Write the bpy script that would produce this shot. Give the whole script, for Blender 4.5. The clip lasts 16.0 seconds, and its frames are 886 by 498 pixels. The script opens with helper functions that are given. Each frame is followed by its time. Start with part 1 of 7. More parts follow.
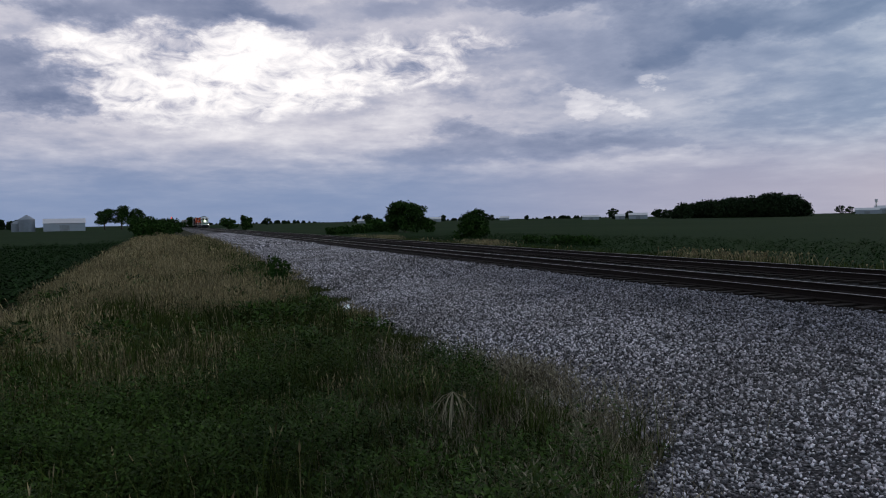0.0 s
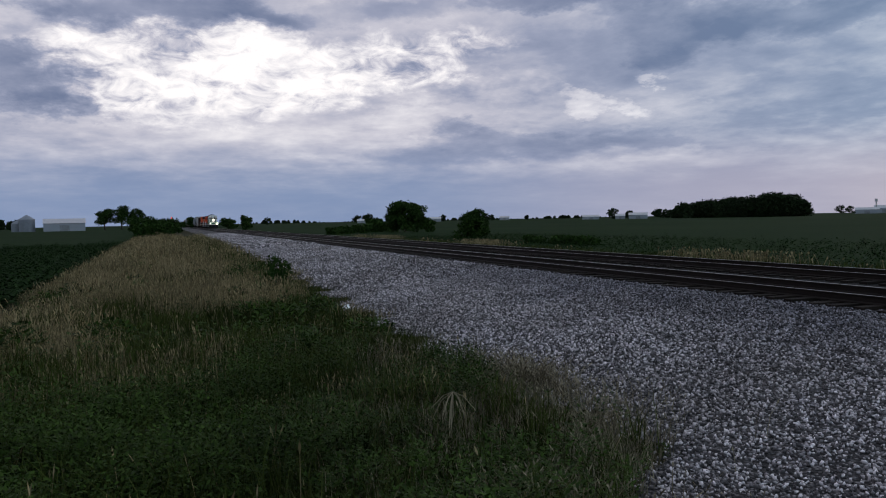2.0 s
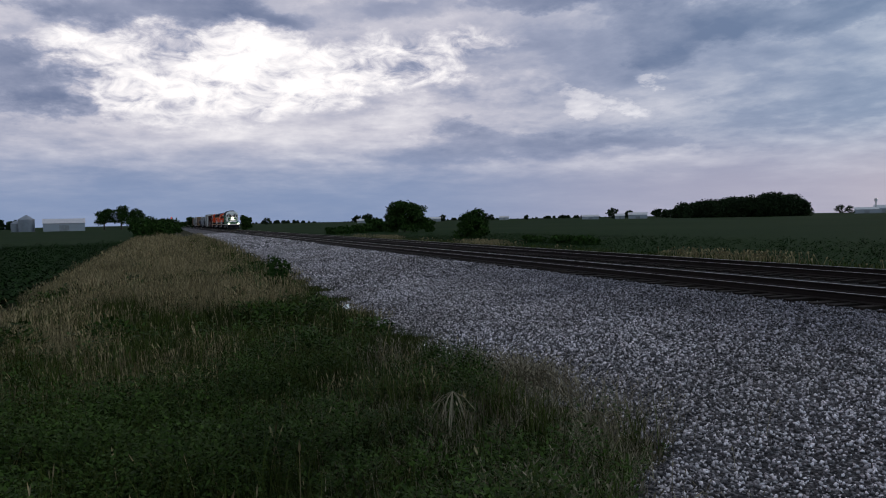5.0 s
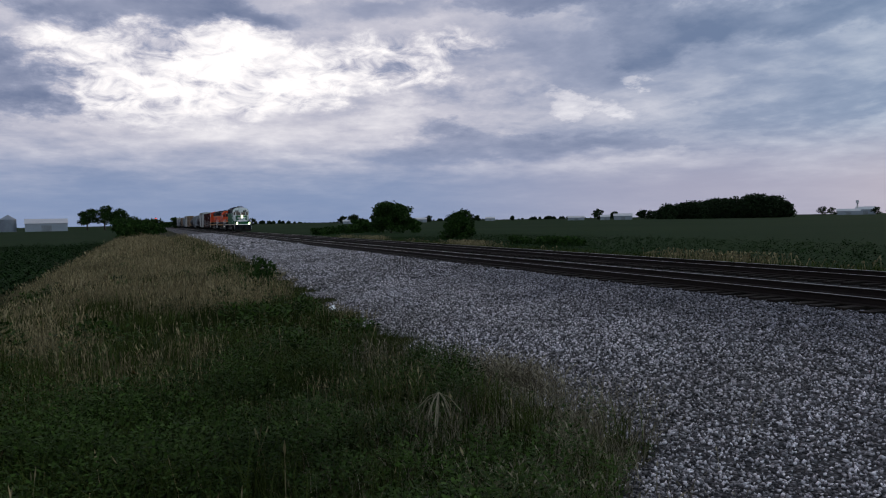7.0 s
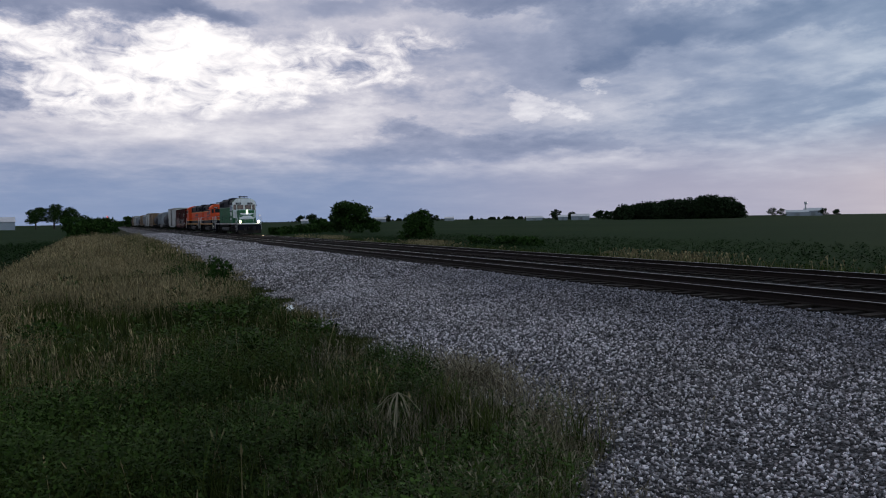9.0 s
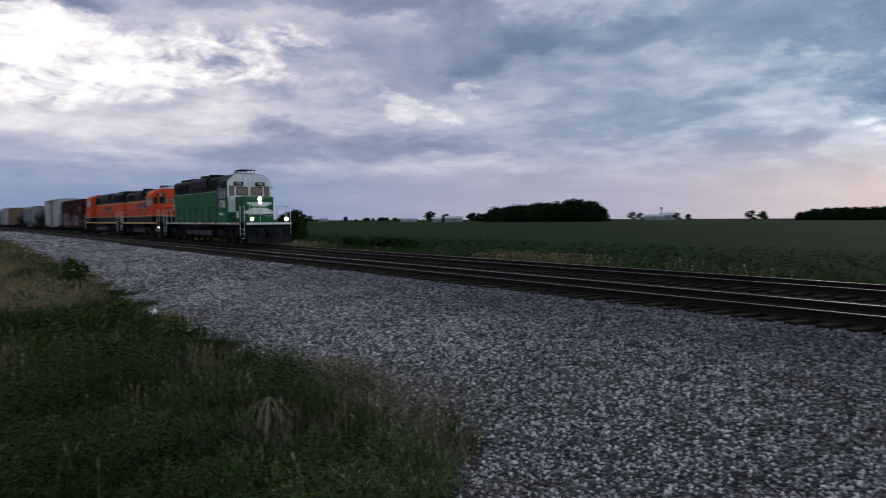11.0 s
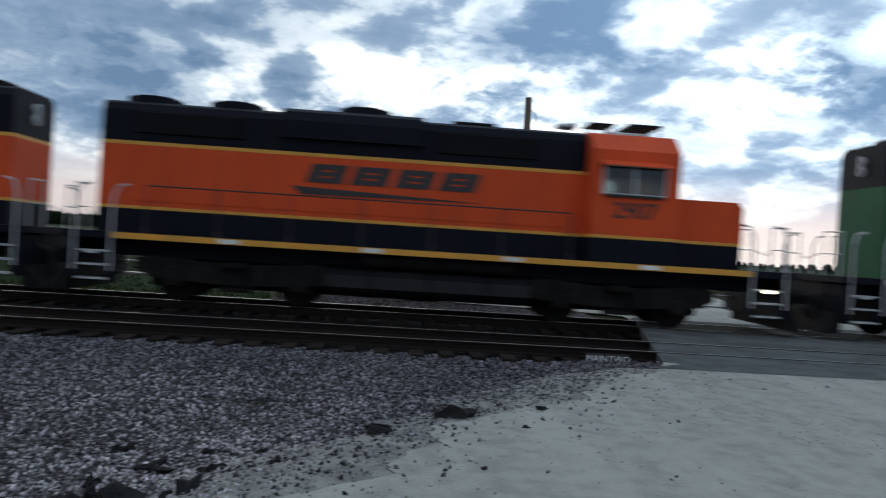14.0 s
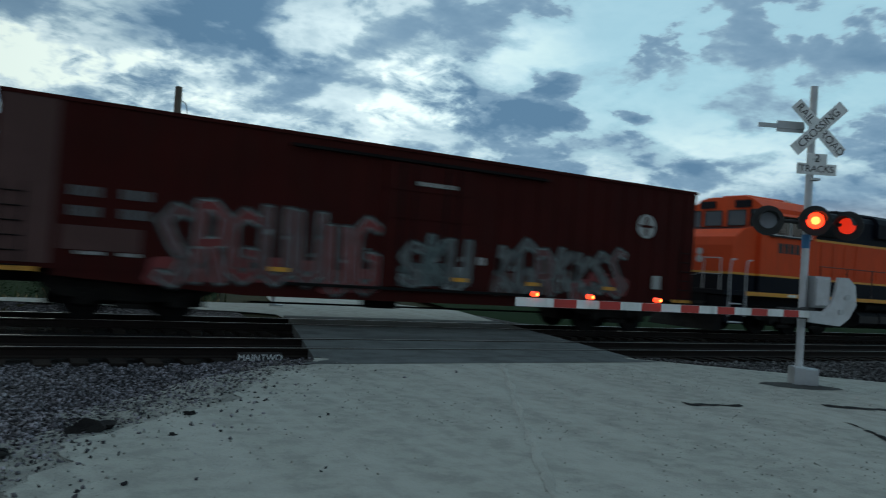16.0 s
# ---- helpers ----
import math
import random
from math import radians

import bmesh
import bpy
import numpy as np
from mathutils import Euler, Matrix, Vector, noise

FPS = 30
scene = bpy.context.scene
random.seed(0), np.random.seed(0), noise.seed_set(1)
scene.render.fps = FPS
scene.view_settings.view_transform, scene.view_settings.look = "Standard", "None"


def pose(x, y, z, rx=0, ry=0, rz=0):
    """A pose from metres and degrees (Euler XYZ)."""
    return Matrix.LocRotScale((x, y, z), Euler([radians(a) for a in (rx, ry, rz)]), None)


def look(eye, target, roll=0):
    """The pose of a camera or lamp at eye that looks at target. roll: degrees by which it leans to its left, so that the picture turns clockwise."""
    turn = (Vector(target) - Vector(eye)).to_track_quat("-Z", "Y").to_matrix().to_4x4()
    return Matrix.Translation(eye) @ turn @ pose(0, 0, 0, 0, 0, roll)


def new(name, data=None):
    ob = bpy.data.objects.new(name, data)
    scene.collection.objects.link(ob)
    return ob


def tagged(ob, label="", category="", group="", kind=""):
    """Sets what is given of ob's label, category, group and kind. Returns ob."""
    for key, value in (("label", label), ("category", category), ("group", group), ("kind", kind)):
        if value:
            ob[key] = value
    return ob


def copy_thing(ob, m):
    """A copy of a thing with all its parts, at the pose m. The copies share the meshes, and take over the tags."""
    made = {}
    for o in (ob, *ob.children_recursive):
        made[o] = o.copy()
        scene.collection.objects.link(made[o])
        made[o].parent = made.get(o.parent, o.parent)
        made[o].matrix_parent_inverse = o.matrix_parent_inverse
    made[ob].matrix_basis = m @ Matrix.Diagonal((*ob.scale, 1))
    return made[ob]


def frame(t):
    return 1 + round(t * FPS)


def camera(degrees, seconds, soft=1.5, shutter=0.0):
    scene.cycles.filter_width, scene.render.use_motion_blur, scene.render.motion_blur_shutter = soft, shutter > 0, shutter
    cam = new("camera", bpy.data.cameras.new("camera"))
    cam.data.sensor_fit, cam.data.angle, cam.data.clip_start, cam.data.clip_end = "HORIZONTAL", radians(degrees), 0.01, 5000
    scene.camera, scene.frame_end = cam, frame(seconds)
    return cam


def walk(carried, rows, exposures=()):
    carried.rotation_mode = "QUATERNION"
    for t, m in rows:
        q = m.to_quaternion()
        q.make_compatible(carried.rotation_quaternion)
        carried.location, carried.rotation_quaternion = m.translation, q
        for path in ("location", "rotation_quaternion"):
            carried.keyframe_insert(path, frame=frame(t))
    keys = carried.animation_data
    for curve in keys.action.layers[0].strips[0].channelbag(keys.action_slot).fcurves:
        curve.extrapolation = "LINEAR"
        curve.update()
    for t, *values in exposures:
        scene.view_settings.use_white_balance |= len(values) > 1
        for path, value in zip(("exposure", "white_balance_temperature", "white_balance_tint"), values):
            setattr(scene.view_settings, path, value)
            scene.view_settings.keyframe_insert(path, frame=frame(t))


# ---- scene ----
# ------------------------------------------------------------------ camera
EYE = (0.0, 0.0, 1.54)
cam = camera(61.42, 16.0, soft=1.05, shutter=0.4)
# seconds, yaw, pitch, roll: a person stands beside the crossing and turns with the train
PATH = [
    (0.0, 69.20, -2.24, 1.02), (4.0, 69.20, -2.26, 1.07), (6.5, 68.86, -2.25, 1.03), (7.0, 68.11, -2.22, 0.97),
    (7.5, 66.97, -2.28, 0.95), (8.0, 66.03, -2.28, 0.91), (10.5, 60.05, -2.33, 0.54), (11.0, 55.38, -2.27, 0.25),
    (11.5, 48.06, -2.05, -0.45), (12.0, 43.14, -2.21, -0.75), (12.5, 34.73, -2.08, -1.26), (13.0, 23.16, -1.76, -2.13),
    (13.5, 7.36, -1.15, -3.36), (14.0, -3.18, -0.25, -3.57), (14.5, -10.75, 0.22, -3.52), (15.0, -16.66, 0.55, -3.64),
    (15.5, -23.55, 0.97, -3.74), (16.0, -29.40, 1.35, -3.88)]
walk(cam, [(t, pose(*EYE, 90 + p, r, y)) for t, y, p, r in PATH],
     exposures=[(0.0, 0.0, 6500, 10), (11.0, 0.06, 6500, 10), (12.0, 0.18, 6500, 10), (12.5, 0.16, 6500, 10), (13.0, 0.30, 6480, 9), (13.5, 0.46, 6450, 8), (14.0, 0.20, 6350, 4), (14.5, -0.16, 6200, 2), (15.0, -0.28, 6050, -3), (16.0, -0.44, 5950, -10)])

# ------------------------------------------------------------------ sky and sun
SUN_AZ, SUN_EL = 14.0, 12.0      # degrees left of the way across the tracks, and above the horizon


def heading(az, el=0.0):
    a, e = radians(az), radians(el)
    return Vector((-math.sin(a) * math.cos(e), math.cos(a) * math.cos(e), math.sin(e)))


class Nodes:
    """Short hand for a node tree."""

    def __init__(self, tree):
        self.t = tree

    def n(self, kind, **values):
        node = self.t.nodes.new(kind)
        for k, v in values.items():
            if k in node.inputs:
                node.inputs[k].default_value = v
        return node

    def link(self, a, b):
        self.t.links.new(a, b)

    def math(self, op, a, b=None, c=None, clamp=False):
        node = self.t.nodes.new("ShaderNodeMath")
        node.operation, node.use_clamp = op, clamp
        for i, v in enumerate((a, b, c)):
            if v is None:
                continue
            if isinstance(v, (int, float)):
                node.inputs[i].default_value = v
            else:
                self.link(v, node.inputs[i])
        return node.outputs[0]

    def smooth(self, v, lo, hi):
        node = self.t.nodes.new("ShaderNodeMapRange")
        node.interpolation_type = "SMOOTHSTEP"
        node.inputs["From Min"].default_value, node.inputs["From Max"].default_value = lo, hi
        self.link(v, node.inputs["Value"])
        return node.outputs[0]

    def mix(self, f, a, b):
        node = self.t.nodes.new("ShaderNodeMix")
        node.data_type = "RGBA"
        for sock, v in ((node.inputs[0], f), (node.inputs[6], a), (node.inputs[7], b)):
            if isinstance(v, (int, float)):
                sock.default_value = v
            elif isinstance(v, tuple):
                sock.default_value = (*v, 1)
            else:
                self.link(v, sock)
        return node.outputs[2]

    def noise(self, vec, scale, detail=4, rough=0.55, distort=0.0):
        node = self.n("ShaderNodeTexNoise", Scale=scale, Detail=detail, Roughness=rough, Distortion=distort)
        if vec is not None:
            self.link(vec, node.inputs["Vector"])
        return node.outputs["Fac"]


# thin, bright places in the cloud deck: bearing, height, half widths in degrees, strength
THIN = [(86, 10.0, 8, 2.4, 0.32), (76, 11.0, 10, 1.8, 0.26), (84, 6.3, 14, 1.9, 0.13), (58, 8.0, 4, 0.6, 0.20), (52, 10.2, 2, 0.5, 0.22), (63, 7.2, 10, 1.2, 0.10), (55, 4.3, 10, 0.6, 0.14),
        (101, 13.5, 5, 2.5, 0.20), (4, 11.6, 6.0, 2.8, 0.60), (16.5, 6.0, 6, 1.3, 0.34), (-8, 11.0, 7, 2.2, 0.28), (-25, 13, 4, 3.5, 0.26), (-4, 4.5, 18, 2.2, 0.16), (-37, 15, 5, 2.5, 0.24), (-48, 12, 7, 3, 0.12)]
# thick, dark banks
BANKS = [(87, 13.7, 7, 1.6, -0.30), (96, 8.5, 7, 1.1, -0.30), (72, 15.6, 8, 1.2, -0.12), (59, 16.0, 7, 1.5, -0.30), (46, 13.5, 9, 2.0, -0.26), (64, 5.4, 9, 0.9, -0.17), (50, 9.0, 15, 4.0, -0.12),
         (21, 10.8, 6, 3.4, -0.34), (27, 15, 10, 2.6, -0.18), (13, 8.2, 5, 0.8, -0.18), (-10, 16.5, 6, 1.8, -0.26), (-31, 13.0, 4, 2.2, -0.24), (-41, 9.2, 5, 1.6, -0.22), (-57, 6.0, 6, 2.4, -0.28)]


def make_sky():
    world = bpy.data.worlds.new("sky")
    scene.world = world
    world.use_nodes = True
    k = Nodes(world.node_tree)
    world.node_tree.nodes.clear()
    way = k.n("ShaderNodeTexCoord").outputs["Generated"]
    sep = k.n("ShaderNodeSeparateXYZ")
    k.link(way, sep.inputs[0])
    x, y, z = sep.outputs
    deg = 180 / math.pi
    az = k.math("MULTIPLY", k.math("ARCTAN2", k.math("MULTIPLY", x, -1.0), y), deg)
    el = k.math("MULTIPLY", k.math("ARCSINE", z), deg)

    def sheet_of(lift, up=0.0):
        """Directions met with a level sheet of cloud overhead."""
        h = k.math("ADD", k.math("MAXIMUM", z, 0.0), lift)
        c = k.n("ShaderNodeCombineXYZ")
        k.link(k.math("DIVIDE", x, h), c.inputs[0])
        k.link(k.math("DIVIDE", y, h), c.inputs[1])
        if up:
            k.link(k.math("MULTIPLY", z, up), c.inputs[2])
        return c.outputs[0]

    p, p2 = sheet_of(0.13), sheet_of(0.40, 1.8)
    right = k.smooth(az, 42.0, 8.0)          # towards the broken clouds beside the opening
    # slow drift of the edges, so that no bank has a smooth outline
    warp = k.n("ShaderNodeTexNoise", Scale=2.6, Detail=7.0, Roughness=0.62)
    k.link(p2, warp.inputs["Vector"])
    wsep = k.n("ShaderNodeSeparateColor")
    k.link(warp.outputs["Color"], wsep.inputs[0])
    az_w = k.math("ADD", az, k.math("MULTIPLY", k.math("SUBTRACT", wsep.outputs[0], 0.5), 34.0))
    el_w = k.math("ADD", el, k.math("MULTIPLY", k.math("SUBTRACT", wsep.outputs[1], 0.5), k.math("MULTIPLY", k.smooth(el, 0.0, 12.0), 14.0)))
    at = k.n("ShaderNodeCombineXYZ")
    k.link(az_w, at.inputs[0])
    k.link(el_w, at.inputs[1])

    def patch(a, e, wa, we):
        off, scl, dot = [k.n("ShaderNodeVectorMath") for _ in range(3)]
        off.operation, scl.operation, dot.operation = "SUBTRACT", "MULTIPLY", "DOT_PRODUCT"
        k.link(at.outputs[0], off.inputs[0])
        off.inputs[1].default_value = (a, e, 0)
        k.link(off.outputs[0], scl.inputs[0])
        scl.inputs[1].default_value = (1 / wa, 1 / we, 0)
        k.link(scl.outputs[0], dot.inputs[0])
        k.link(scl.outputs[0], dot.inputs[1])
        return k.smooth(dot.outputs["Value"], 2.2, 0.0)

    mid = k.noise(p, 1.5, 7, 0.55, 0.2)
    fine = k.noise(p, 5.2, 6, 0.6, 0.3)
    billow = k.noise(p2, 5.2, 8, 0.55, 0.15)
    torn = k.noise(p2, 15.0, 6, 0.62, 0.5)
    soft = k.math("SUBTRACT", k.math("ADD", k.math("MULTIPLY", mid, 0.74), k.math("MULTIPLY", fine, 0.26)), 0.5)
    lump = k.math("SUBTRACT", k.smooth(billow, 0.33, 0.68), 0.5)
    body = k.math("ADD", k.math("ADD", k.math("SUBTRACT", 0.49, k.math("MULTIPLY", right, 0.05)), k.math("MULTIPLY", soft, 1.0)), k.math("MULTIPLY", lump, k.math("ADD", -0.12, k.math("MULTIPLY", right, -0.26))))
    # pale rims round the broken clouds
    rim = k.math("MULTIPLY", k.smooth(billow, 0.36, 0.45), k.math("SUBTRACT", 1.0, k.smooth(billow, 0.47, 0.55)))
    body = k.math("ADD", body, k.math("MULTIPLY", k.math("MULTIPLY", rim, right), 0.16))
    glow = None
    for a, e, wa, we, st in THIN + BANKS:
        v = patch(a, e, wa, we)
        if st > 0.25:
            glow = v if glow is None else k.math("MAXIMUM", glow, v)
        body = k.math("ADD", body, k.math("MULTIPLY", v, st))
    # shreds where the light comes through
    body = k.math("ADD", body, k.math("MULTIPLY", glow, k.math("MULTIPLY", k.math("SUBTRACT", torn, 0.49), 2.0)))

    def tones(stops):
        ramp = k.n("ShaderNodeValToRGB")
        e = ramp.color_ramp.elements
        while len(e) < len(stops):
            e.new(0.5)
        for q, (pos, col) in zip(e, stops):
            q.position, q.color = pos, (*col, 1)
        k.link(body, ramp.inputs[0])
        return ramp.outputs[0]

    lilac = tones([(0.12, (0.165, 0.205, 0.325)), (0.38, (0.325, 0.355, 0.48)), (0.58, (0.56, 0.555, 0.64)), (0.78, (0.82, 0.80, 0.84)), (1.0, (1.04, 1.0, 1.0))])
    slate = tones([(0.10, (0.14, 0.22, 0.355)), (0.36, (0.255, 0.34, 0.48)), (0.58, (0.495, 0.575, 0.685)), (0.78, (0.80, 0.84, 0.92)), (1.0, (1.12, 1.10, 1.06))])
    cloud = k.mix(k.smooth(az, 70.0, 22.0), lilac, slate)
    # open sky between the clouds, wider away from the sun
    clear = k.n("ShaderNodeTexSky")
    clear.sky_type, clear.sun_disc = "NISHITA", False
    clear.sun_elevation, clear.sun_rotation = radians(SUN_EL), radians(-SUN_AZ)
    dim = k.n("ShaderNodeVectorMath")
    dim.operation = "SCALE"
    k.link(clear.outputs[0], dim.inputs[0])
    dim.inputs["Scale"].default_value = 0.1
    open_to = k.math("MULTIPLY", k.smooth(az, -24.0, -44.0), k.smooth(el, 6.0, 14.0))
    gap = k.math("MULTIPLY", k.smooth(body, 0.38, 0.54), open_to)
    cloud = k.mix(k.math("MULTIPLY", gap, 0.9), cloud, k.mix(0.55, dim.outputs[0], (0.66, 0.90, 1.08)))
    # haze near the horizon, blue away from the sun, pink below it
    haze = k.mix(k.smooth(az, 76.0, 44.0), (0.215, 0.29, 0.465), k.mix(k.smooth(az, 46.0, 18.0), (0.40, 0.39, 0.50), (0.76, 0.62, 0.58)))
    low = k.smooth(k.math("ADD", el, k.math("MULTIPLY", soft, 2.0)), 7.0, 1.6)
    col = k.mix(k.math("MULTIPLY", low, 0.9), cloud, haze)
    thinner = k.math("ADD", 1.0, k.math("MULTIPLY", k.smooth(az, 12.0, -20.0), k.math("MULTIPLY", k.smooth(az, -120.0, -80.0), 0.34)))     # the deck thins out and lets more light through
    back = k.n("ShaderNodeBackground")
    k.link(thinner, back.inputs["Strength"])
    k.link(col, back.inputs["Color"])
    k.link(back.outputs[0], k.n("ShaderNodeOutputWorld").inputs["Surface"])


make_sky()
sun = new("sun", bpy.data.lights.new("sun", "SUN"))
sun.data.energy, sun.data.angle, sun.data.color = 0.5, radians(34), (1.0, 0.9, 0.8)
sun.matrix_world = look(heading(SUN_AZ, SUN_EL) * 50, (0, 0, 0))

# ------------------------------------------------------------------ materials


def mat(name, color, rough=0.7, metal=0.0, other=None, scale=6.0, amount=0.6, fine=60.0, bump=0.15, stretch=None, island=0.0, emit=None, power=0.0,
        objvar=0.0, power_of=1.0, spec=0.5, dirt=None, streak=None, oily=None):
    """A procedural surface: a base colour, a second one in large uneven patches, fine grain, and relief."""
    m = bpy.data.materials.new(name)
    m.use_nodes = True
    k = Nodes(m.node_tree)
    bsdf = m.node_tree.nodes["Principled BSDF"]
    bsdf.inputs["Roughness"].default_value, bsdf.inputs["Metallic"].default_value = rough, metal
    bsdf.inputs["Specular IOR Level"].default_value = spec
    vec = k.n("ShaderNodeTexCoord").outputs["Object"]
    if stretch:
        mp = k.n("ShaderNodeMapping")
        k.link(vec, mp.inputs["Vector"])
        mp.inputs["Scale"].default_value = stretch
        vec = mp.outputs[0]
    other = other or tuple(c * 0.6 for c in color)
    patch = k.smooth(k.noise(vec, scale, 6, 0.6), 0.38, 0.66)
    grain = k.noise(vec, fine, 3, 0.6)
    f = k.math("ADD", k.math("MULTIPLY", patch, amount), k.math("MULTIPLY", k.math("SUBTRACT", grain, 0.5), 0.6 * amount), clamp=True)
    col = k.mix(f, color, other)
    if dirt:
        runs = k.n("ShaderNodeMapping")
        k.link(k.n("ShaderNodeTexCoord").outputs["Object"], runs.inputs["Vector"])
        runs.inputs["Scale"].default_value = (3.0, 3.0, 0.35)
        col = k.mix(k.math("MULTIPLY", k.smooth(k.noise(runs.outputs[0], 1.6, 7, 0.65), 0.45, 0.7), 0.55), col, dirt)
    if streak:
        mp = k.n("ShaderNodeMapping")
        k.link(k.n("ShaderNodeTexCoord").outputs["Object"], mp.inputs["Vector"])
        mp.inputs["Rotation"].default_value = (0, 0, radians(-streak[2]))
        mp.inputs["Scale"].default_value = streak[1]
        col = k.mix(k.math("MULTIPLY", k.smooth(k.noise(mp.outputs[0], 1.4, 5, 0.55), 0.46, 0.66), 0.5), col, streak[0])
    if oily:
        # oil and brake dust: more of it beside the rails; the same darker tone towards the road
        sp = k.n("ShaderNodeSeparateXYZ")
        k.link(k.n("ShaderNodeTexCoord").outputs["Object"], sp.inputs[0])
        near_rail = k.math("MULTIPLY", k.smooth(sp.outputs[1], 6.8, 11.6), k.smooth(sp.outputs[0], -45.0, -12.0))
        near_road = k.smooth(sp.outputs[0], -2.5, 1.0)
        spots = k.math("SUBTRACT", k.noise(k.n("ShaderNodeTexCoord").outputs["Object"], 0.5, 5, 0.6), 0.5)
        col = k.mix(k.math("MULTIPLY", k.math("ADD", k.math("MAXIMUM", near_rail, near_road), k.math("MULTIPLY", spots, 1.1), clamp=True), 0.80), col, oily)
    if island or objvar:
        rnd = k.n("ShaderNodeNewGeometry").outputs["Random Per Island"] if island else k.n("ShaderNodeObjectInfo").outputs["Random"]
        amp = island or objvar
        hsv = k.n("ShaderNodeHueSaturation")
        k.link(col, hsv.inputs["Color"])
        k.link(k.math("ADD", k.math("MULTIPLY", k.math("POWER", rnd, power_of), 2 * amp), 1 - amp), hsv.inputs["Value"])
        col = hsv.outputs[0]
    k.link(col, bsdf.inputs["Base Color"])
    if bump:
        b = k.n("ShaderNodeBump", Strength=bump, Distance=0.02)
        k.link(grain, b.inputs["Height"])
        k.link(b.outputs[0], bsdf.inputs["Normal"])
    if emit:
        bsdf.inputs["Emission Color"].default_value = (*emit, 1)
        bsdf.inputs["Emission Strength"].default_value = power
    return m


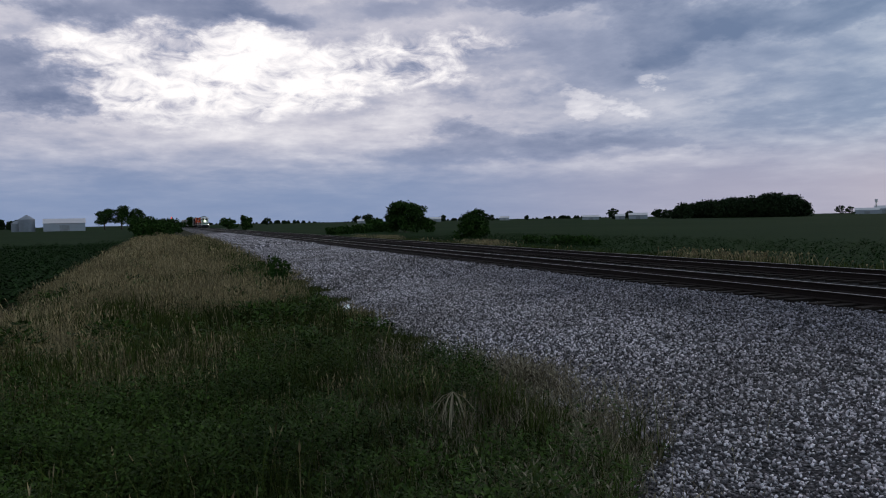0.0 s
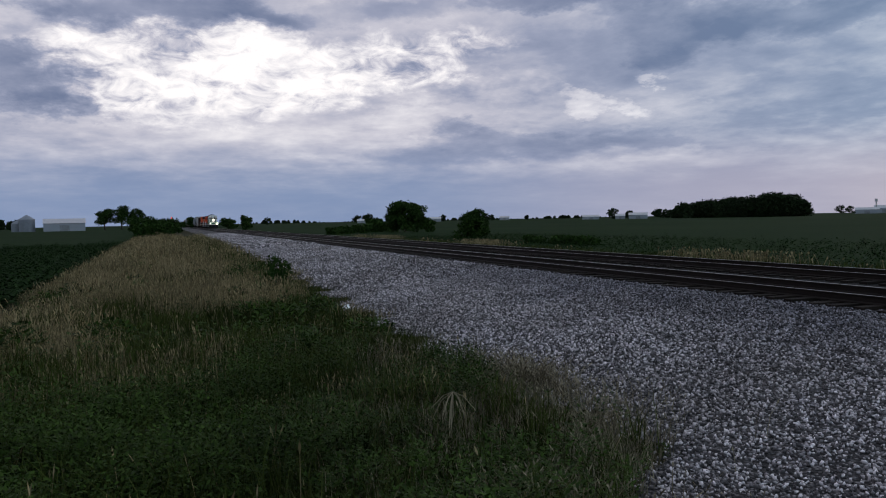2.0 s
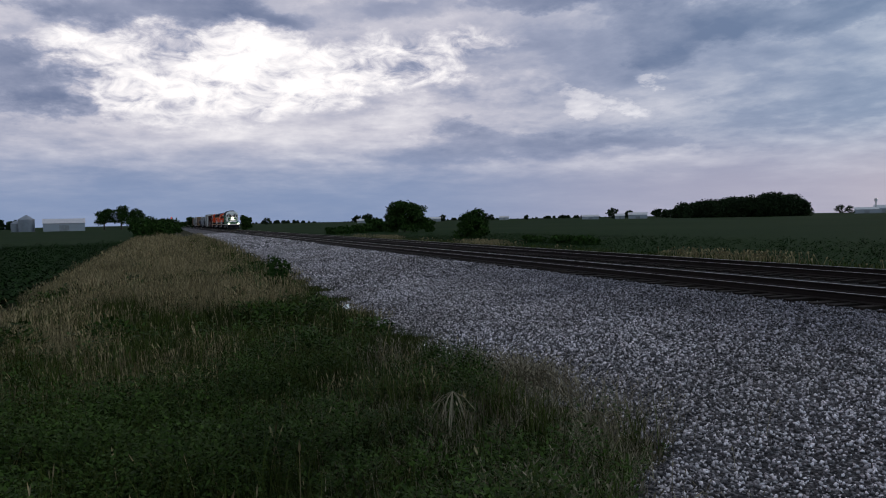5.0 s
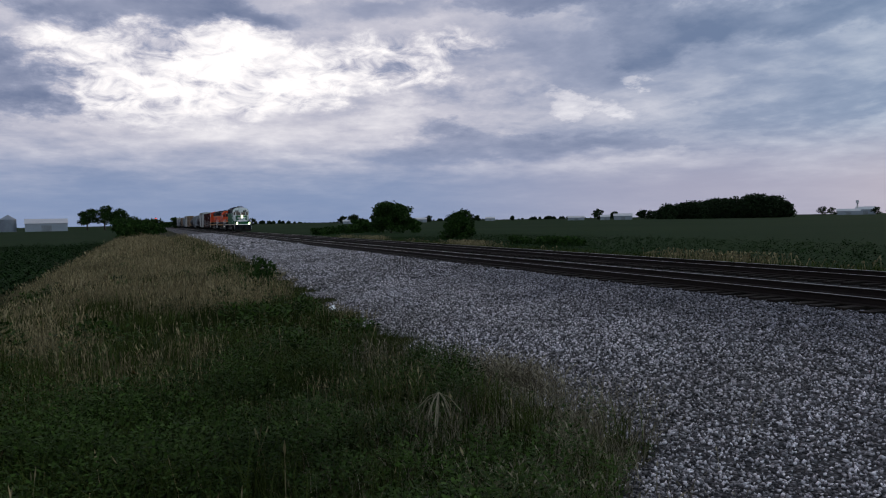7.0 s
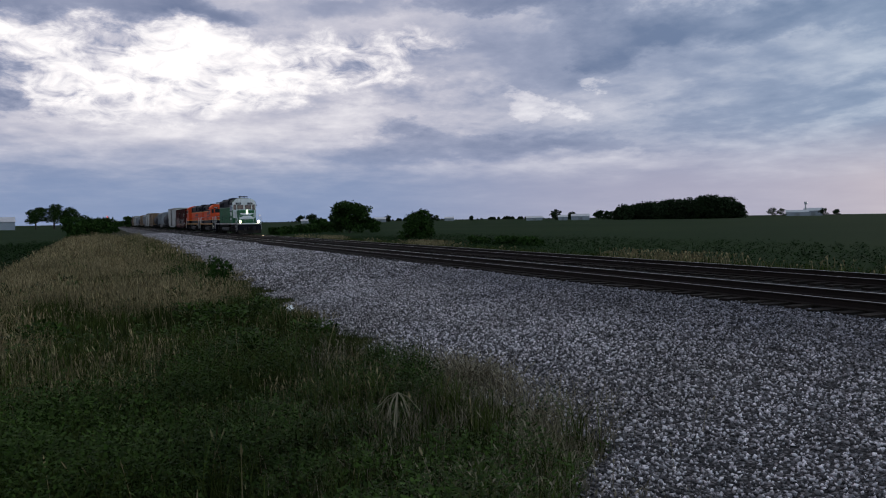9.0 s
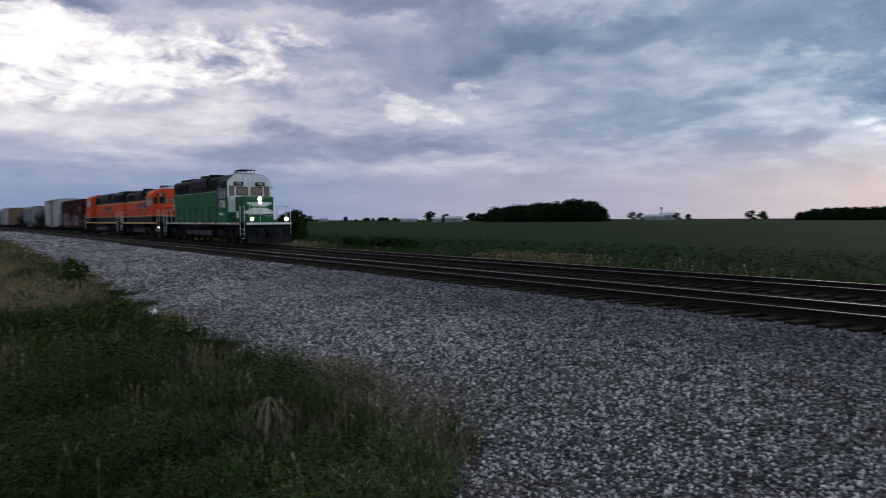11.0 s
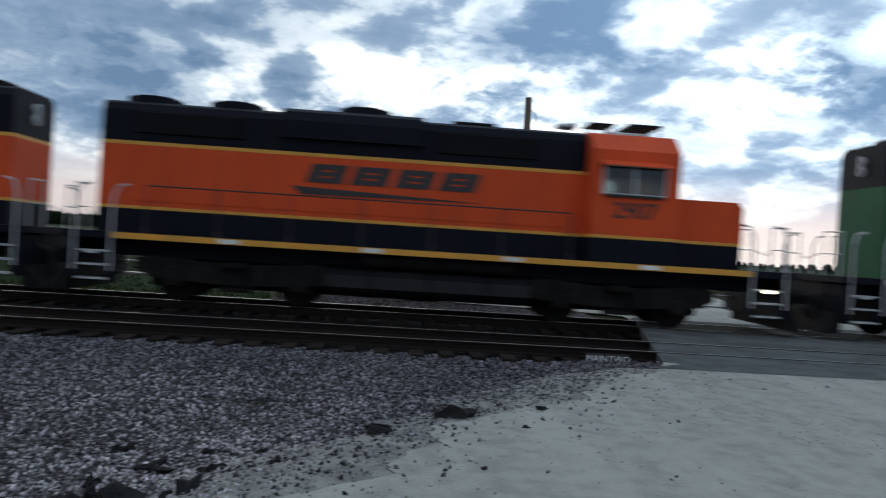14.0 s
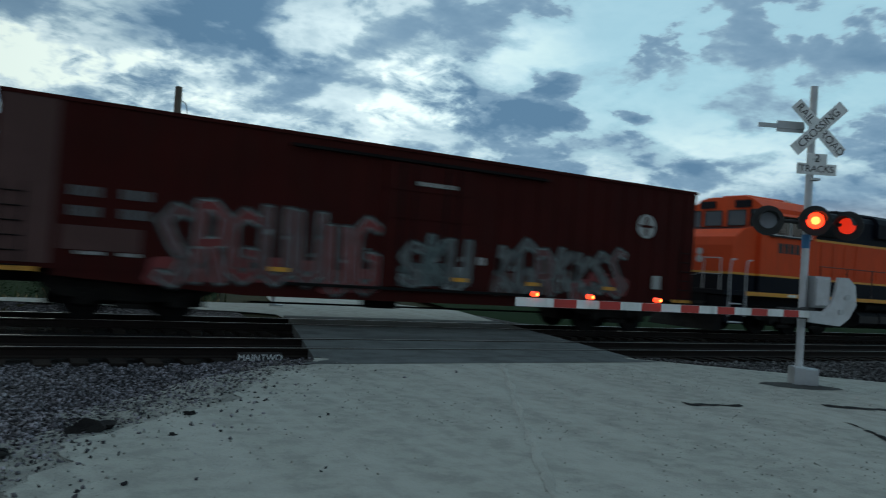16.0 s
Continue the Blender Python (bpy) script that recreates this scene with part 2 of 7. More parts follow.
M = dict(
    soil=mat("soil", (0.022, 0.024, 0.008), 0.95, spec=0.05, other=(0.04, 0.03, 0.014), scale=0.35, fine=14, bump=0.6),
    field=mat("field", (0.008, 0.021, 0.005), 0.95, spec=0.02, other=(0.016, 0.030, 0.008), scale=0.02, fine=3.0, bump=0.8),
    bed=mat("ballast_bed", (0.20, 0.19, 0.195), 0.95, other=(0.09, 0.085, 0.09), scale=1.2, fine=22, bump=1.0),
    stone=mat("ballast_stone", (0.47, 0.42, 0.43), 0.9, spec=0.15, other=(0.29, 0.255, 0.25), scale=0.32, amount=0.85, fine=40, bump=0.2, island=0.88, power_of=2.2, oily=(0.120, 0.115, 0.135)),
    # darker version of the ballast stone, for the stretch beyond the crossing
    dull=mat("dark_ballast_stone", (0.15, 0.145, 0.145), 0.9, spec=0.1, other=(0.08, 0.075, 0.075), scale=0.6, amount=0.85, fine=40, bump=0.2, island=0.8, power_of=2.0),
    bin=mat("dull_galvanised_sheet", (0.17, 0.19, 0.22), 0.6, other=(0.13, 0.145, 0.17), scale=0.5, fine=4, bump=0.1),
    panel=mat("worn_crossing_surface", (0.125, 0.13, 0.128), 0.95, spec=0.05, other=(0.080, 0.082, 0.080), scale=1.3, amount=0.9, fine=50, bump=0.4),
    gravel=mat("road_gravel", (0.375, 0.368, 0.325), 0.95, spec=0.1, other=(0.285, 0.28, 0.248), scale=4.5, amount=0.9, fine=28, bump=1.0, streak=((0.44, 0.43, 0.385), (1.1, 0.09, 1.0), -14.6)),
    loose=mat("loose_pale_gravel", (0.36, 0.35, 0.31), 0.95, spec=0.1, other=(0.22, 0.215, 0.195), scale=3.0, amount=0.9, fine=70, bump=1.0),
    ridge=mat("pale_thrown_gravel", (0.46, 0.45, 0.40), 0.95, spec=0.1, other=(0.38, 0.37, 0.33), scale=2.4, amount=0.9, fine=70, bump=1.0),
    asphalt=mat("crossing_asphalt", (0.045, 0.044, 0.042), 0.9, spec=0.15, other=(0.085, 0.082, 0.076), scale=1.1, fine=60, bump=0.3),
    chunk=mat("asphalt_chunk", (0.012, 0.011, 0.011), 0.9, spec=0.15, other=(0.03, 0.028, 0.026), scale=6, fine=40, bump=0.6),
    rail=mat("rail_steel", (0.014, 0.009, 0.007), 0.8, 0.1, spec=0.2, other=(0.009, 0.006, 0.005), scale=2.0, fine=30),
    shine=mat("rail_head", (0.27, 0.255, 0.24), 0.32, 1.0, other=(0.10, 0.09, 0.08), scale=1.5, fine=30, bump=0.02, stretch=(0.2, 6, 1)),
    tie=mat("sleeper_wood", (0.020, 0.015, 0.012), 0.9, spec=0.1, other=(0.009, 0.007, 0.006), scale=3, fine=30, bump=0.5, objvar=0.35),
    green=mat("green_paint", (0.022, 0.122, 0.050), 0.6, other=(0.022, 0.082, 0.038), scale=0.8, fine=40, bump=0.03, dirt=(0.052, 0.078, 0.050), spec=0.14),
    white=mat("white_paint", (0.80, 0.81, 0.80), 0.5, other=(0.60, 0.60, 0.58), scale=1.2, fine=30, bump=0.03, dirt=(0.42, 0.41, 0.38)),
    black=mat("black_paint", (0.004, 0.005, 0.011), 0.6, other=(0.006, 0.007, 0.012), scale=0.9, fine=30, bump=0.05, dirt=(0.008, 0.0085, 0.011), spec=0.12),
    under=mat("underframe", (0.005, 0.0045, 0.0045), 0.8, other=(0.014, 0.012, 0.011), spec=0.15, scale=2.0, fine=25, bump=0.2),
    tank=mat("dusty_tank_paint", (0.008, 0.008, 0.010), 0.5, other=(0.016, 0.015, 0.015), scale=1.0, fine=20, bump=0.08, spec=0.3),
    frame=mat("dusty_bogie_frame", (0.010, 0.009, 0.008), 0.85, other=(0.024, 0.021, 0.018), scale=2.5, fine=25, bump=0.25, spec=0.12),
    sill_white=mat("dirty_white_sill", (0.55, 0.53, 0.50), 0.6, other=(0.10, 0.075, 0.055), scale=1.3, amount=1.0, fine=20, bump=0.05),
    orange=mat("orange_paint", (0.67, 0.083, 0.021), 0.6, other=(0.55, 0.068, 0.019), scale=0.7, fine=40, bump=0.03, dirt=(0.45, 0.07, 0.025), spec=0.14),
    yellow=mat("yellow_paint", (0.70, 0.33, 0.03), 0.5, other=(0.5, 0.24, 0.04), scale=2, fine=30, bump=0.03),
    reflect=mat("orange_reflector", (0.75, 0.33, 0.03), 0.4, other=(0.6, 0.26, 0.03), scale=4, fine=30, bump=0.0),
    oxide=mat("oxide_red_paint", (0.049, 0.0085, 0.0068), 0.75, spec=0.08, other=(0.034, 0.007, 0.0058), scale=0.6, fine=25, bump=0.08, dirt=(0.035, 0.012, 0.01)),
    oxide_pale=mat("faded_oxide_paint", (0.085, 0.045, 0.04), 0.7, spec=0.2, other=(0.11, 0.06, 0.055), scale=0.9, fine=25, bump=0.08),
    palecar=mat("pale_grey_paint", (0.42, 0.42, 0.41), 0.65, other=(0.3, 0.29, 0.27), scale=0.5, fine=20, bump=0.08, dirt=(0.2, 0.17, 0.14)),
    browncar=mat("brown_paint", (0.20, 0.12, 0.06), 0.65, other=(0.13, 0.08, 0.045), scale=0.5, fine=20, bump=0.08, dirt=(0.08, 0.06, 0.045)),
    greycar=mat("grey_paint", (0.22, 0.23, 0.25), 0.65, other=(0.14, 0.15, 0.16), scale=0.5, fine=20, bump=0.08, dirt=(0.1, 0.09, 0.085)),
    steel=mat("galvanised_steel", (0.46, 0.47, 0.48), 0.45, 0.6, other=(0.33, 0.34, 0.35), scale=3, fine=30, bump=0.05),
    alu=mat("silver_paint", (0.55, 0.56, 0.57), 0.5, 0.2, other=(0.4, 0.4, 0.4), scale=3, fine=30, bump=0.05),
    blue=mat("blue_sheeting", (0.05, 0.17, 0.34), 0.5, other=(0.04, 0.13, 0.28), scale=3, fine=30, bump=0.0),
    rubber=mat("black_rubber", (0.02, 0.02, 0.02), 0.8, other=(0.03, 0.03, 0.03), scale=3, fine=30, bump=0.1),
    red=mat("red_sheeting", (0.45, 0.03, 0.025), 0.45, other=(0.36, 0.03, 0.025), scale=3, fine=30, bump=0.0),
    leaf=mat("foliage", (0.022, 0.046, 0.009), 0.8, other=(0.011, 0.025, 0.006), scale=0.8, fine=9, bump=0.0, island=0.5, spec=0.05),
    leaf_far=mat("far_foliage", (0.013, 0.024, 0.008), 0.9, other=(0.008, 0.015, 0.006), scale=0.2, fine=4, bump=0.0, island=0.4, spec=0.1),
    bark=mat("bark", (0.05, 0.04, 0.03), 0.9, other=(0.03, 0.025, 0.02), scale=3, fine=20, bump=0.6),
    crop=mat("soybean_leaf", (0.013, 0.029, 0.007), 0.85, other=(0.006, 0.014, 0.004), scale=0.8, fine=9, bump=0.0, island=0.5, spec=0.04),
    grass=mat("green_grass", (0.040, 0.052, 0.010), 0.8, other=(0.019, 0.026, 0.006), scale=0.5, fine=6, bump=0.0, island=0.5, spec=0.06),
    straw=mat("dry_grass", (0.235, 0.185, 0.10), 0.85, other=(0.07, 0.062, 0.031), scale=0.35, fine=6, bump=0.0, island=0.5, spec=0.06),
    dead=mat("dead_stalk", (0.20, 0.168, 0.115), 0.9, other=(0.11, 0.092, 0.058), scale=0.7, fine=9, bump=0.0, island=0.4, spec=0.05),
    weed=mat("weed_leaf", (0.028, 0.052, 0.007), 0.78, other=(0.006, 0.013, 0.002), scale=0.7, fine=9, bump=0.0, island=0.55, spec=0.1),
    wood=mat("pole_wood", (0.16, 0.13, 0.10), 0.9, other=(0.09, 0.075, 0.06), scale=2, fine=20, bump=0.4, stretch=(4, 4, 0.4)),
    # white walls with the blue-grey of distance haze mixed into the colour
    barn=mat("hazed_white_siding", (0.26, 0.285, 0.32), 0.7, other=(0.24, 0.26, 0.29), scale=0.3, fine=3, bump=0.1),
    headlamp=mat("lit_headlamp", (0.9, 0.85, 0.7), 0.3, emit=(1.0, 0.74, 0.40), power=170.0, bump=0.0),
    steplamp=mat("lit_step_lamp", (0.9, 0.85, 0.7), 0.3, emit=(1.0, 0.85, 0.62), power=6.0, bump=0.0),
    redlamp=mat("lit_red_lamp", (0.6, 0.02, 0.01), 0.3, emit=(1.0, 0.03, 0.008), power=5.0, bump=0.0),
    redfade=mat("fading_red_lamp", (0.4, 0.02, 0.01), 0.3, emit=(1.0, 0.03, 0.01), power=0.9, bump=0.0),
    redcore=mat("lit_lamp_core", (0.9, 0.4, 0.1), 0.3, emit=(1.0, 0.16, 0.03), power=9.0, bump=0.0),
    lens=mat("unlit_lens", (0.20, 0.21, 0.23), 0.25, other=(0.15, 0.16, 0.18), scale=5, bump=0.0),
    pink=mat("faded_pink_spray_paint", (0.13, 0.045, 0.045), 0.65, other=(0.05, 0.022, 0.022), scale=3, fine=15, bump=0.03),
    teal=mat("faded_teal_spray_paint", (0.085, 0.11, 0.11), 0.65, other=(0.05, 0.065, 0.065), scale=3, fine=15, bump=0.03),
    spray_red=mat("faded_red_spray_paint", (0.19, 0.026, 0.026), 0.65, other=(0.12, 0.02, 0.02), scale=3, fine=15, bump=0.03),
    spray_white=mat("faded_white_spray_paint", (0.24, 0.25, 0.25), 0.65, other=(0.12, 0.125, 0.125), scale=3, fine=15, bump=0.03),
    spray_edge=mat("pale_spray_outline", (0.20, 0.235, 0.23), 0.65, other=(0.07, 0.085, 0.083), scale=2.2, amount=0.9, fine=15, bump=0.03),
    spray_grey=mat("faded_grey_spray_paint", (0.12, 0.115, 0.115), 0.65, other=(0.07, 0.065, 0.065), scale=3, fine=15, bump=0.03),
    dark_mark=mat("dark_lettering", (0.03, 0.025, 0.025), 0.6, bump=0.0),
)


def glass(name, tint, rough=0.05):
    m = bpy.data.materials.new(name)
    m.use_nodes = True
    b = m.node_tree.nodes["Principled BSDF"]
    b.inputs["Base Color"].default_value, b.inputs["Roughness"].default_value = (*tint, 1), rough
    b.inputs["Specular IOR Level"].default_value = 0.8
    return m


def stony(name, dark, pale, scale, bump, patch=(0.6, 0.6, 0.6)):
    """Crushed stone too small to build: cells of differing tone with rounded relief, shade of the gaps painted at their
    edges.
    """
    m = bpy.data.materials.new(name)
    m.use_nodes = True
    k = Nodes(m.node_tree)
    bsdf = m.node_tree.nodes["Principled BSDF"]
    bsdf.inputs["Roughness"].default_value, bsdf.inputs["Specular IOR Level"].default_value = 0.95, 0.2
    vec = k.n("ShaderNodeTexCoord").outputs["Object"]
    cell = k.n("ShaderNodeTexVoronoi", Scale=scale)
    k.link(vec, cell.inputs["Vector"])
    shade = k.n("ShaderNodeSeparateColor")
    k.link(cell.outputs["Color"], shade.inputs[0])
    # cell edges fall to the dark colour, painting the shade between stones
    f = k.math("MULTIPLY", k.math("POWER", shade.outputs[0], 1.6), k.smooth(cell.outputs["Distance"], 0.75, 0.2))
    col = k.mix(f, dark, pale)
    stain = k.smooth(k.noise(vec, 0.7, 6, 0.6), 0.45, 0.7)
    col = k.mix(k.math("MULTIPLY", stain, 0.5), col, patch)
    k.link(col, bsdf.inputs["Base Color"])
    b = k.n("ShaderNodeBump", Strength=bump, Distance=0.05)
    b.invert = True
    k.link(cell.outputs["Distance"], b.inputs["Height"])
    k.link(b.outputs[0], bsdf.inputs["Normal"])
    return m


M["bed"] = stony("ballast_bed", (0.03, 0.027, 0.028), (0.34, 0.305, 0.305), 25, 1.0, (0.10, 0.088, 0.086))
M["bed_dark"] = stony("dark_ballast_bed", (0.02, 0.019, 0.02), (0.12, 0.115, 0.115), 25, 1.0, (0.05, 0.047, 0.047))
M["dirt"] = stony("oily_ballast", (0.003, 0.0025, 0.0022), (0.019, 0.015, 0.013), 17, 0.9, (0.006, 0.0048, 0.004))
M["glass"] = glass("dark_cab_glass", (0.02, 0.025, 0.028))


def clear_glass():
    """Thin window glass: mostly clear, with a sky-bright gloss at a slant."""
    m = bpy.data.materials.new("clear_cab_glass")
    m.use_nodes = True
    k = Nodes(m.node_tree)
    m.node_tree.nodes.clear()
    clear = k.n("ShaderNodeBsdfTransparent")
    clear.inputs["Color"].default_value = (0.55, 0.6, 0.6, 1)
    gloss = k.n("ShaderNodeBsdfGlossy", Roughness=0.03)
    mix = k.n("ShaderNodeMixShader")
    k.link(k.n("ShaderNodeFresnel", IOR=1.6).outputs[0], mix.inputs[0])
    k.link(clear.outputs[0], mix.inputs[1])
    k.link(gloss.outputs[0], mix.inputs[2])
    k.link(mix.outputs[0], k.n("ShaderNodeOutputMaterial").inputs["Surface"])
    return m


M["clear"] = clear_glass()

# ------------------------------------------------------------------ mesh helpers


class Mesh:
    """Gathers solids into one mesh."""

    def __init__(self):
        self.v, self.f = [], []

    def add(self, verts, faces):
        o = len(self.v)
        self.v += [tuple(p) for p in verts]
        self.f += [tuple(i + o for i in f) for f in faces]
        return self

    def box(self, x0, x1, y0, y1, z0, z1, bev=0.0):
        x0, x1, y0, y1, z0, z1 = min(x0, x1), max(x0, x1), min(y0, y1), max(y0, y1), min(z0, z1), max(z0, z1)
        if bev:
            b = bev
            return self.prism([(y0 + b, z0), (y1 - b, z0), (y1, z0 + b), (y1, z1 - b), (y1 - b, z1), (y0 + b, z1), (y0, z1 - b), (y0, z0 + b)], x0, x1)
        return self.add([(x, y, z) for x in (x0, x1) for y in (y0, y1) for z in (z0, z1)],
                        [(0, 1, 3, 2), (4, 6, 7, 5), (0, 4, 5, 1), (2, 3, 7, 6), (0, 2, 6, 4), (1, 5, 7, 3)])

    def prism(self, pts, x0, x1):
        """A (y, z) outline carried along x."""
        n = len(pts)
        v = [(x0, *p) for p in pts] + [(x1, *p) for p in pts]
        return self.add(v, [tuple(range(n))[::-1], tuple(range(n, 2 * n))] + [(i, (i + 1) % n, n + (i + 1) % n, n + i) for i in range(n)])

    def slab(self, pts, y0, y1):
        """An (x, z) outline carried along y."""
        n = len(pts)
        v = [(p[0], y0, p[1]) for p in pts] + [(p[0], y1, p[1]) for p in pts]
        return self.add(v, [tuple(range(n)), tuple(range(n, 2 * n))[::-1]] + [(i, n + i, n + (i + 1) % n, (i + 1) % n) for i in range(n)])

    def rod(self, a, b, r, r2=None, seg=8):
        a, b = Vector(a), Vector(b)
        r2 = r if r2 is None else r2
        d = (b - a).normalized()
        u = d.orthogonal().normalized()
        w = d.cross(u)
        ring = [(math.cos(2 * math.pi * i / seg), math.sin(2 * math.pi * i / seg)) for i in range(seg)]
        v = [a + (u * c + w * s) * r for c, s in ring] + [b + (u * c + w * s) * r2 for c, s in ring]
        return self.add(v, [tuple(range(seg))[::-1], tuple(range(seg, 2 * seg))] + [(i, (i + 1) % seg, seg + (i + 1) % seg, seg + i) for i in range(seg)])

    def path(self, pts, r, seg=6):
        for a, b in zip(pts, pts[1:]):
            self.rod(a, b, r, seg=seg)
        return self

    def data(self, name, material):
        me = bpy.data.meshes.new(name)
        me.from_pydata(self.v, [], self.f)
        me.materials.append(material)
        bm = bmesh.new()
        bm.from_mesh(me)
        bmesh.ops.recalc_face_normals(bm, faces=bm.faces)
        bm.to_mesh(me)
        bm.free()
        return me


def part(name, mesh, material, parent=None, label="", place=None, smooth=False):
    ob = new(name, mesh.data(name, material) if isinstance(mesh, Mesh) else mesh)
    if smooth:
        ob.data.polygons.foreach_set("use_smooth", [True] * len(ob.data.polygons))
    if parent is not None:
        ob.parent = parent
    if place is not None:
        ob.matrix_basis = place
    return tagged(ob, label)


def thing(name, label, category, place=None, group=""):
    ob = new(name)
    ob.empty_display_size = 0.2
    if place is not None:
        ob.matrix_basis = place
    return tagged(ob, label, category, group)


def raw(name, v, f, material, label="", category="", kind="", parent=None, smooth=False):
    """A mesh from arrays of corners and faces."""
    me = bpy.data.meshes.new(name)
    v, f = np.asarray(v, dtype=np.float32), np.asarray(f, dtype=np.int32)
    me.vertices.add(len(v))
    me.vertices.foreach_set("co", v.ravel())
    me.loops.add(f.size)
    me.loops.foreach_set("vertex_index", f.ravel())
    me.polygons.add(len(f))
    me.polygons.foreach_set("loop_start", np.arange(0, f.size, f.shape[1], dtype=np.int32))
    me.polygons.foreach_set("loop_total", np.full(len(f), f.shape[1], dtype=np.int32))
    me.update(calc_edges=True)
    me.validate()
    me.materials.append(material)
    if smooth:
        me.polygons.foreach_set("use_smooth", [True] * len(me.polygons))
    ob = new(name, me)
    ob.parent = parent
    return tagged(ob, label, category, "", kind)


def lettering(name, text, size, place, material, parent, thick=0.004, bold=0.0):
    """Raised letters in the built-in font."""
    cu = bpy.data.curves.new(name, "FONT")
    cu.body, cu.size, cu.extrude, cu.align_x, cu.align_y = text, size, thick, "CENTER", "CENTER"
    cu.offset = size * bold
    tmp = bpy.data.objects.new(name, cu)
    me = bpy.data.meshes.new_from_object(tmp)
    bpy.data.objects.remove(tmp)
    me.name = name
    me.materials.clear()
    me.materials.append(material)
    return part(name, me, material, parent, place=place)

# ------------------------------------------------------------------ lie of the land
NEAR, FAR_TRACK = 13.34, 17.93          # the middles of the two tracks
RAIL_NEAR, RAIL_FAR = -0.05, -0.06      # the tops of their rails
PROFILE_Y = [-4000, -7, -4.5, -1, 3.0, 4.6, 9.4, 10.9, 11.4, 20.2, 23.6, 26, 4000]
PROFILE_Z = [-0.95, -0.95, -0.75, -0.62, -0.78, -0.80, -0.44, -0.33, -0.30, -0.33, -0.85, -0.9, -1.05]
ROAD_Y = [-60, -5, 3, 8, 11.55, 11.75, 19.6, 19.8, 24, 34, 60, 400]
ROAD_Z = [-0.75, -0.25, -0.22, -0.20, -0.12, -0.36, -0.36, -0.14, -0.12, -0.60, -0.95, -1.0]
SKEW = 0.26


def road_left(y):
    return np.where(y > 11.3, 4.15 + SKEW * (y - 11.3) - 9.5 * np.exp(-((y - 22.6) / 1.3) ** 2), np.interp(y, [-40, 0, 4, 6.3, 7.4, 9.2, 11.3], [-7.0, -2.2, -1.1, 0.25, 0.9, 2.6, 4.15]))


def road_edge(y):
    """The ragged edge of the packed surface beside the stones."""
    y = np.asarray(y, dtype=float)
    return road_left(y) + np.where(y < 11.2, 0.16 * np.sin(y * 2.3 + 1) + 0.10 * np.sin(y * 6.1) + 0.06 * np.sin(y * 13.7 + 2), 0.0)


def road_right(y):
    return np.where(y > 11.3, 11.0 + SKEW * (y - 11.3), np.interp(y, [-40, 4, 8, 11.3], [9.0, 17.0, 15.5, 11.0]))


def wobble(x, y, s, seed=0.0):
    return (np.sin(x * 1.3 * s + seed) * np.cos(y * 1.1 * s - seed * 2) + 0.6 * np.sin(x * 2.9 * s + y * 2.3 * s + seed * 3) + 0.35 * np.cos(x * 6.1 * s - y * 5.3 * s + seed)) / 1.95


def ground_z(x, y):
    x, y = np.asarray(x, dtype=float), np.asarray(y, dtype=float)
    z = np.interp(y, PROFILE_Y, PROFILE_Z)
    near = np.exp(-((x / 60) ** 2) - ((y / 60) ** 2))
    z = z + 0.05 * wobble(x, y, 0.7) * near * ((y < 9) | (y > 24))
    out = np.maximum(np.maximum(road_left(y) - x, x - road_right(y)), 0)
    w = np.clip(1 - out / 3.5, 0, 1)
    w = w * w * (3 - 2 * w)
    return z * (1 - w) + np.interp(y, ROAD_Y, ROAD_Z) * w


def sheet(name, xs, ys, material, label, lift=0.0, keep=None, category="", left=None, right=None, kind="structure"):
    """A piece of ground over a net of places; left and right give edges that vary with y."""
    if left is None:
        X, Y = np.meshgrid(xs, ys)
    else:
        Y = np.repeat(np.asarray(ys)[:, None], len(xs), 1)
        u = np.asarray(xs)[None, :]
        X = left(Y) * (1 - u) + right(Y) * u
    Z = ground_z(X, Y) + lift
    h, w = X.shape
    i = (np.arange(h - 1)[:, None] * w + np.arange(w - 1)[None, :]).ravel()
    f = np.stack([i, i + 1, i + w + 1, i + w], 1)
    return raw(name, np.stack([X.ravel(), Y.ravel(), Z.ravel()], 1), f, material, label, category or name, kind, smooth=True)


def steps(*runs):
    return np.unique(np.concatenate([np.arange(a, b, s) for a, b, s in runs]).round(3))


XS = steps((-4200, -600, 300), (-600, -120, 40), (-120, -40, 4), (-40, 30, 0.5), (30, 120, 5), (120, 700, 60), (700, 4300, 300))
YS = steps((-4200, -600, 300), (-600, -60, 40), (-60, -9, 3), (-9, 34, 0.4), (34, 80, 4), (80, 700, 40), (700, 4300, 300))
ground = sheet("ground", XS, YS, M["soil"], "dark weedy soil and crop land reaching the horizon")
# fields of low crops on both sides of the line


def field_sheet(name, left, right, ys):
    u = np.concatenate([1 - np.geomspace(1, 0.002, 40), [1.0]])
    return sheet(name, u, ys, M["field"], "dark green field of low soybeans", 0.22, category="field", left=left, right=right)


field_sheet("crop_field", lambda y: -3900 + 0 * y, lambda y: road_left(y) - 2.5, steps((25.2, 34, 0.8), (34, 80, 4), (80, 600, 40), (600, 3900, 300)))
field_sheet("crop_field", lambda y: 3900 + 0 * y, lambda y: road_right(y) + 3.0, steps((25.2, 34, 0.8), (34, 80, 4), (80, 600, 40), (600, 3900, 300)))
field_sheet("crop_field", lambda y: -3900 + 0 * y, lambda y: -16 + 0 * y, steps((-3900, -600, 300), (-600, -60, 40), (-60, -9, 3), (-9, -3.9, 0.4)))


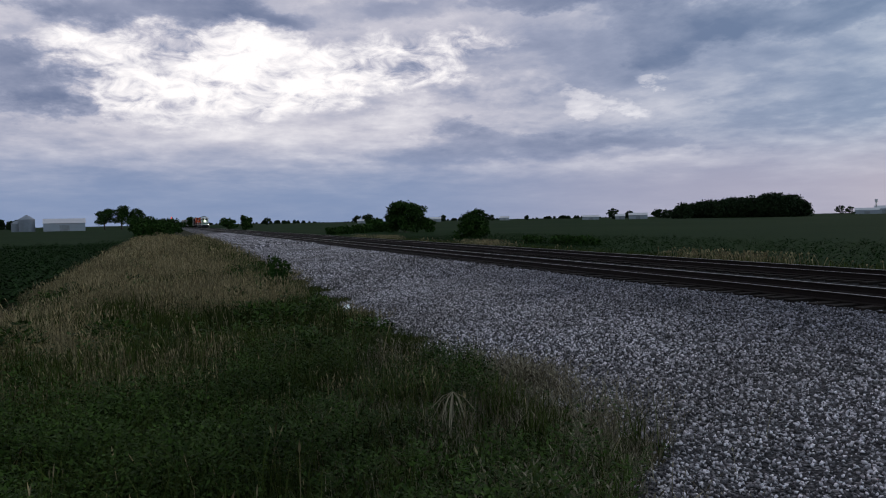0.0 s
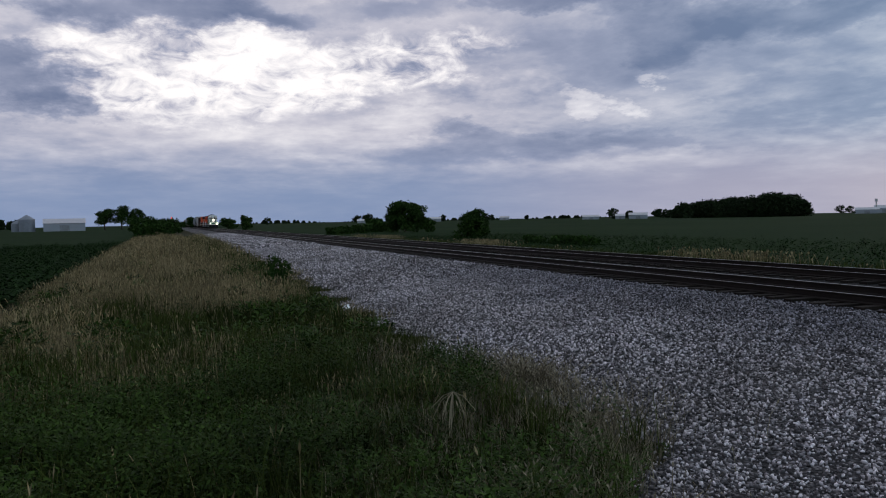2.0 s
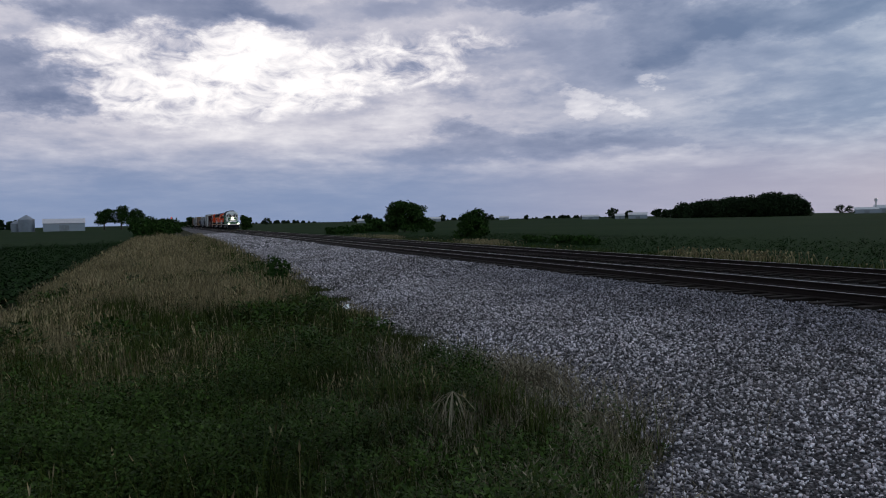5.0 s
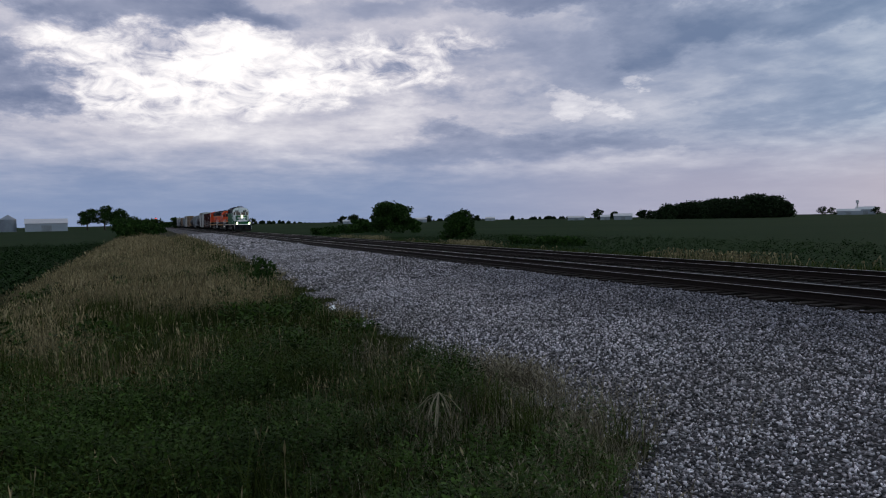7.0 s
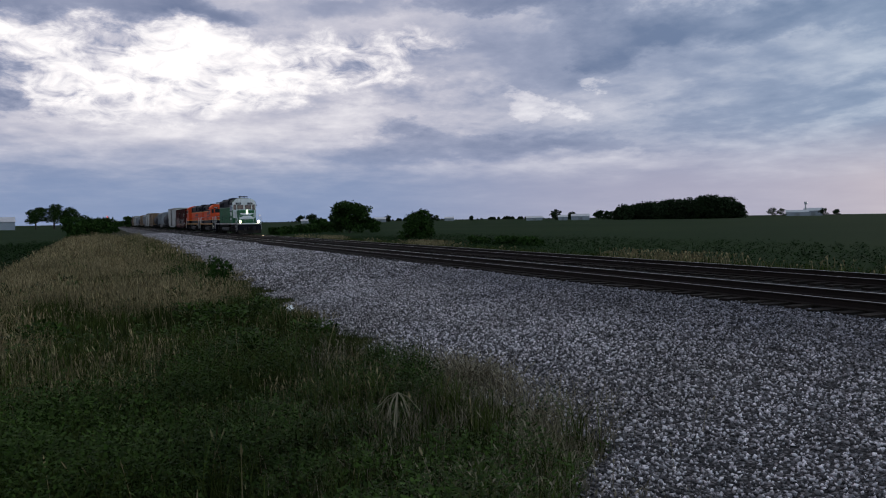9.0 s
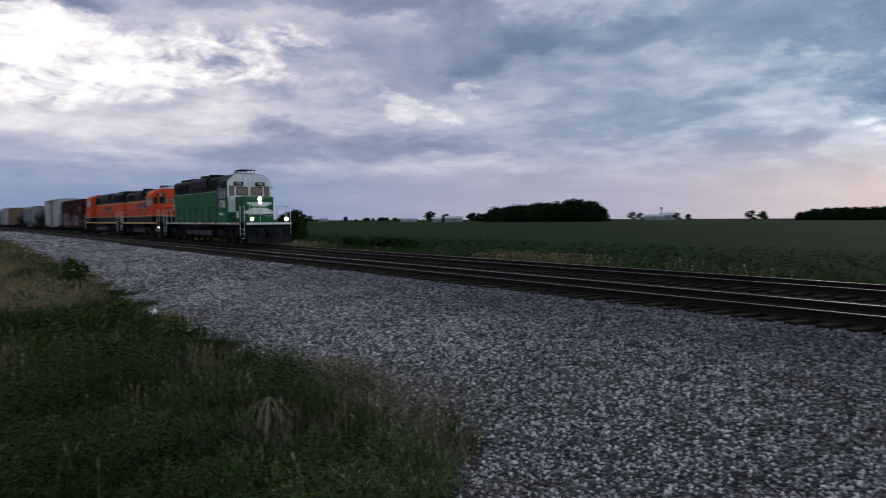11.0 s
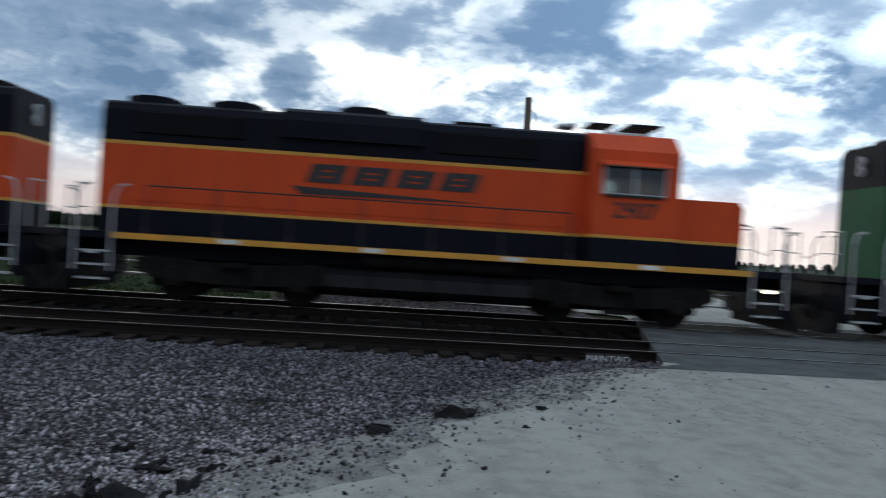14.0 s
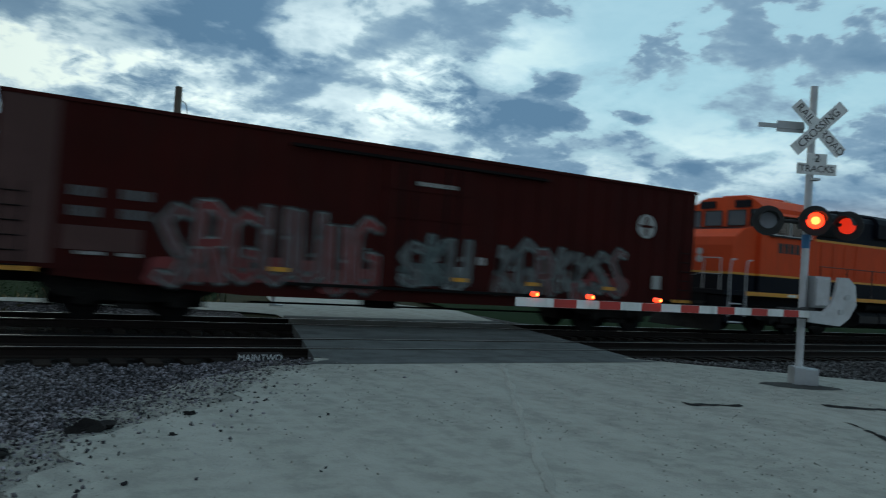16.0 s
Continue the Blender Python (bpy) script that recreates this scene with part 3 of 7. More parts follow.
def toe(x):
    """The foot of the ballast on the side of the verge."""
    x = np.asarray(x, dtype=float)
    base = np.interp(x, [-400, -94, -36, -17, -11, -7.2, -5.0, -4.2, -3.4, 0, 4], [9.0, 6.9, 5.5, 4.7, 4.35, 4.7, 3.9, 3.0, 1.2, 1.0, 1.0])
    return base + 0.25 * np.sin(x * 1.7) + 0.18 * np.sin(x * 4.1 + 1)


def strip(name, xs, y0, y1, n, material, label, lift):
    """A band of ground along the tracks between two edges."""
    u = np.linspace(0, 1, n)
    X = np.repeat(xs[:, None], n, 1)
    Y = y0(X) * (1 - u) + y1(X) * u
    Z = ground_z(X, Y) + lift
    i = (np.arange(len(xs) - 1)[:, None] * n + np.arange(n - 1)[None, :]).ravel()
    raw(name, np.stack([X.ravel(), Y.ravel(), Z.ravel()], 1), np.stack([i, i + n, i + n + 1, i + 1], 1), material, label, "ballast", "structure", smooth=True)


def ballast_sheet():
    edge = lambda x: 12.08 + 0.05 * np.sin(x * 2.3) + 0.06 * np.sin(x * 5.1)
    back = lambda x: 19.5 + 0.1 * np.sin(x * 1.3)
    level = lambda y: (lambda x: y + 0 * x)
    west = steps((-700, -120, 20), (-120, -40, 2), (-40, 5.5, 0.3))
    east = steps((11.0, 40, 0.5), (40, 130, 5), (130, 700, 40))
    for xs, foot, skin in ((west, toe, "bed"), (east, level(9.6), "bed_dark")):
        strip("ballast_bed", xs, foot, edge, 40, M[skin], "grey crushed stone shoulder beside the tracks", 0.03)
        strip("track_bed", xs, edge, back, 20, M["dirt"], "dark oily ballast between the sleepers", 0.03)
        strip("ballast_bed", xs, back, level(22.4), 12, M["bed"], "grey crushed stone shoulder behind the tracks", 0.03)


ballast_sheet()
for ys in (steps((-300, -40, 20), (-40, -5, 2), (-5, 11.6, 0.15)), steps((19.75, 34, 0.4), (34, 90, 4), (90, 900, 40))):
    sheet("road", np.linspace(0, 1, 60), ys, M["gravel"], "pale packed gravel road over the tracks", 0.05, left=road_edge, right=road_right)

# ------------------------------------------------------------------ tracks
RAIL_PROFILE = [(-0.075, -0.17), (0.075, -0.17), (0.075, -0.155), (0.012, -0.13), (0.012, -0.045), (0.036, -0.03), (0.036, -0.006),
                (-0.036, -0.006), (-0.036, -0.03), (-0.012, -0.045), (-0.012, -0.13), (-0.075, -0.155)]


def track(name, middle, top, label):
    t = tagged(new(name), label, "railway track", "", "structure")
    t.location = (0, middle, top)
    for s in (-1, 1):
        r = part("rail", Mesh().prism([(y + s * 0.74, z) for y, z in RAIL_PROFILE], -900, 400), M["rail"], t, "rust-brown steel rail")
        h = 0.020 if s < 0 else 0.030
        part("rail_head", Mesh().prism([(s * 0.74 - h, -0.007), (s * 0.74 + h, -0.007), (s * 0.74 + h, -0.003), (s * 0.74 + h - 0.006, 0.0), (s * 0.74 - h + 0.006, 0.0), (s * 0.74 - h, -0.003)], -900, 400),
             M["shine"], r, "bright worn running surface")
    return t


track_near = track("track_1", NEAR, RAIL_NEAR, "rusty railway track on wooden sleepers, empty")
track_far = track("track_2", FAR_TRACK, RAIL_FAR, "rusty railway track on wooden sleepers, under the train")


def crossing_panels():
    """The level road surface between and beside the rails."""
    for mid, top, tr in ((NEAR, RAIL_NEAR, track_near), (FAR_TRACK, RAIL_FAR, track_far)):
        for y0, y1 in ((-1.80, -0.80), (-0.66, 0.66), (0.80, 1.80)) + (((1.81, 2.78),) if mid == NEAR else ()):
            ya, yb = mid + y0, mid + y1
            la, lb, ra, rb = [float(v) for v in (road_left(np.array(ya)), road_left(np.array(yb)), road_right(np.array(ya)), road_right(np.array(yb)))]
            v = [(la, y0, -0.2), (ra, y0, -0.2), (rb, y1, -0.2), (lb, y1, -0.2), (la, y0, -0.012), (ra, y0, -0.012), (rb, y1, -0.012), (lb, y1, -0.012)]
            part("crossing_panel", Mesh().add(v, [(0, 3, 2, 1), (4, 5, 6, 7), (0, 1, 5, 4), (1, 2, 6, 5), (2, 3, 7, 6), (3, 0, 4, 7)]), M["panel"], tr,
                 "worn grey crossing panel level with the rails")



crossing_panels()
sheet("asphalt_apron", np.linspace(0, 1, 40), steps((10.9, 11.62, 0.08)), M["panel"], "worn grey asphalt edge before the rails", 0.056, category="road",
      left=lambda y: road_left(y) + 0.1 + 0.15 * np.sin(y * 9), right=lambda y: road_right(y) - 0.2)
# ------------------------------------------------------------------ the train
def hood_shape(w, z0, z1, r=0.22):
    return [(-w, z0), (w, z0), (w, z1 - r), (w - r * 0.35, z1 - r * 0.3), (w - r, z1), (-w + r, z1), (-w + r * 0.35, z1 - r * 0.3), (-w, z1 - r)]


def wheelset(parent, x, r=0.5):
    m = Mesh().rod((x, -0.08, r), (x, 0.08, r), 0.09)
    m.rod((x, -0.86, r), (x, 0.86, r), 0.09, seg=10)
    part("axle", m, M["under"], parent)
    for s in (-1, 1):
        w = Mesh().rod((x, s * 0.68, r), (x, s * 0.82, r), r, r * 0.985, seg=28)
        w.rod((x, s * 0.82, r), (x, s * 0.86, r), r * 0.45, r * 0.36, seg=16)
        part("wheel", w, M["under"], parent)


def truck(parent, xs, half, r=0.5):
    """A bogie: side frames with springs and journal boxes, and its wheels."""
    t = part("truck_frame", Mesh().box(min(xs) - 0.72, max(xs) + 0.72, -0.50, 0.50, 0.30, 1.02, 0.05), M["under"], parent)
    for s in (-1, 1):
        a, b = min(xs) - 0.85, max(xs) + 0.85
        y = s * half
        pts = [(a, 0.70), (a + 0.35, 0.52), ((a + b) / 2 - 0.5, 0.44), ((a + b) / 2 + 0.5, 0.44), (b - 0.35, 0.52), (b, 0.70), (b, 0.94), (b - 0.5, 1.0), ((a + b) / 2 + 0.4, 0.90), ((a + b) / 2 - 0.4, 0.90), (a + 0.5, 1.0), (a, 0.94)]
        m = Mesh().slab(pts, y - 0.08, y + 0.08)
        for x in xs:
            m.box(x - 0.2, x + 0.2, y - 0.12, y + 0.12, 0.34, 0.68, 0.03)
            m.rod((x, y + s * 0.10, r), (x, y + s * 0.2, r), 0.13, seg=12)
        for x in [(p + q) / 2 for p, q in zip(xs, xs[1:])]:
            for d in (-0.14, 0.14):
                m.rod((x + d, y, 0.36), (x + d, y, 0.66), 0.085, seg=10)
            m.box(x - 0.35, x + 0.35, y - 0.1, y + 0.1, 0.28, 0.37)
        f = part("side_frame", m, M["frame"], t)
        for x in [(p + q) / 2 for p, q in zip(xs, xs[1:])]:
            part("brake_cylinder", Mesh().rod((x - 0.28, y + s * 0.16, 0.86), (x + 0.22, y + s * 0.16, 0.86), 0.10, seg=12), M["under"], f)
            part("brake_lever", Mesh().box(x + 0.22, x + 0.30, y + s * 0.12, y + s * 0.19, 0.40, 0.90), M["under"], f)
    for x in xs:
        wheelset(parent, x, r)


def handrail(parent, xs, y, z0, z1, material, double=False):
    m = Mesh()
    for x in xs:
        m.rod((x, y, z0), (x, y, z1), 0.017, seg=6)
        m.box(x - 0.03, x + 0.03, y - 0.03, y + 0.03, z0, z0 + 0.12)
    m.rod((xs[0], y, z1), (xs[-1], y, z1), 0.017, seg=6)
    if double:
        m.rod((xs[0], y, (z0 + z1) / 2), (xs[-1], y, (z0 + z1) / 2), 0.013, seg=6)
    part("handrail", m, material, parent)


def end_gear(parent, x, d, rail_mat, step_mat, plow=True):
    """Pilot, steps, coupler, hoses and end railings at one end; d is +1 where the end faces forwards."""
    part("pilot", Mesh().box(x - d * 0.28, x - d * 0.12, -1.5, 1.5, 0.42, 1.28, 0.04), M["black"], parent)
    if plow:
        pts = [(x - d * 0.12, 0.16), (x + d * 0.28, 0.14), (x + d * 0.20, 0.30), (x - d * 0.02, 0.62), (x - d * 0.12, 0.62)]
        part("snow_plough", Mesh().slab(pts, -1.42, 1.42), M["under"], parent)
    c = Mesh().box(x - d * 0.2, x + d * 0.35, -0.12, 0.12, 0.72, 0.94, 0.03).box(x + d * 0.33, x + d * 0.64, -0.19, 0.19, 0.66, 1.0, 0.05)
    part("coupler", c, M["under"], parent)
    for y in (-0.75, -0.6, -0.45, 0.45, 0.6, 0.75):
        h = Mesh().path([(x - d * 0.05, y, 1.05), (x + d * 0.14, y, 0.95), (x + d * 0.18, y * 0.9, 0.62), (x + d * 0.12, y * 0.8, 0.45)], 0.025)
        part("air_hose", h, M["rubber"], parent)
    for s in (-1, 1):
        st = Mesh()
        for i, z in enumerate((0.42, 0.72, 1.02)):
            st.box(x - d * 0.30, x - d * 0.95, s * (1.50 - 0.02 * i), s * 1.16, z, z + 0.035)
        part("steps", st, step_mat, parent, "light-edged boarding steps")
        for xa in (0.27, 0.95):
            part("step_side", Mesh().box(x - d * xa, x - d * (xa + 0.03), s * 1.52, s * 1.12, 0.38, 1.42), M["black"], parent)
        for xx in (x - d * 0.24, x - d * 1.02):
            part("grab_rail", Mesh().path([(xx, s * 1.54, 0.62), (xx, s * 1.54, 2.2), (xx - d * 0.10, s * 1.5, 2.45), (xx - d * 0.3, s * 1.5, 2.5)], 0.024), rail_mat, parent)
    g = Mesh()
    for y in (-1.25, -0.55, 0.55, 1.25):
        g.rod((x - d * 0.12, y, 1.45), (x - d * 0.12, y, 2.5), 0.018)
    for a, b in ((-1.25, -0.55), (0.55, 1.25)):
        g.rod((x - d * 0.12, a, 2.5), (x - d * 0.12, b, 2.5), 0.018).rod((x - d * 0.12, a, 1.98), (x - d * 0.12, b, 1.98), 0.014)
    g.path([(x - d * 0.12, -0.55, 2.0), (x + d * 0.05, 0, 1.85), (x - d * 0.12, 0.55, 2.0)], 0.012)
    part("end_railing", g, rail_mat, parent)


def fan(parent, x, z, r=0.62, y=0.0):
    m = Mesh().rod((x, y, z - 0.02), (x, y, z + 0.17), r, r, seg=24).rod((x, y, z + 0.17), (x, y, z + 0.21), r * 0.86, r * 0.8, seg=24)
    part("roof_fan", m, M["black"], parent, "round black radiator fan housing")


def lamp_pair(parent, x, d, y, z, vertical=True, r=0.10):
    h = Mesh()
    for k in (-1, 1):
        yy, zz = (y, z + k * 0.125) if vertical else (y + k * 0.14, z)
        h.rod((x - d * 0.05, yy, zz), (x + d * 0.045, yy, zz), r * 1.25, seg=18)
    part("headlight_housing", h, M["alu"], parent)
    for k in (-1, 1):
        yy, zz = (y, z + k * 0.125) if vertical else (y + k * 0.14, z)
        part("headlight", Mesh().rod((x + d * 0.045, yy, zz), (x + d * 0.065, yy, zz), r, r * 0.8, seg=18), M["headlamp"] if d > 0 else M["lens"], parent,
             "lit warm white headlight" if d > 0 else "unlit headlight")


def window(parent, verts, trim=None, inset=0.012, normal=(0, -1, 0), pane="glass"):
    """A pane with a raised frame round it, from its four corners."""
    n = Vector(normal).normalized()
    pts = [Vector(p) for p in verts]
    c = sum(pts, Vector()) / len(pts)
    v = [p + n * inset for p in pts] + [p - n * 0.03 for p in pts]
    k = len(pts)
    w = part("window_pane", Mesh().add(v, [tuple(range(k)), tuple(range(k, 2 * k))[::-1]] + [(i, k + i, k + (i + 1) % k, (i + 1) % k) for i in range(k)]), M[pane], parent, "cab window pane")
    fr = Mesh().path([p + (p - c).normalized() * 0.02 + n * 0.015 for p in pts] + [pts[0] + (pts[0] - c).normalized() * 0.02 + n * 0.015], 0.022)
    part("window_frame", fr, trim or M["rubber"], w)
    return w


def cab_shape(w, z0, z1, eave):
    """The front outline of a cab with a chamfered roof."""
    return [(-w, z0), (w, z0), (w, eave), (w - 0.45, z1 - 0.07), (w - 0.75, z1), (-w + 0.75, z1), (-w + 0.45, z1 - 0.07), (-w, eave)]


def bars(parent, name, x0, x1, z, n, material, y, h=0.10, label="small pale illegible mark"):
    w = (x1 - x0) / n
    for i in range(n):
        part(name, Mesh().box(x0 + i * w + w * 0.1, x0 + (i + 1) * w - w * 0.1, y, y - 0.006, z, z + h), material, parent, label)


def loco(name, label, spec):
    """A hood locomotive, its pilot at x = 0, nose forwards, rail top at z = 0."""
    L = thing(name, label, "locomotive")
    c1, c2 = spec["low"], spec["up"]
    end, rear, cab0, cab1, nose = spec["end"], spec["rear"], spec["cab0"], spec["cab1"], spec["nose"]
    top, split = spec["top"], spec["split"]
    hw = 0.93
    part("frame", Mesh().box(0 - 0.1, end + 0.1, -0.75, 0.75, 0.95, 1.32).box(0, end, -1.55, 1.55, 1.32, 1.47), M["black"], L)
    # walkway edge with coloured reflectors
    for s in (-1, 1):
        sill = part("walkway_edge", Mesh().box(-1.05, end + 1.05, s * 1.55, s * 1.565, 1.33, 1.46), spec["sill"], L)
        k = 0
        x = -1.6
        while x > end + 1.4:
            part("reflector", Mesh().box(x, x - 0.45, s * 1.565, s * 1.572, 1.35, 1.44), M["reflect"] if k % 2 == 0 else M["white"], sill)
            x -= 1.55
            k += 1
    # hood below and above the colour line
    z0 = 1.47
    lo = 1.47
    if spec.get("band"):
        part("hood_band", Mesh().box(cab0 + 0.02, rear, -hw - 0.002, hw + 0.002, 1.47, 2.0), M["black"], L, "black lower hood band")
        part("hood_stripe", Mesh().box(cab0 + 0.02, rear + 0.0, -hw - 0.006, hw + 0.006, 2.0, 2.07), M["yellow"], L, "yellow stripe")
        part("upper_stripe", Mesh().box(cab0 + 0.02, rear, -hw - 0.006, hw + 0.006, split - 0.04, split + 0.04), M["yellow"], L, "yellow stripe")
        lo = 2.07
    hood = part("hood", Mesh().box(cab0 + 0.02, rear, -hw, hw, lo, split - (0.04 if spec.get("band") else 0)), c1, L)
    up0 = split + (0.04 if spec.get("band") else 0.0)
    roof = part("hood_roof", Mesh().prism(hood_shape(hw, up0, top), cab0 + 0.02, rear), c2, L)
    if not spec.get("band"):
        part("white_line", Mesh().box(cab0, rear + 0.1, -hw - 0.006, hw + 0.006, split - 0.02, split + 0.015), M["sill_white"], L, "thin worn white line")
    # doors along the hood, with latches
    x = cab0 - 0.5
    i = 0
    while x > rear + 0.9:
        for s in (-1, 1):
            part("hood_door", Mesh().box(x, x - 0.62, s * (hw + 0.001), s * (hw + 0.016), lo + 0.12, split - 0.12), c1, hood)
        x -= 0.70
        i += 1
    # dark radiator and dynamic brake grilles
    for a, b in spec["grilles"]:
        for s in (-1, 1):
            part("grille", Mesh().box(a, b, s * (hw - 0.02), s * (hw + 0.05), up0 + 0.18, top - 0.24, 0.02), M["under"], L, "dark air intake grille")
            slats = Mesh()
            n = int(abs(a - b) / 0.16)
            for j in range(n):
                xx = a + (b - a) * (j + 0.5) / n
                slats.box(xx - 0.02, xx + 0.02, s * (hw + 0.05), s * (hw + 0.065), up0 + 0.2, top - 0.26)
            part("grille_slats", slats, M["black"], L)
    if spec.get("blister"):
        a, b = spec["blister"]
        part("brake_blister", Mesh().prism(hood_shape(hw + 0.16, up0 + 0.3, top + 0.08, 0.3), a, b), c2, L, "bulged dynamic brake housing")
    for x in spec["fans"]:
        fan(L, x, top + (0.08 if spec.get("blister") and spec["blister"][1] < x < spec["blister"][0] else 0))
    for x in spec.get("stacks", []):
        part("exhaust_stack", Mesh().box(x - 0.5, x + 0.5, -0.22, 0.22, top - 0.02, top + 0.16, 0.04), M["under"], L)
    if spec.get("hump"):
        a, b = spec["hump"]
        part("roof_hump", Mesh().box(a, b, -0.7, 0.7, top - 0.02, top + 0.14, 0.05), c2, L)
    # rear of the hood
    lamp_pair(L, rear - 0.02, -1, 0, top - 0.5)
    # cab
    cw = 1.52
    ct, ev = spec["cab_top"], spec["cab_eave"]
    zs, zt = spec["win_z"]
    xa, xb = cab1 - 0.35, cab0 + 0.28
    shell = Mesh().box(cab1, cab0, -cw, cw, 1.47, zs)
    shell.prism([(-cw, zt), (cw, zt)] + cab_shape(cw, zt, ct, ev)[2:], cab1, cab0)
    shell.box(cab1, cab1 - 0.06, -cw + 0.003, cw - 0.003, zs, zt).box(cab0, cab0 + 0.06, -cw + 0.003, cw - 0.003, zs, zt)
    for s in (-1, 1):
        shell.box(cab1 - 0.002, xa, s * cw, s * (cw - 0.08), zs, zt).box(xb, cab0 + 0.002, s * cw, s * (cw - 0.08), zs, zt)
    cab = part("cab", shell, spec["cab_col"], L)
    part("cab_seat", Mesh().box(cab1 - 0.75, cab1 - 1.2, -0.95, -0.5, zs - 0.1, zs + 0.42, 0.06), M["rubber"], cab, "dark seat back")
    if spec.get("band"):
        part("cab_band", Mesh().box(cab1 + 0.004, cab0 - 0.004, -cw - 0.004, cw + 0.004, 1.47, 2.0), M["black"], L, "black lower cab band")
        part("cab_stripe", Mesh().box(cab1 + 0.006, cab0 - 0.006, -cw - 0.007, cw + 0.007, 2.0, 2.07), M["yellow"], L, "yellow stripe")
    if spec.get("cab_roof"):
        roofpts = [(-cw - 0.02, ev - 0.02), (-cw + 0.45, ct - 0.06), (-cw + 0.75, ct + 0.012), (cw - 0.75, ct + 0.012), (cw - 0.45, ct - 0.06), (cw + 0.02, ev - 0.02), (cw - 0.45, ct - 0.10), (-cw + 0.45, ct - 0.10)]
        part("cab_roof", Mesh().prism(roofpts, cab1 - 0.3, cab0 - 0.05), spec["cab_roof"], L, "dark weathered cab roof")
    # cab side windows, awning, mirror
    for s in (-1, 1):
        window(cab, [(xa, s * cw, zs), (xb, s * cw, zs), (xb, s * cw, zt), (xa, s * cw, zt)], M["alu"], normal=(0, s, 0), pane="clear")
        part("window_mullion", Mesh().box((xa + xb) / 2 - 0.025, (xa + xb) / 2 + 0.025, s * cw, s * (cw + 0.03), zs, zt), M["alu"], cab)
        part("sun_visor", Mesh().prism([(s * cw, zt + 0.08), (s * (cw + 0.28), zt - 0.02), (s * (cw + 0.28), zt + 0.0), (s * cw, zt + 0.12)], xa + 0.1, xb - 0.1), spec.get("cab_roof") or c1, cab)
        part("arm_rest", Mesh().box(xa, xb, s * cw, s * (cw + 0.07), zs - 0.07, zs - 0.02), M["rubber"], cab)
    # nose
    nw, nt = spec["nose_w"], spec["nose_top"]
    nz = 1.47
    if spec.get("wide"):
        pts = [(cab1, 2.07), (cab1, nt + 0.1), (nose - 0.5, nt - 0.02), (nose - 0.06, nt - 0.32), (nose, nt - 0.6), (nose, 2.07)]
        part("nose", Mesh().slab(pts, -nw, nw), c1, L)
        part("nose_band", Mesh().box(cab1, nose - 0.01, -nw - 0.003, nw + 0.003, 1.47, 2.0), M["black"], L, "black lower nose band")
        part("nose_stripe", Mesh().box(cab1, nose, -nw - 0.006, nw + 0.006, 2.0, 2.07), M["yellow"], L, "yellow stripe")
        part("anti_glare_panel", Mesh().slab([(cab1 + 0.03, nt + 0.104), (nose - 0.5, nt - 0.016), (nose - 0.5, nt - 0.03), (cab1 + 0.03, nt + 0.08)], -nw + 0.25, nw - 0.25), M["black"], L)
    else:
        if spec.get("band"):
            part("nose_band", Mesh().box(cab1, nose - 0.01, -nw - 0.003, nw + 0.003, 1.47, 2.0), M["black"], L, "black lower nose band")
            part("nose_stripe", Mesh().box(cab1, nose, -nw - 0.006, nw + 0.006, 2.0, 2.07), M["yellow"], L, "yellow stripe")
            nz = 2.07
        part("nose", Mesh().slab([(cab1, nz), (cab1, nt), (nose - 0.12, nt), (nose, nt - 0.14), (nose, nz)], -nw, nw), c1, L)
    # windscreens on the cab front
    xf = cab1 + (0.03 if spec.get('lit') else 0.001)
    ws = nt + 0.16
    for s in (-1, 1):
        window(cab, [(xf, s * 0.14, ws), (xf, s * 0.86, ws), (xf, s * 0.86, ws + 0.5), (xf, s * 0.14, ws + 0.5)], M["rubber"], normal=(1, 0, 0))
        window(cab, [(xf, s * 1.06, ws - 0.05), (xf, s * 1.36, ws - 0.05), (xf, s * 1.36, ws + 0.5), (xf, s * 1.06, ws + 0.5)], M["rubber"], normal=(1, 0, 0))
        nb = part("number_board", Mesh().box(xf - 0.02, xf + 0.05, s * 0.42, s * 1.08, ws + 0.60, ws + 0.86, 0.02), M["black"], cab, "black number board with pale digits")
        if spec.get("number"):
            lettering("number", spec["number"], 0.22, Matrix.Translation((xf + 0.055, s * 0.75, ws + 0.73)) @ pose(0, 0, 0, 90, 0, 90), M["white"], nb)
    if spec.get("number"):
        for s in (-1, 1):
            rot = pose(0, 0, 0, 90, 0, 0) if s < 0 else pose(0, 0, 0, 90, 0, 180)
            lettering("road_number", spec["number"], spec["num_size"], Matrix.Translation((spec["num_x"], s * (cw + 0.010), spec["num_z"])) @ rot, spec["num_mat"], L, bold=0.018)
    lamp_pair(L, spec["lamp_x"], 1, 0, spec["lamp_z"]) if spec.get("lit") else lamp_pair(L, spec["lamp_x"] - 0.06, -1, 0, spec["lamp_z"])
    # horn, antennas and cooler on the cab roof
    cool = Mesh().box(cab1 - 0.45, cab0 + 0.5, -0.55, 0.55, ct, ct + 0.10, 0.03)
    part("roof_hatch", cool, M["alu"] if not spec.get("wide") else c1, L)
    rr = Mesh()
    for y in (-0.75, 0.75):
        for x in (cab1 - 0.3, cab0 + 0.35):
            rr.rod((x, y, ct - 0.06), (x, y, ct + 0.27), 0.016)
    for y in (-0.75, 0.75):
        rr.rod((cab1 - 0.3, y, ct + 0.27), (cab0 + 0.35, y, ct + 0.27), 0.016)
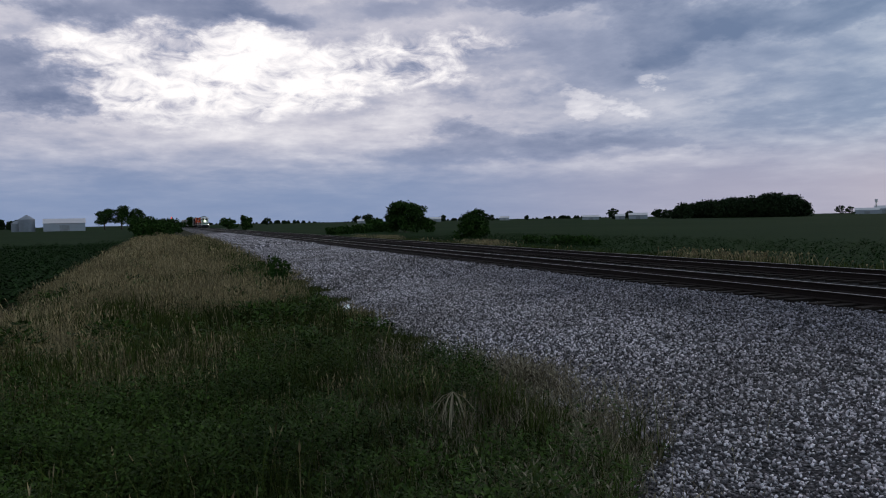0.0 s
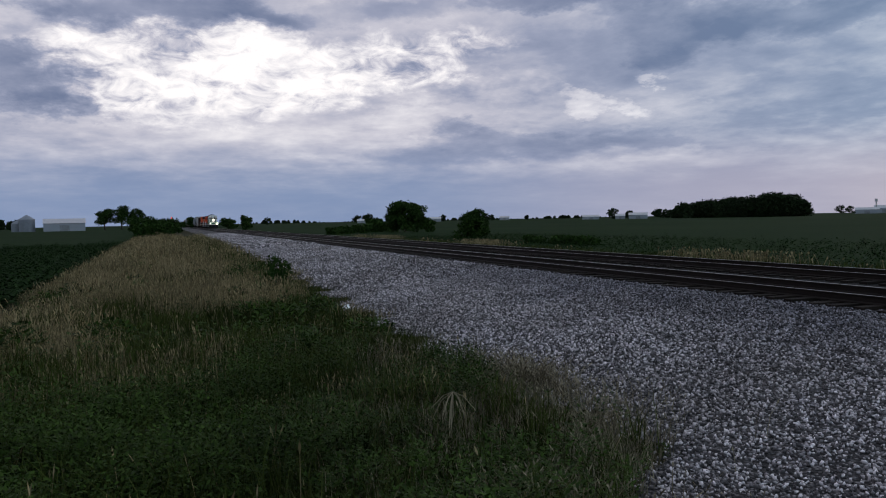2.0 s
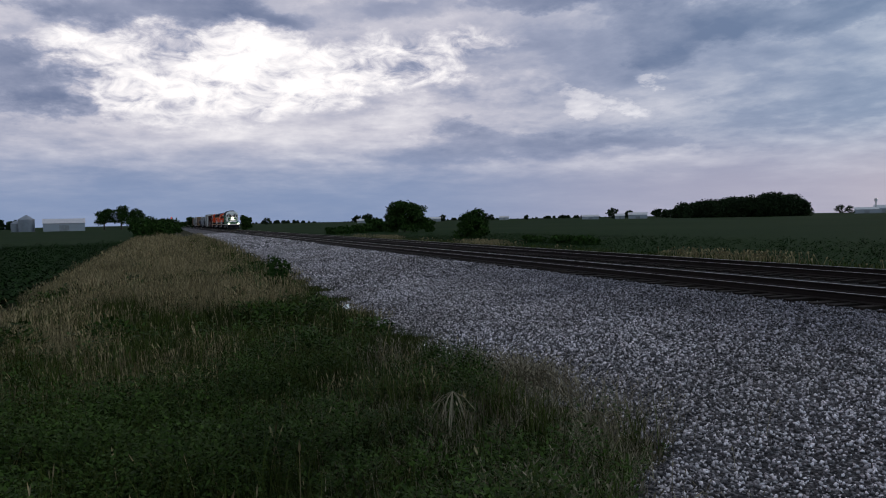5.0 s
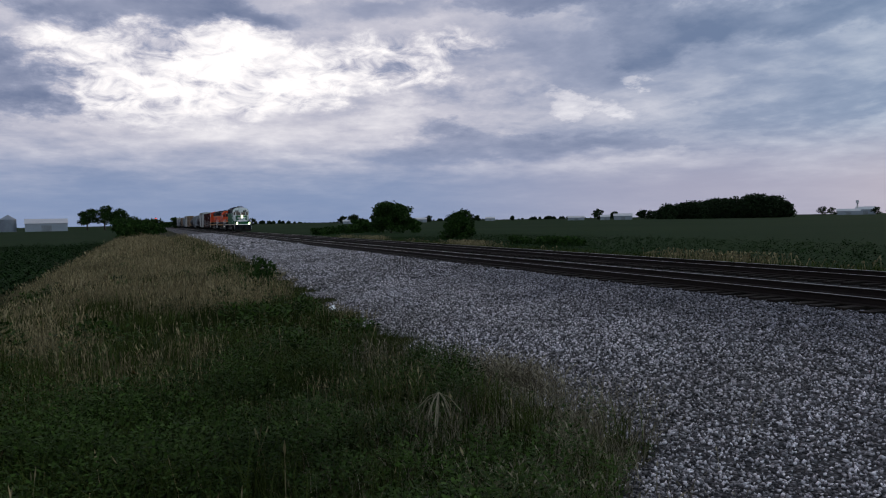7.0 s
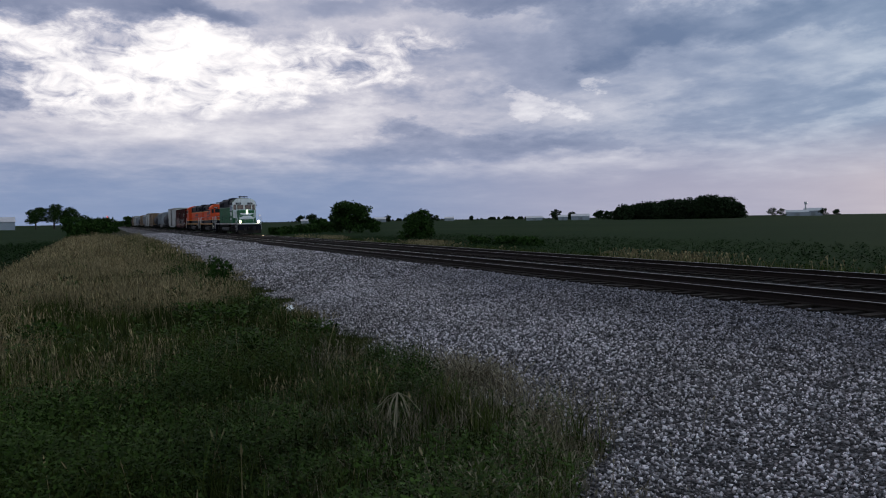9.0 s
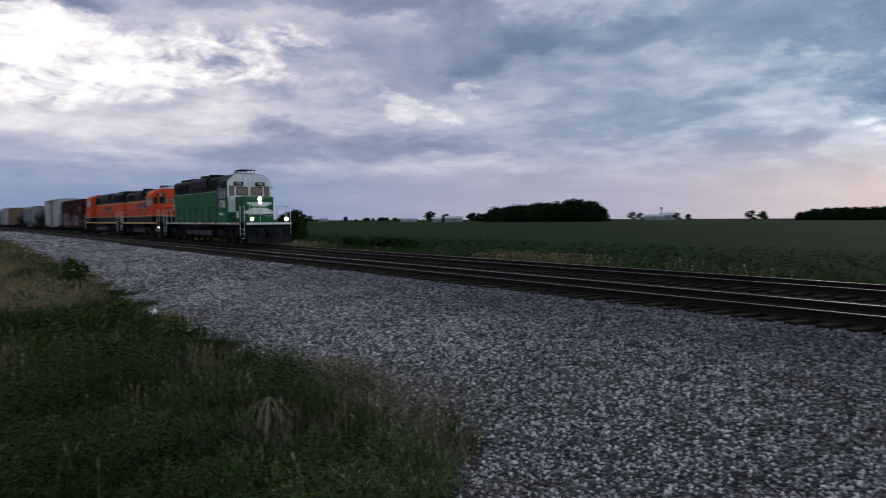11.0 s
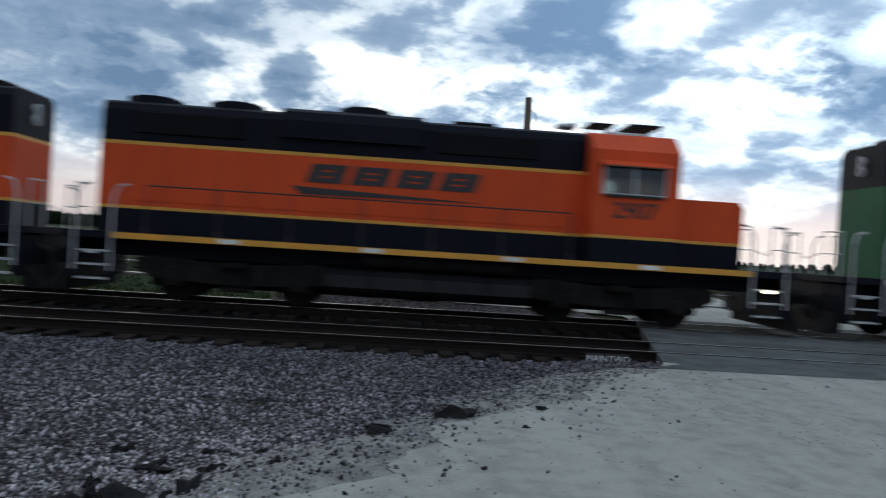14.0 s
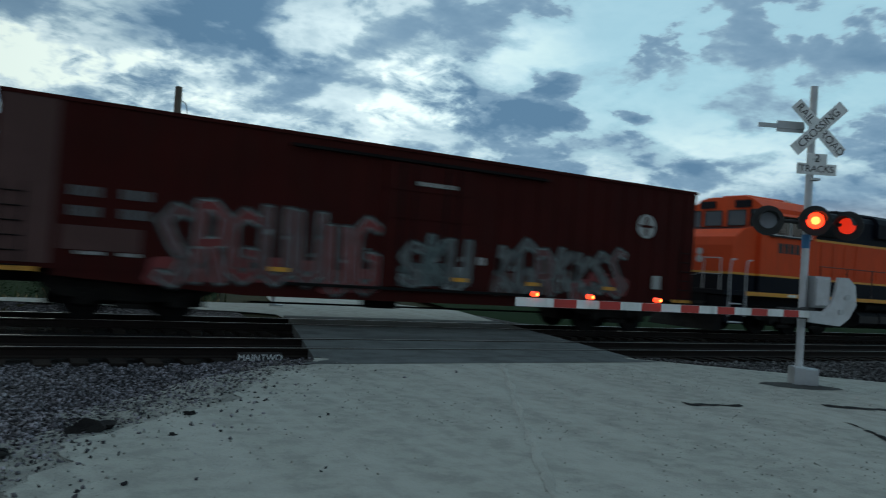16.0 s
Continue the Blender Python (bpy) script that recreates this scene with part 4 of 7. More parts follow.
    if not spec.get("wide"):
        for xa2, xb2, wy in ((cab1 - 0.15, cab1 - 0.95, 0.55), (cab0 + 0.75, cab0 + 0.15, 0.4)):
            st = Mesh().box(xa2, xb2, -wy, wy, ct + 0.27, ct + 0.31)
            for yy in (-wy + 0.08, wy - 0.08):
                for xx in (xa2 - 0.06, xb2 + 0.06):
                    st.rod((xx, yy, ct - 0.02), (xx, yy, ct + 0.28), 0.02)
            part("antenna_stand", st, M["black"], L, "black antenna platform on thin legs")
    hn = Mesh()
    for y in (-0.16, 0.0, 0.16):
        hn.rod((cab0 - 0.6, y, top + 0.24), (cab0 - 0.15, y, top + 0.26), 0.03, 0.075, seg=12)
    hn.rod((cab0 - 0.5, 0, top - 0.05), (cab0 - 0.5, 0, top + 0.22), 0.03)
    part("horn", hn, M["alu"], L)
    # underbody
    a, b = spec["tank"]
    round_side = [(1.40 * math.cos(q) if abs(math.cos(q)) > 0.01 else 0.0, 0.68 + 0.40 * (1 if math.sin(q) > 0 else -1) * abs(math.sin(q)) ** 0.6) for q in [2 * math.pi * (n + 0.5) / 20 for n in range(20)]]
    tank = part("fuel_tank", Mesh().prism(round_side, a, b), M["tank"], L, "dusty black fuel tank with rounded sides")
    for q in (0.22, 0.5, 0.78):
        part("tank_strap", Mesh().prism([(1.012 * u, 0.68 + 1.02 * (v - 0.68)) for u, v in round_side], a + (b - a) * q - 0.04, a + (b - a) * q + 0.04), M["under"], tank)
    for s in (-1, 1):
        part("air_reservoir", Mesh().rod((a - 0.4, s * 1.22, 1.16), (b + 0.8, s * 1.22, 1.16), 0.15, seg=14), M["under"], L)
    for xs in spec["axles"]:
        truck(L, xs, 1.16)
    rail_mat = spec["rail_mat"]
    for s in (-1, 1):
        x = cab0 - 0.4
        xs = []
        while x > end + 1.1:
            xs.append(x)
            x -= 1.55
        handrail(L, xs, s * 1.5, 1.47, 2.5, spec.get("hand_mat", rail_mat))
    end_gear(L, 0, 1, rail_mat, M["alu"])
    end_gear(L, end, -1, rail_mat, M["alu"])
    if spec.get("lit"):
        for s in (-1, 1):
            part("ditch_light_housing", Mesh().box(-0.12, 0.03, s * 1.02, s * 1.28, 1.55, 1.80, 0.03), M["black"], L)
            part("ditch_light", Mesh().rod((0.03, s * 1.15, 1.675), (0.05, s * 1.15, 1.675), 0.10, seg=18), M["headlamp"], L, "lit warm white ditch light")
    for x in (-0.6, end + 0.6):
        part("step_lamp", Mesh().box(x - 0.12, x + 0.12, -1.50, -1.535, 0.98, 1.03), M["steplamp"] if spec.get("step_lit") and x > -2 else M["alu"], L)
    return L


def band_logo(L, x0, x1, z, h, y, flip=False):
    """Slanted dark marks of thick and thin bars with a long swoosh below, in place of a lettered emblem."""
    w = (x1 - x0) / 4

    def bar(m, a, b, u, v, k):
        """A slanted bar over a..b of the mark's width and u..v of its height."""
        lean = 0.35 * h
        yy = y - 0.0006 * k
        pts = [(a + lean * u, z + h * u), (b + lean * u, z + h * u), (b + lean * v, z + h * v), (a + lean * v, z + h * v)]
        if flip:
            pts = [(x0 + x1 - px, pz) for px, pz in pts]
        m.slab(pts, yy, yy + (0.005 if flip else -0.005))

    for i in range(4):
        m = Mesh()
        a, b = x0 + i * w, x0 + (i + 0.82) * w
        bar(m, a, a + 0.26 * w, 0.0, 1.0, 0)
        bar(m, b - 0.26 * w, b, 0.0, 1.0, 0)
        bar(m, a, b, 0.70, 1.0, 1)
        bar(m, a, b, 0.0, 0.28, 1)
        bar(m, a, b, 0.38, 0.60, 2)
        part("emblem_mark", m, M["dark_mark"], L, "dark slanted emblem mark")
    tail = [(x0 - 0.3, z - 0.10), (x1 + 0.1, z - 0.24), (x0 - 0.1, z - 0.28)]
    if flip:
        tail = [(x0 + x1 - px, pz) for px, pz in tail]
    part("swoosh", Mesh().slab(tail, y, y + (0.006 if flip else -0.006)), M["dark_mark"], L, "long dark pointed underline")


GREEN = dict(low=M["green"], up=M["black"], end=-19.9, rear=-18.6, cab0=-5.55, cab1=-3.55, nose=-1.65, top=4.70, split=3.66, sill=M["sill_white"],
             grilles=[(-7.2, -9.6), (-14.6, -17.6)], blister=(-9.4, -13.2), fans=[-10.2, -12.2, -14.9, -16.3, -17.6], stacks=[-8.6], cab_top=4.72, cab_eave=4.22,
             cab_col=M["green"], cab_roof=M["black"], win_z=(3.12, 3.82), nose_w=0.95, nose_top=3.16, number="1706", num_size=0.68, num_x=-4.58, num_z=2.68,
             num_mat=M["white"], lamp_x=-1.62, lamp_z=2.9, lit=True, tank=(-7.4, -13.4), axles=[(-2.4, -4.05, -5.7), (-14.3, -15.95, -17.6)], rail_mat=M["alu"],
             hand_mat=M["black"])
ORANGE = dict(low=M["orange"], up=M["black"], band=True, end=-16.2, rear=-15.75, cab0=-4.8, cab1=-2.8, nose=-1.05, top=4.42, split=3.47, sill=M["yellow"],
              grilles=[(-6.0, -8.2), (-12.6, -15.0)], blister=(-8.6, -11.8), fans=[-10.0, -13.0, -14.9], stacks=[-7.4], cab_top=4.44, cab_eave=3.98,
              cab_col=M["orange"], win_z=(3.0, 3.62), nose_w=0.95, nose_top=3.02, number="2907", num_size=0.5, num_x=-3.8, num_z=2.62, num_mat=M["dark_mark"],
              lamp_x=-1.02, lamp_z=2.75, tank=(-6.0, -10.6), axles=[(-2.6, -5.3), (-11.2, -13.9)], rail_mat=M["alu"], hand_mat=M["dark_mark"], step_lit=True)
WIDE = dict(low=M["orange"], up=M["black"], band=True, end=-20.6, rear=-19.9, cab0=-4.55, cab1=-1.68, nose=-0.52, top=4.56, split=3.47, sill=M["yellow"],
            grilles=[(-5.0, -6.8), (-15.6, -19.4)], blister=(-9.0, -13.0), fans=[-16.0, -17.4, -18.8], stacks=[-8.4], hump=(-7.0, -13.4), cab_top=4.70, cab_eave=4.32,
            cab_col=M["orange"], win_z=(3.42, 4.06), nose_w=1.38, nose_top=3.55, wide=True, lamp_x=-0.49, lamp_z=2.6, tank=(-7.6, -13.4),
            axles=[(-2.6, -4.3, -6.0), (-14.6, -16.3, -18.0)], rail_mat=M["alu"], hand_mat=M["dark_mark"])

# place of each vehicle along the train, behind the first pilot
TRAIN = []
engine_1 = loco("diesel_locomotive", "green and white diesel locomotive with black roof, lit headlights", GREEN)
TRAIN.append((engine_1, 0.0, 0))
engine_2 = loco("diesel_locomotive", "orange and black diesel locomotive with yellow stripes, coupled second", ORANGE)
band_logo(engine_2, -11.2, -7.2, 2.85, 0.42, -0.955)
TRAIN.append((engine_2, -20.95, 0))
engine_3 = loco("diesel_locomotive", "orange and black wide-nosed diesel locomotive running backwards", WIDE)
for s in (1,):
    part("louvre_opening", Mesh().box(-5.0, -6.9, s * 0.93, s * 0.99, 3.62, 4.16, 0.02), M["under"], engine_3, "dark louvred opening behind the cab")
band_logo(engine_3, -14.4, -10.6, 2.78, 0.38, 0.961, True)
part("grey_door", Mesh().box(-7.9, -9.3, 0.93, 0.952, 2.45, 3.4), M["orange"], engine_3, "faded equipment door")
bars(engine_3, "road_number", -3.75, -2.55, 2.82, 4, M["dark_mark"], 1.5265, 0.34, "dark illegible number mark")
TRAIN.append((engine_3, -58.5, 180))
part("porch_edge", Mesh().box(0.0, 0.012, -1.5, 1.5, 1.33, 1.46), M["white"], engine_1, "white front porch edge")
# extra paint of the first engine: white cab front and nose, worn placard patches
part("white_cab_front", Mesh().prism([(-1.50, 3.16), (1.50, 3.16), (1.50, 4.2), (1.05, 4.64), (0.76, 4.70), (-0.76, 4.70), (-1.05, 4.64), (-1.50, 4.2)], -3.56, -3.53), M["white"], engine_1,
     "white painted cab front")
for s in (-1, 1):
    part("cab_upper_side", Mesh().box(-3.60, -5.52, s * 1.521, s * 1.527, 3.88, 4.21), M["black"], engine_1, "black upper cab side")
    part("cab_door", Mesh().box(-3.53, -3.50, s * 0.98, s * 1.46, 2.15, 4.05, 0.02), M["white"], engine_1, "white cab front door")
    part("door_window", Mesh().box(-3.51, -3.49, s * 1.06, s * 1.38, 3.28, 3.92), M["glass"], engine_1, "dark door window")
part("white_nose", Mesh().prism([(-0.85, 2.78), (0.85, 2.78), (0.85, 2.66), (0.3, 2.5), (-0.3, 2.5), (-0.85, 2.66)], -1.655, -1.64), M["white"], engine_1, "scuffed white nose patch")
part("white_nose", Mesh().prism([(-0.93, 2.02), (0.93, 2.02), (0.93, 2.2), (0.45, 2.42), (-0.45, 2.42), (-0.93, 2.2)], -1.655, -1.64), M["white"], engine_1, "scuffed white nose patch")
part("nose_side_patch", Mesh().slab([(-1.65, 2.02), (-2.0, 2.02), (-1.92, 2.22), (-1.65, 2.26)], -0.953, -0.958), M["white"], engine_1, "white nose side patch")
bars(engine_1, "placard", -5.2, -4.35, 1.95, 5, M["white"], -1.525, 0.16)
part("paint_patch", Mesh().box(-2.9, -3.4, -0.953, -0.956, 1.75, 2.2), M["white"], engine_1, "pale worn placard")
# ------------------------------------------------------------------ freight cars


def car_under(C, length, trucks=(2.6,)):
    for c in (-2.75, -(length - 2.75)):
        truck(C, (c + 0.9, c - 0.9), 1.08, 0.46)
    for x, d in ((0, 1), (-length, -1)):
        part("coupler", Mesh().box(x - d * 0.1, x + d * 0.4, -0.12, 0.12, 0.72, 0.94, 0.03).box(x + d * 0.35, x + d * 0.62, -0.19, 0.19, 0.66, 1.0, 0.05), M["under"], C)
    part("centre_sill", Mesh().box(-0.1, -length + 0.1, -0.3, 0.3, 0.72, 1.05), M["under"], C)
    part("brake_rigging", Mesh().path([(-5.2, -0.9, 0.5), (-length + 5.2, -0.9, 0.5)], 0.025).box(-length / 2 - 1.2, -length / 2 - 0.4, -0.9, -0.4, 0.45, 0.75), M["under"], C)


def ladder(C, x, y, z0, z1, material, n=6):
    m = Mesh()
    for d in (-0.22, 0.22):
        m.rod((x + d, y, z0), (x + d, y, z1), 0.014)
    for i in range(n):
        z = z0 + (z1 - z0) * (i + 0.3) / n
        m.rod((x - 0.22, y, z), (x + 0.22, y, z), 0.014)
    part("ladder", m, material, C)


def boxcar(label, length, top, paint, door_paint, rib=0.95, low=0.95):
    C = thing("boxcar", label, "freight car", group="freight cars")
    w = 1.5
    body = part("body", Mesh().box(-0.05, -length + 0.05, -w, w, 1.05, top - 0.12), paint, C)
    part("roof", Mesh().prism([(-w - 0.04, top - 0.14), (w + 0.04, top - 0.14), (w + 0.04, top - 0.06), (0.6, top), (-0.6, top), (-w - 0.04, top - 0.06)], 0.0, -length), paint, C)
    for s in (-1, 1):
        sill = Mesh().slab([(-1.2, 1.06), (-4.6, 1.06), (-length + 4.6, 1.06), (-length + 1.2, 1.06), (-length + 1.2, 0.92), (-length + 5.0, low - 0.28), (-5.0, low - 0.28), (-1.2, 0.92)], s * (w - 0.01), s * (w - 0.06))
        part("side_sill", sill, paint, C)
        x = -0.5
        while x > -length + 0.4:
            if not (-length / 2 - 1.55 < x < -length / 2 + 1.55):
                part("side_rib", Mesh().box(x - 0.04, x + 0.04, s * w, s * (w + 0.022), 1.08, top - 0.16), paint, body)
            x -= rib
        d = part("sliding_door", Mesh().box(-length / 2 - 1.25, -length / 2 + 1.25, s * w, s * (w + 0.07), 1.02, top - 0.42, 0.02), door_paint, C, "plug door with locking bars")
        for k in range(4):
            z = 1.35 + k * (top - 2.1) / 3.5
            part("door_rib", Mesh().box(-length / 2 - 1.2, -length / 2 + 1.2, s * (w + 0.07), s * (w + 0.09), z, z + 0.06), door_paint, d)
        for xx in (-0.8, -0.45, 0.45, 0.8):
            part("locking_bar", Mesh().rod((-length / 2 + xx, s * (w + 0.10), 1.0), (-length / 2 + xx, s * (w + 0.10), top - 0.45), 0.022), M["under"], d)
        part("door_rail", Mesh().box(-length / 2 - 3.6, -length / 2 + 3.6, s * w, s * (w + 0.12), top - 0.40, top - 0.33).box(-length / 2 - 3.6, -length / 2 + 3.6, s * w, s * (w + 0.12), 0.95, 1.02), M["under"], C)
        ladder(C, -0.42, s * (w + 0.05), 1.0, 2.7, M["under"])
        ladder(C, -length + 0.42, s * (w + 0.05), 1.0, 2.7, M["under"])
    for x, d in ((-0.05, 1), (-length + 0.05, -1)):
        for k in range(8):
            z = 1.25 + k * (top - 1.6) / 8
            part("end_corrugation", Mesh().box(x, x + d * 0.05, -w + 0.12, w - 0.12, z, z + 0.16, 0.02), paint, C)
    car_under(C, length)
    return C


def blob(rnd, cx, cz, w, h, lean=0.1, q=14, rough=0.14):
    """A rounded upright outline with an uneven edge."""
    pts = []
    for i in range(q):
        t = 2 * math.pi * i / q
        c, s = math.cos(t), math.sin(t)
        px = (abs(c) ** 0.5) * (1 if c > 0 else -1) * rnd.uniform(1 - rough, 1 + rough * 0.4)
        pz = (abs(s) ** 0.5) * (1 if s > 0 else -1) * rnd.uniform(1 - rough, 1 + rough * 0.3)
        pts.append((cx + px * w / 2 + lean * pz * w, cz + pz * h / 2))
    return pts


def ribbon(pts, w, y, step=0.0003):
    """A flat painted stroke of width w along points (x, z), on a side that faces -y."""
    m = Mesh()
    for i, ((ax, az), (bx, bz)) in enumerate(zip(pts, pts[1:])):
        d = Vector((bx - ax, bz - az))
        if d.length < 1e-4:
            continue
        d.normalize()
        n, e = Vector((-d.y, d.x)) * w / 2, d * w * 0.42
        q = [(ax - e.x + n.x * 0.75, az - e.y + n.y * 0.75), (ax + n.x, az + n.y), (bx + n.x, bz + n.y), (bx + e.x + n.x * 0.75, bz + e.y + n.y * 0.75),
             (bx + e.x - n.x * 0.75, bz + e.y - n.y * 0.75), (bx - n.x, bz - n.y), (ax - n.x, az - n.y), (ax - e.x - n.x * 0.75, az - e.y - n.y * 0.75)]
        m.slab(q, y - step * (i % 4), y - step * (i % 4) - 0.001)
    return m


def squiggle(rnd, cx, lo, hi, w):
    """The bent course of one bulging spray-paint shape."""
    kind = rnd.randrange(5)
    l, r, m = cx - w * 0.36, cx + w * 0.36, (lo + hi) / 2 + rnd.uniform(-0.1, 0.1)
    j = lambda: rnd.uniform(-0.06, 0.06)
    if kind == 0:
        c = [[(l + j(), lo), (l + j(), m), (l + 0.1, hi)], [(l, m), (r + j(), hi - 0.1)], [(l, m), (r + j(), lo + 0.05)]]
    elif kind == 1:
        c = [[(r, hi - 0.15), (cx, hi), (l, hi - 0.25), (l + j(), m), (l, lo + 0.2), (cx, lo), (r, lo + 0.2), (r, m - 0.1), (cx + 0.1, m - 0.05)]]
    elif kind == 2:
        c = [[(l, lo), (l + j(), hi)], [(l, hi - 0.05), (cx, hi), (r, hi - 0.25), (r - 0.05, m), (l, m - 0.05)], [(cx, m), (r + j(), lo)]]
    elif kind == 3:
        c = [[(l, hi), (l + j(), lo + 0.2), (cx, lo), (r, lo + 0.2), (r + j(), hi)]]
    else:
        c = [[(r, hi - 0.1), (cx, hi), (l, hi - 0.3), (cx, m), (r, m - 0.3), (cx, lo), (l, lo + 0.12)]]
    return c


def spray(C, fills, lows, x0, x1, z0, z1, y, n, seed):
    """Faded spray paint: bulging bent shapes with dark rims, pale outlines and two-toned fills; no lettering."""
    rnd = random.Random(seed)
    w = (x1 - x0) / n
    for i in range(n):
        cx = x0 + (i + 0.5) * w
        lo, hi = z0 + rnd.uniform(0.0, 0.22), z1 - rnd.uniform(0.0, 0.3)
        course = squiggle(rnd, cx, lo, hi, w * rnd.uniform(0.85, 1.1))
        e = 0.012 * (i % 2)
        fill, low_fill = rnd.choice(fills), rnd.choice(lows)
        part("spray_paint", Mesh().slab(blob(rnd, cx + rnd.uniform(-0.1, 0.1), lo + 0.22, w * 1.25, 0.62), y - 0.0002 - e * 0.05, y - 0.0012 - e * 0.05), M[low_fill], C, "faded sprayed ground colour")
        for name, wide, lift in (("dark_mark", 0.46, 0.003), ("spray_edge", 0.34, 0.006), (fill, 0.22, 0.009)):
            m = Mesh()
            for q, stroke in enumerate(course):
                r = ribbon(stroke, w * wide, y - lift * 1.0 - e - 0.0007 * q)
                m.add(r.v, r.f)
            part("spray_paint", m, M[name], C, {"dark_mark": "dark sprayed rim", "spray_edge": "pale sprayed outline"}.get(name, "faded spray paint fill"))
        for q, stroke in enumerate(course):
            ax, az = stroke[0]
            if az < (lo + hi) / 2:
                part("spray_paint", ribbon([(ax, az), (ax + 0.02, az + 0.35)], w * 0.2, y - 0.0125 - e), M[low_fill], C, "darker lower fill")
        for q in range(2):
            part("spray_paint", Mesh().slab(blob(rnd, cx + rnd.uniform(-0.4, 0.4) * w, rnd.uniform(lo, hi), w * rnd.uniform(0.1, 0.22), rnd.uniform(0.06, 0.16), 0.2, 8), y - 0.0135 - e, y - 0.0145 - e),
                 M[rnd.choice(("dark_mark", "spray_white", "teal"))], C)


def main_boxcar():
    C = boxcar("oxide red boxcar with spray-painted lower side and plug door", 18.9, 4.50, M["oxide"], M["oxide"], 0.62)
    y = -1.523
    part("faded_end_panel", Mesh().box(-18.8, -17.75, -1.5225, -1.5245, 1.15, 4.38), M["oxide_pale"], C, "faded end panel")
    for x in (-18.4, -0.5):
        part("yellow_mark", Mesh().box(x - 0.38, x + 0.42, y, y - 0.006, 0.98, 1.07), M["yellow"], C, "yellow safety stripe")
    for a, b in ((-17.5, -16.9), (-16.55, -15.95)):
        bars(C, "stencil", a, b, 2.52, 4, M["spray_grey"], y, 0.20)
        bars(C, "stencil", a, b, 2.12, 4, M["spray_grey"], y, 0.20)
    part("grey_panel", Mesh().box(-17.6, -16.1, y, y - 0.004, 1.45, 1.93), M["oxide_pale"], C, "grey painted-over panel")
    bars(C, "stencil", -17.3, -16.8, 1.36, 6, M["palecar"], y - 0.006, 0.07)
    bars(C, "stencil", -16.5, -16.1, 1.36, 6, M["palecar"], y - 0.006, 0.07)
    bars(C, "stencil", -9.85, -8.75, 3.55, 12, M["palecar"], -1.592, 0.10)
    bars(C, "stencil", -10.55, -10.25, 3.05, 3, M["palecar"], y, 0.12)
    bars(C, "stencil", -7.95, -7.7, 1.7, 2, M["palecar"], y, 0.2)
    disc = Mesh().add([(-2.1 + 0.36 * math.cos(t * math.pi / 12), yy, 3.2 + 0.36 * math.sin(t * math.pi / 12)) for yy in (y - 0.001, y - 0.006) for t in range(24)],
                      [tuple(range(24)), tuple(range(24, 48))[::-1]] + [(i, 24 + i, 24 + (i + 1) % 24, (i + 1) % 24) for i in range(24)])
    d = part("round_emblem", disc, M["palecar"], C, "round white emblem with a dark cross")
    part("emblem_cross", Mesh().box(-2.14, -2.06, y - 0.006, y - 0.010, 2.92, 3.48).box(-2.38, -1.82, y - 0.006, y - 0.010, 3.16, 3.24), M["oxide"], d)
    part("white_placard", Mesh().box(-1.75, -1.4, y, y - 0.006, 1.35, 1.75), M["palecar"], C, "small white placard")
    spray(C, ["pink", "spray_red", "spray_grey", "pink"], ["spray_red", "oxide_pale", "spray_red"], -15.8, -10.7, 0.85, 2.6, y, 7, 3)
    spray(C, ["spray_white", "spray_grey", "teal"], ["teal", "spray_white"], -10.2, -8.2, 1.0, 2.3, -1.592, 3, 5)
    spray(C, ["pink", "spray_grey", "pink"], ["spray_red", "oxide_pale", "spray_red"], -7.4, -2.8, 1.0, 2.45, y, 7, 8)
    for x in (-13.2, -8.5, -6.2, -3.5):
        part("yellow_mark", Mesh().box(x - 0.22, x + 0.22, -1.612, -1.616, 1.24, 1.34), M["yellow"], C, "yellow reflective strip")
    return C


def tank_car(label):
    C = thing("tank_car", label, "freight car", group="freight cars")
    n, r = 24, 1.45
    v, f = [], []
    for x, q in [(-0.62, 0.6), (-0.85, 1.1), (-1.3, r), (-14.3, r), (-14.75, 1.1), (-14.98, 0.6)]:
        v += [(x, q * math.cos(2 * math.pi * i / n), 2.45 + q * math.sin(2 * math.pi * i / n)) for i in range(n)]
    for k in range(5):
        f += [(k * n + i, k * n + (i + 1) % n, (k + 1) * n + (i + 1) % n, (k + 1) * n + i) for i in range(n)]
    f += [tuple(range(n)), tuple(range(5 * n, 6 * n))]
    part("tank", Mesh().add(v, f), M["black"], C, smooth=True)
    part("dome", Mesh().rod((-7.8, 0, 3.8), (-7.8, 0, 4.25), 0.5, seg=18), M["black"], C)
    rl = Mesh()
    for s in (-1, 1):
        rl.rod((-0.4, s * 1.4, 2.0), (-15.2, s * 1.4, 2.0), 0.02)
        rl.box(-6.6, -9.0, s * 0.7, s * 1.3, 3.72, 3.76)
    part("walkway_rail", rl, M["under"], C)
    part("end_deck", Mesh().box(0, -1.7, -1.4, 1.4, 1.02, 1.12).box(-13.9, -15.6, -1.4, 1.4, 1.02, 1.12), M["under"], C)
    car_under(C, 15.6)
    return C


